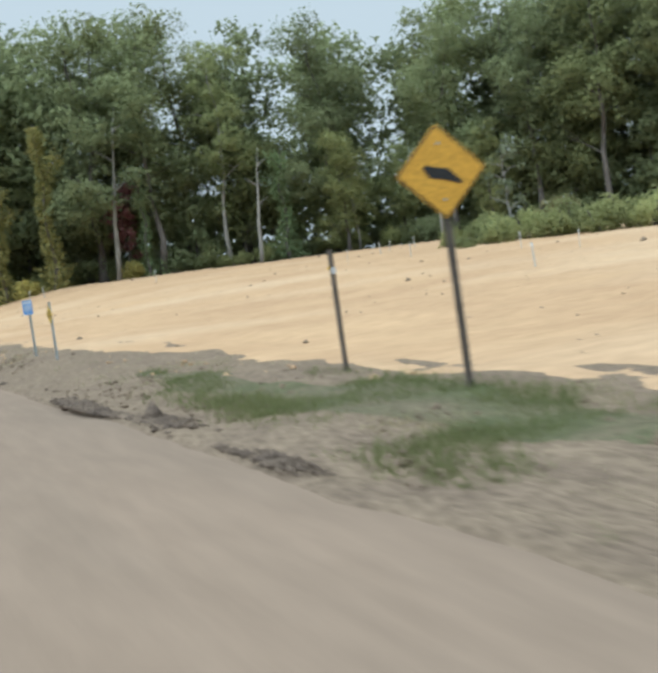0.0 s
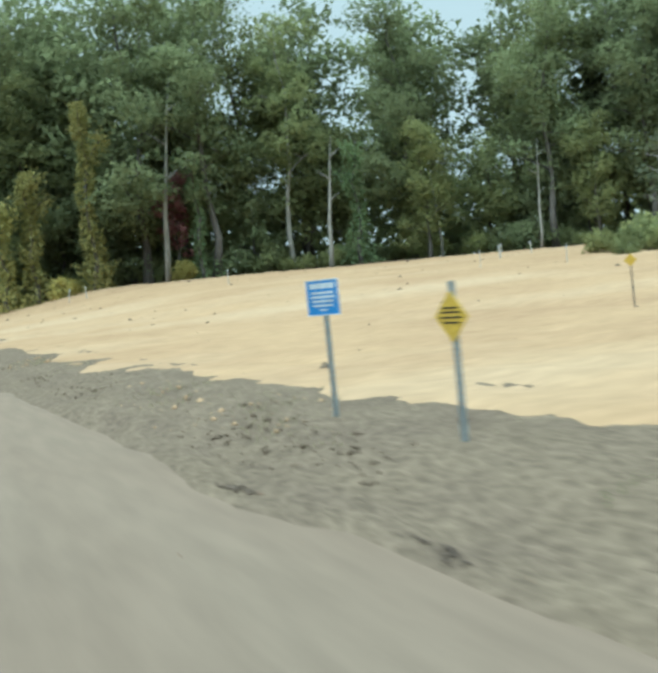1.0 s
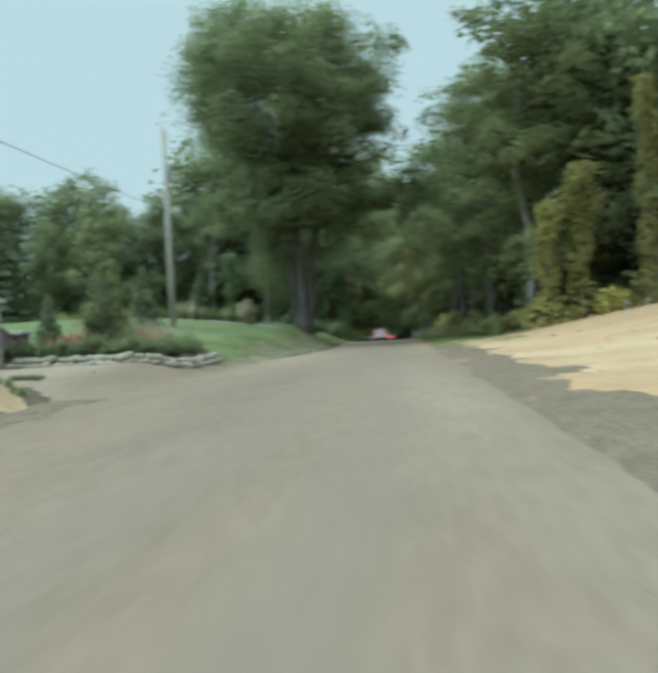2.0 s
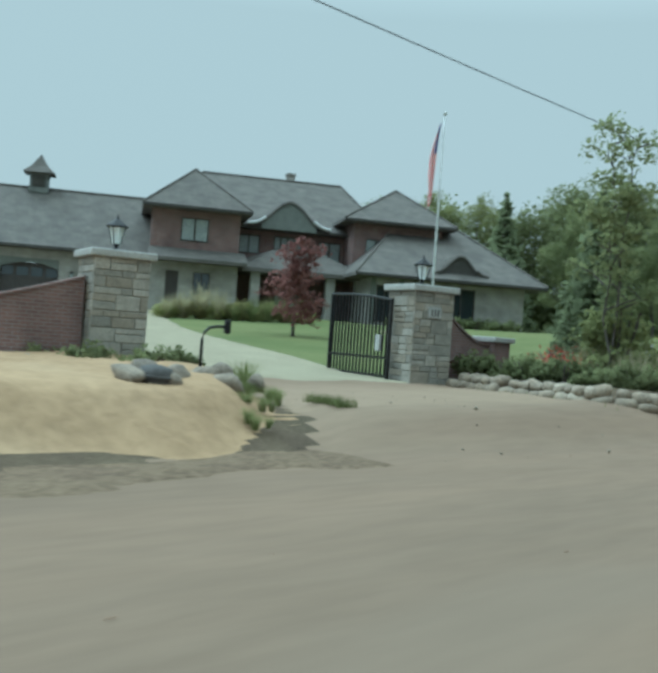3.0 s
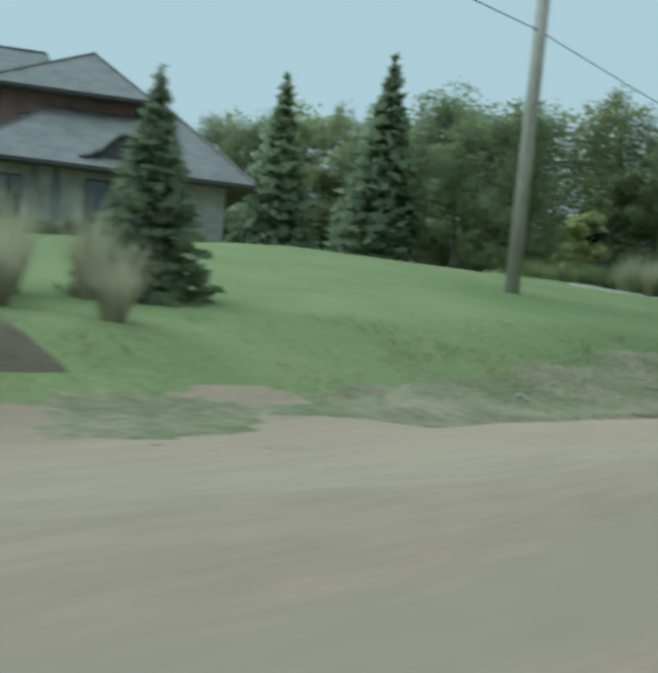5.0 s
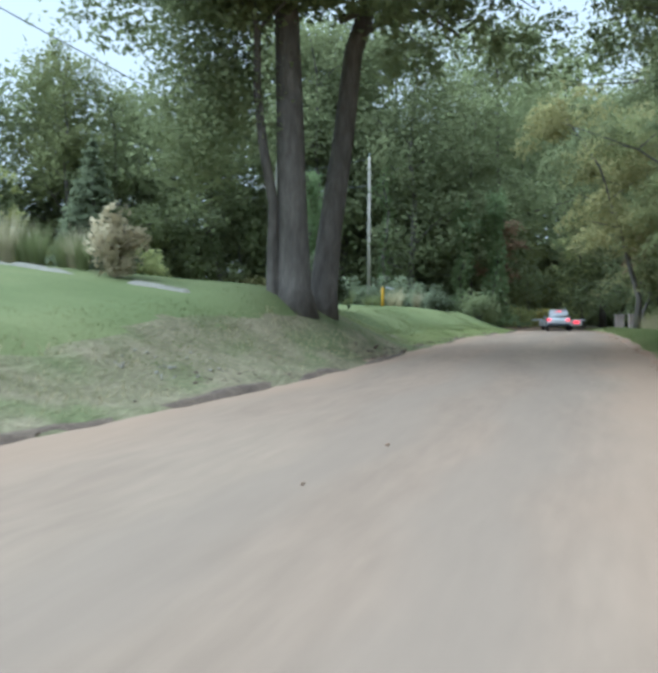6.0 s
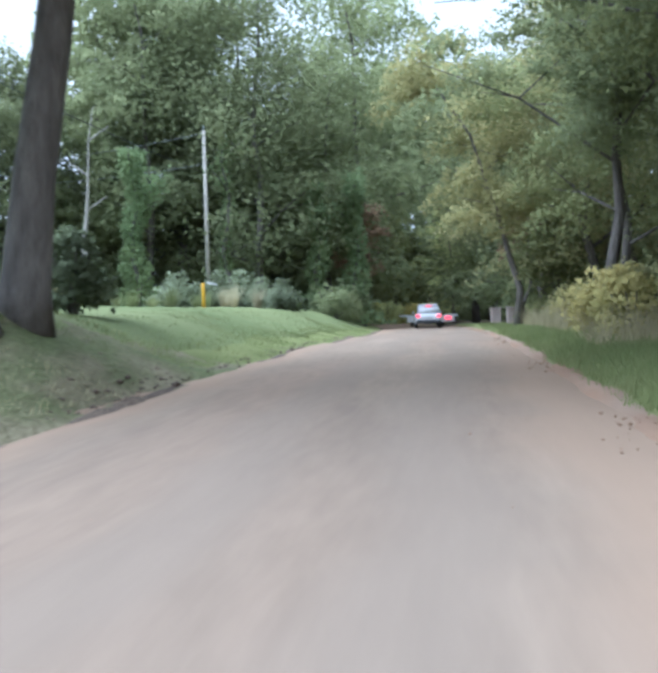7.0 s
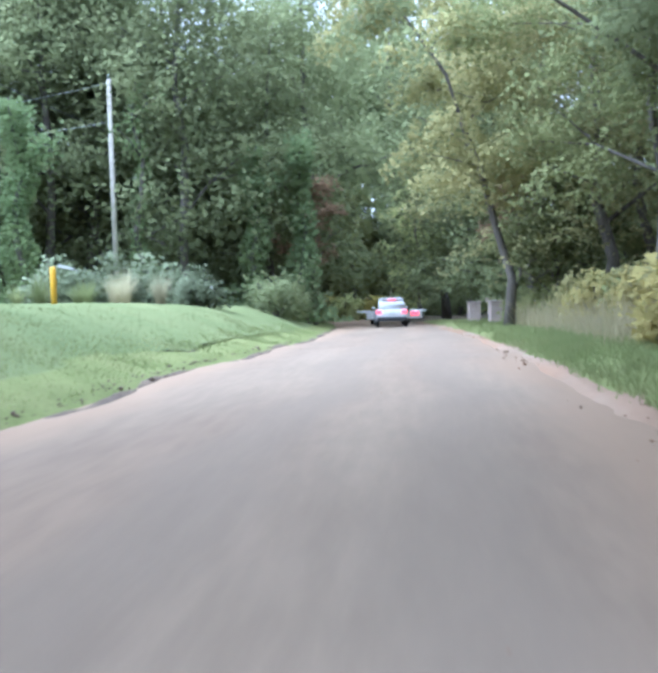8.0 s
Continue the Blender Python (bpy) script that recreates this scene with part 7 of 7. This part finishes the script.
# ---- vines and marked trees of the wood's edge ----
def vine(seed, h, r, leaves, mat, bark=M_BARK, arms=2):
    """A trunk wrapped in climbing leaves, ragged and hanging."""
    rng = np.random.default_rng(seed)
    pts = [Vector((0.25 * math.sin(2.1 * i + seed), 0.25 * math.cos(1.7 * i), h * i / 6 - (0.3 if i == 0 else 0))) for i in range(7)]
    bm = tube(bmesh.new(), pts, [0.2 - 0.025 * i for i in range(7)], 7)
    c = []
    for k in range(arms):
        a = rng.uniform(0, 6.28)
        p = pts[4 + k % 2]
        e = p + Vector((math.cos(a), math.sin(a), 0.9)) * h * 0.14
        tube(bm, [p, p.lerp(e, 0.5) + Vector((0, 0, 0.2)), e], [0.08, 0.05, 0.02], 5)
        f = rng.uniform(0, 1, (leaves // 8, 1))
        c.append(np.array(p) + f * np.array(e - p) + rng.normal(size=(leaves // 8, 3)) * r * 0.35)
    f = rng.uniform(0, 1, leaves) ** 1.2
    wob = 0.45 + 0.55 * np.abs(np.sin(f * 9 + seed)) * (1.15 - f)
    a = rng.uniform(0, 6.28, leaves)
    k = np.sqrt(rng.uniform(0, 1, leaves)) * r * wob * (1 + 1.2 * (f < 0.15))
    xs = np.interp(f, np.arange(7) / 6, [p.x for p in pts])
    ys_ = np.interp(f, np.arange(7) / 6, [p.y for p in pts])
    c.append(np.stack([xs + np.cos(a) * k, ys_ + np.sin(a) * k, f * h * 0.98 + 0.1], -1))
    trunk = bpy.data.meshes.new("trunk")
    bm.to_mesh(trunk)
    bm.free()
    trunk.materials.append(bark)
    return trunk, leaves_mesh("vine", leaf_blades(rng, np.concatenate(c), 0.22, 0.1), mat)


M_VINE = leaf_material("yellow_green_vine", (0.35, 0.33, 0.11), (0.44, 0.38, 0.145))
M_VINE_L = leaf_material("light_green_vine", (0.2, 0.26, 0.12), (0.27, 0.31, 0.145))
M_VINE_G = leaf_material("green_vine", (0.19, 0.245, 0.115), (0.25, 0.29, 0.135))
for i, (x, y, h, r, n, mt) in enumerate(((15.6, 84.6, 14.5, 1.1, 3000, M_VINE), (11.3, 85.6, 10, 1.2, 2400, M_VINE), (24.0, 84.2, 10, 0.8, 1000, M_VINE_G), (36.5, 80.6, 10, 1.2, 1500, M_VINE_G), (9.2, 85.8, 8, 1.1, 1800, M_VINE), (-44.0, 148.0, 10, 1.8, 1600, M_VINE_G), (-20.8, 139.5, 10.5, 1.2, 3200, M_VINE_L), (-15.9, 143.6, 12.0, 0.75, 700, M_VINE_L), (-10.3, 146.5, 9.0, 1.1, 2600, M_VINE_G), (-7.9, 148.0, 10.5, 1.3, 3600, M_VINE_G))):
    near_land(vine(100 + i, h, r, n, mt), "tree", x, y, 1.0, "dead trunk wrapped in yellow-green climbing vine" if mt is M_VINE else "trunk draped with green climbing vine", "tree", "vine-hung trunks", ("trunk", "vine"))
for i, (x, y, h, r, lean) in enumerate(((21.2, 84.4, 16, 0.24, 1.6), (33.3, 79.8, 10.5, 0.2, 0.9), (42.8, 78.2, 8, 0.09, -0.8), (47.3, 71.0, 8.6, 0.11, 0.2), (-23.2, 137.0, 12.5, 0.2, 0.9))):
    bm = bmesh.new()
    pts = [Vector((lean * (k / 6) ** 1.5 + 0.06 * math.sin(2.3 * k), 0.05 * math.cos(1.9 * k), h * k / 6 - (0.3 if k == 0 else 0))) for k in range(7)]
    tube(bm, pts, [r * (1.15 - 0.18 * k) for k in range(7)], 8)
    for k, sgn in ((3, 1), (4, -1), (5, 1)):
        e = pts[k] + Vector((sgn * h * 0.1, 0.2, h * 0.07))
        tube(bm, [pts[k], pts[k].lerp(e, 0.5), e], [r * 0.4, r * 0.25, r * 0.08], 5)
    sn = thing("bare_trunk", Matrix.Translation((x, y, at_land(x, y))), "pale bare tree trunk standing before the dark wood", "tree", "bare trunks")
    part("trunk", bm, M_BARK_PALE, sn, "", True)
redb = grow(111, 7.5, 0.09, 1.8, 2.0, 1300, 0.26, (M_BARK, M_LEAF_RED), clumps=40)
near_land(redb, "tree", 22.6, 86.0, 1.15, "small tree with dull red autumn leaves at the wood's edge", "tree")
near_land(SHRUBS[4], "shrub", 22.4, 83.8, 1.0, "yellow-leaved shrub at the wood's edge", "shrub", "", ("stem", "leaves"))
near_land(SHRUBS[4], "shrub", 13.0, 84.2, 1.0, "yellow-leaved shrub at the wood's edge", "shrub", "", ("stem", "leaves"), 90)
# the mound of brush at the lot's corner
for i, (x, y, s, k) in enumerate(((34.5, 50.5, 0.8, 2), (36.5, 49.5, 1.0, 0), (38.5, 48.0, 1.15, 2), (40.5, 46.5, 1.2, 0), (42.5, 44.5, 1.3, 2), (44.5, 42.5, 1.2, 0), (38.0, 51.0, 1.1, 2), (41.5, 48.5, 1.3, 3), (46.5, 40.0, 1.2, 2), (33.5, 47.8, 0.5, 0), (36.0, 47.5, 0.9, 2), (38.5, 45.5, 1.0, 2), (40.5, 43.5, 1.1, 2), (43.0, 41.5, 1.2, 2))):
    near_land(SHRUBS[k], "shrub", x, y, s, "tangled light green brush at the lot's corner" if k == 2 else "tangled green brush at the lot's corner", "shrub", "brush at the lot's corner", ("stem", "leaves"), 70 * i)
pale_t = grow(112, 6.0, 0.07, 1.3, 1.5, 420, 0.2, (M_BARK_PALE, silver), clumps=30)
near_land(pale_t, "tree", 39.0, 50.5, 1.15, "small pale-leaved tree above the brush", "tree")


# ---- grass of the verges and lawn edges: blades without number ----
def sward(name, places, h, width, mat, label, lift=0.03):
    rng = np.random.default_rng(len(places))
    x, y = places[:, 0], places[:, 1]
    n = len(x)
    a = rng.uniform(0, 6.28, n)
    hh = h * rng.uniform(0.5, 1.4, n)
    base = np.stack([x, y, land(x, y) - 0.02 + lift], -1)
    side = np.stack([np.cos(a), np.sin(a), np.zeros(n)], -1) * (width * rng.uniform(0.6, 1.4, n))[:, None]
    tip = base + np.stack([rng.normal(size=n) * hh * 0.4, rng.normal(size=n) * hh * 0.4, hh], -1)
    v = np.stack([base - side, base + side, tip], 1).reshape(-1, 3)
    ob = new(name, mesh_from(name, v.tolist(), np.arange(3 * n).reshape(n, 3).tolist(), mat))
    return tagged(ob, label, "grass", kind="stuff")


def scatter(seed, n, x0, x1, y0, y1, chance):
    rng = np.random.default_rng(seed)
    x, y = rng.uniform(x0, x1, n), rng.uniform(y0, y1, n)
    keep = rng.uniform(0, 1, n) < chance(x, y)
    return np.stack([x[keep], y[keep]], -1)


def crumbs(name, places, size, mat, label, category="soil"):
    """Loose clods and stones, each a small uneven lump."""
    rng = np.random.default_rng(len(places) + 3)
    n = len(places)
    s = size * rng.lognormal(0, 0.5, (n, 1, 1))
    base = np.array([(1, 0, 0), (0, 1, 0), (-1, 0, 0), (0, -1, 0), (0, 0, 0.75), (0, 0, -0.5)], float)
    v = base[None] * s * rng.uniform(0.6, 1.3, (n, 6, 3)) + rng.normal(size=(n, 6, 3)) * s * 0.12
    v += np.stack([places[:, 0], places[:, 1], land(places[:, 0], places[:, 1]) + 0.055], -1)[:, None]
    f = np.array([(0, 1, 4), (1, 2, 4), (2, 3, 4), (3, 0, 4), (1, 0, 5), (2, 1, 5), (3, 2, 5), (0, 3, 5)])
    faces = (f[None] + 6 * np.arange(n)[:, None, None]).reshape(-1, 3)
    ob = new(name, mesh_from(name, v.reshape(-1, 3).tolist(), faces.tolist(), mat, True))
    return tagged(ob, label, category, kind="stuff")


M_GRASS_DRY = leaf_material("dry_grass", (0.33, 0.29, 0.17), (0.42, 0.36, 0.22))
patch = lambda x, y: np.clip(0.5 + ripple(x, y, 0.9), 0, 1)
sward("verge_grass", scatter(1, 110000, 2.9, 8.5, 2, 16.5, lambda x, y: smooth(x, 2.8, 3.8) * (1 - smooth(x - sand_edge(y), -0.1, 0.7)) * (1 - smooth(y, 13, 17)) * np.clip(patch(x, y) * 1.5 - 0.05, 0, 1)), 0.1, 0.008, M_GRASS_DULL, "green grass tufts on the muddy road verge", 0.05)
sward("dry_verge_grass", scatter(2, 60000, 2.3, 6.5, 2, 34, lambda x, y: smooth(x - road_right(y), 0.3, 1.2) * (1 - smooth(x - sand_edge(y), 0.2, 1.2)) * patch(x + 40, y)), 0.06, 0.01, M_GRASS_DRY, "dry straw and stubble on the road verge")
sward("bank_grass", scatter(3, 90000, -11, -5.5, 60, 128, lambda x, y: smooth(road_left(y) - x, 0.5, 1.5) * (1 - smooth(road_left(y) - x, 2.6, 4.6)) * (0.25 + 0.75 * patch(x, y))), 0.09, 0.009, M_GRASS_DULL, "rough grass and weeds on the road bank")
sward("bank_straw", scatter(4, 50000, -10, -5.5, 58, 126, lambda x, y: smooth(road_left(y) - x, 0.1, 1.0) * (1 - smooth(road_left(y) - x, 1.5, 3.0)) * smooth(y, 66, 76) * (1 - smooth(y, 95, 104)) * patch(x + 9, y)), 0.1, 0.011, M_GRASS_DRY, "dry stalks on the road bank")
sward("lawn_grass", scatter(5, 40000, -22, -8, 64, 100, lambda x, y: smooth(lawn_in(x, y), 0.0, 1.0)), 0.025, 0.012, M_GRASS, "short blades of the mown lawn")
sward("far_verge_grass", scatter(6, 70000, 0.5, 8, 84, 150, lambda x, y: smooth(x - road_right(y), 0.1, 0.8) * (0.35 + 0.65 * patch(x, y))), 0.2, 0.012, M_GRASS, "tall green weeds on the shaded verge")
sward("stones_grass", scatter(7, 3000, -13, -6.6, 54.2, 64, lambda x, y: (1 - smooth(np.abs(x + 7.2), 0.1, 0.7)) * patch(x, y) + (1 - smooth(np.abs(y - 54.6), 0.1, 0.6)) * 0.3 * (x < -8)), 0.13, 0.008, M_GRASS, "grass tufts at the foot of field stones")

# ---- loose clods and stones ----
crumbs("verge_clods", scatter(11, 14000, 1.9, 6.5, -2, 34, lambda x, y: smooth(x - road_right(y), 0.0, 0.5) * (1 - smooth(x - sand_edge(y), -0.2, 0.6)) * patch(x + 5, y)), 0.014, M_MUD, "brown clods of mud on the road verge")
crumbs("ridge_clods", scatter(17, 150000, 1.6, 3.4, 0, 22, lambda x, y: (1 - smooth(np.abs(x - road_right(y) - 0.02 - 0.08 * np.sin(0.9 * y) - 0.05 * np.sin(2.3 * y)), 0.03, 0.2 + 0.06 * np.sin(1.7 * y))) * np.clip(patch(x * 2, y * 0.7) * 1.2 - 0.15, 0, 1)), 0.014, M_RIDGE, "dark crumbling ridge of mud along the road's edge")
crumbs("lot_clods", scatter(18, 700, 4, 48, 4, 78, lambda x, y: (84 - 0.474 * x - 0.88 * y > 2) * 0.7), 0.05, M_MUD, "scattered dark clods lying on the sandy lot")
crumbs("sand_clods", scatter(12, 3500, 2.2, 8.5, 2, 34, lambda x, y: (1 - smooth(np.abs(x - sand_edge(y)), 0.1, 0.9)) * patch(x, y + 7)), 0.02, M_SAND, "crumbs of pale sandy soil at the lot's edge")
crumbs("bank_clods", scatter(13, 7500, -9.5, -5.2, 68, 125, lambda x, y: smooth(road_left(y) - x, -0.3, 0.2) * (1 - smooth(road_left(y) - x, 0.3, np.interp(y, [95, 104], [1.8, 0.6]))) * patch(x - 5, y)), 0.02, M_RIDGE, "dark clods along the foot of the bank")
crumbs("road_stones", scatter(14, 2500, -7.5, 2.5, 6, 120, lambda x, y: (0.08 + 0.5 * smooth(np.abs(x + 2.4), 2.8, 4.2)) * patch(x, y)), 0.01, M_SHOULDER, "loose gravel scattered on the dirt road", "gravel")
crumbs("apron_stones", scatter(15, 500, -15, -6.5, 44, 58, lambda x, y: 0.6 * patch(x + 3, y)), 0.014, M_BOULDER, "small stones lying on the dirt apron", "gravel")
crumbs("shoulder_stones", scatter(16, 3500, -1, 2.6, 84, 130, lambda x, y: (1 - smooth(np.abs(x - road_right(y)), 0.1, 0.7)) * patch(x, y)), 0.016, M_SHOULDER, "loose stones at the shoulder's edge", "gravel")
sward("drive_weeds", scatter(8, 22000, -12.6, -8.8, 44.0, 47.4, lambda x, y: (1 - smooth(np.abs(apron_in(x, y) + 0.2), 0.2, 1.3)) * np.clip(patch(x, y) * 1.5 - 0.3, 0, 1)), 0.12, 0.009, M_GRASS_DULL, "low green weeds between soil mound and drive", 0.06)
sward("near_weeds", scatter(9, 60000, 0.4, 4.6, 94, 124, lambda x, y: smooth(x - road_right(y), 0.0, 0.5) * (0.5 + 0.5 * patch(x, y))), 0.17, 0.012, M_GRASS, "tall green weeds along the gravel shoulder", 0.05)
sward("tall_dry_weeds", scatter(10, 9000, 2.6, 6.0, 104, 136, lambda x, y: patch(x + 2, y)), 0.85, 0.012, M_GRASS_DRY, "tall dry brown weeds before the roadside bushes", 0.05)
sward("far_bank_grass", scatter(19, 50000, -9.5, -5, 100, 138, lambda x, y: smooth(road_left(y) - x, 0.2, 0.7) * (1 - smooth(road_left(y) - x, 1.6, 2.4)) * (0.4 + 0.6 * patch(x, y))), 0.07, 0.011, M_GRASS, "short green grass on the bank beside the road", 0.05)
crumbs("bank_stones", scatter(20, 900, -9.6, -6.2, 70, 88, lambda x, y: smooth(road_left(y) - x, 0.4, 0.9) * (1 - smooth(road_left(y) - x, 1.6, 2.4)) * np.clip(patch(x * 1.5, y) * 2 - 0.7, 0, 1)), 0.035, M_PATH, "pale stones strewn over the rough bank", "gravel")
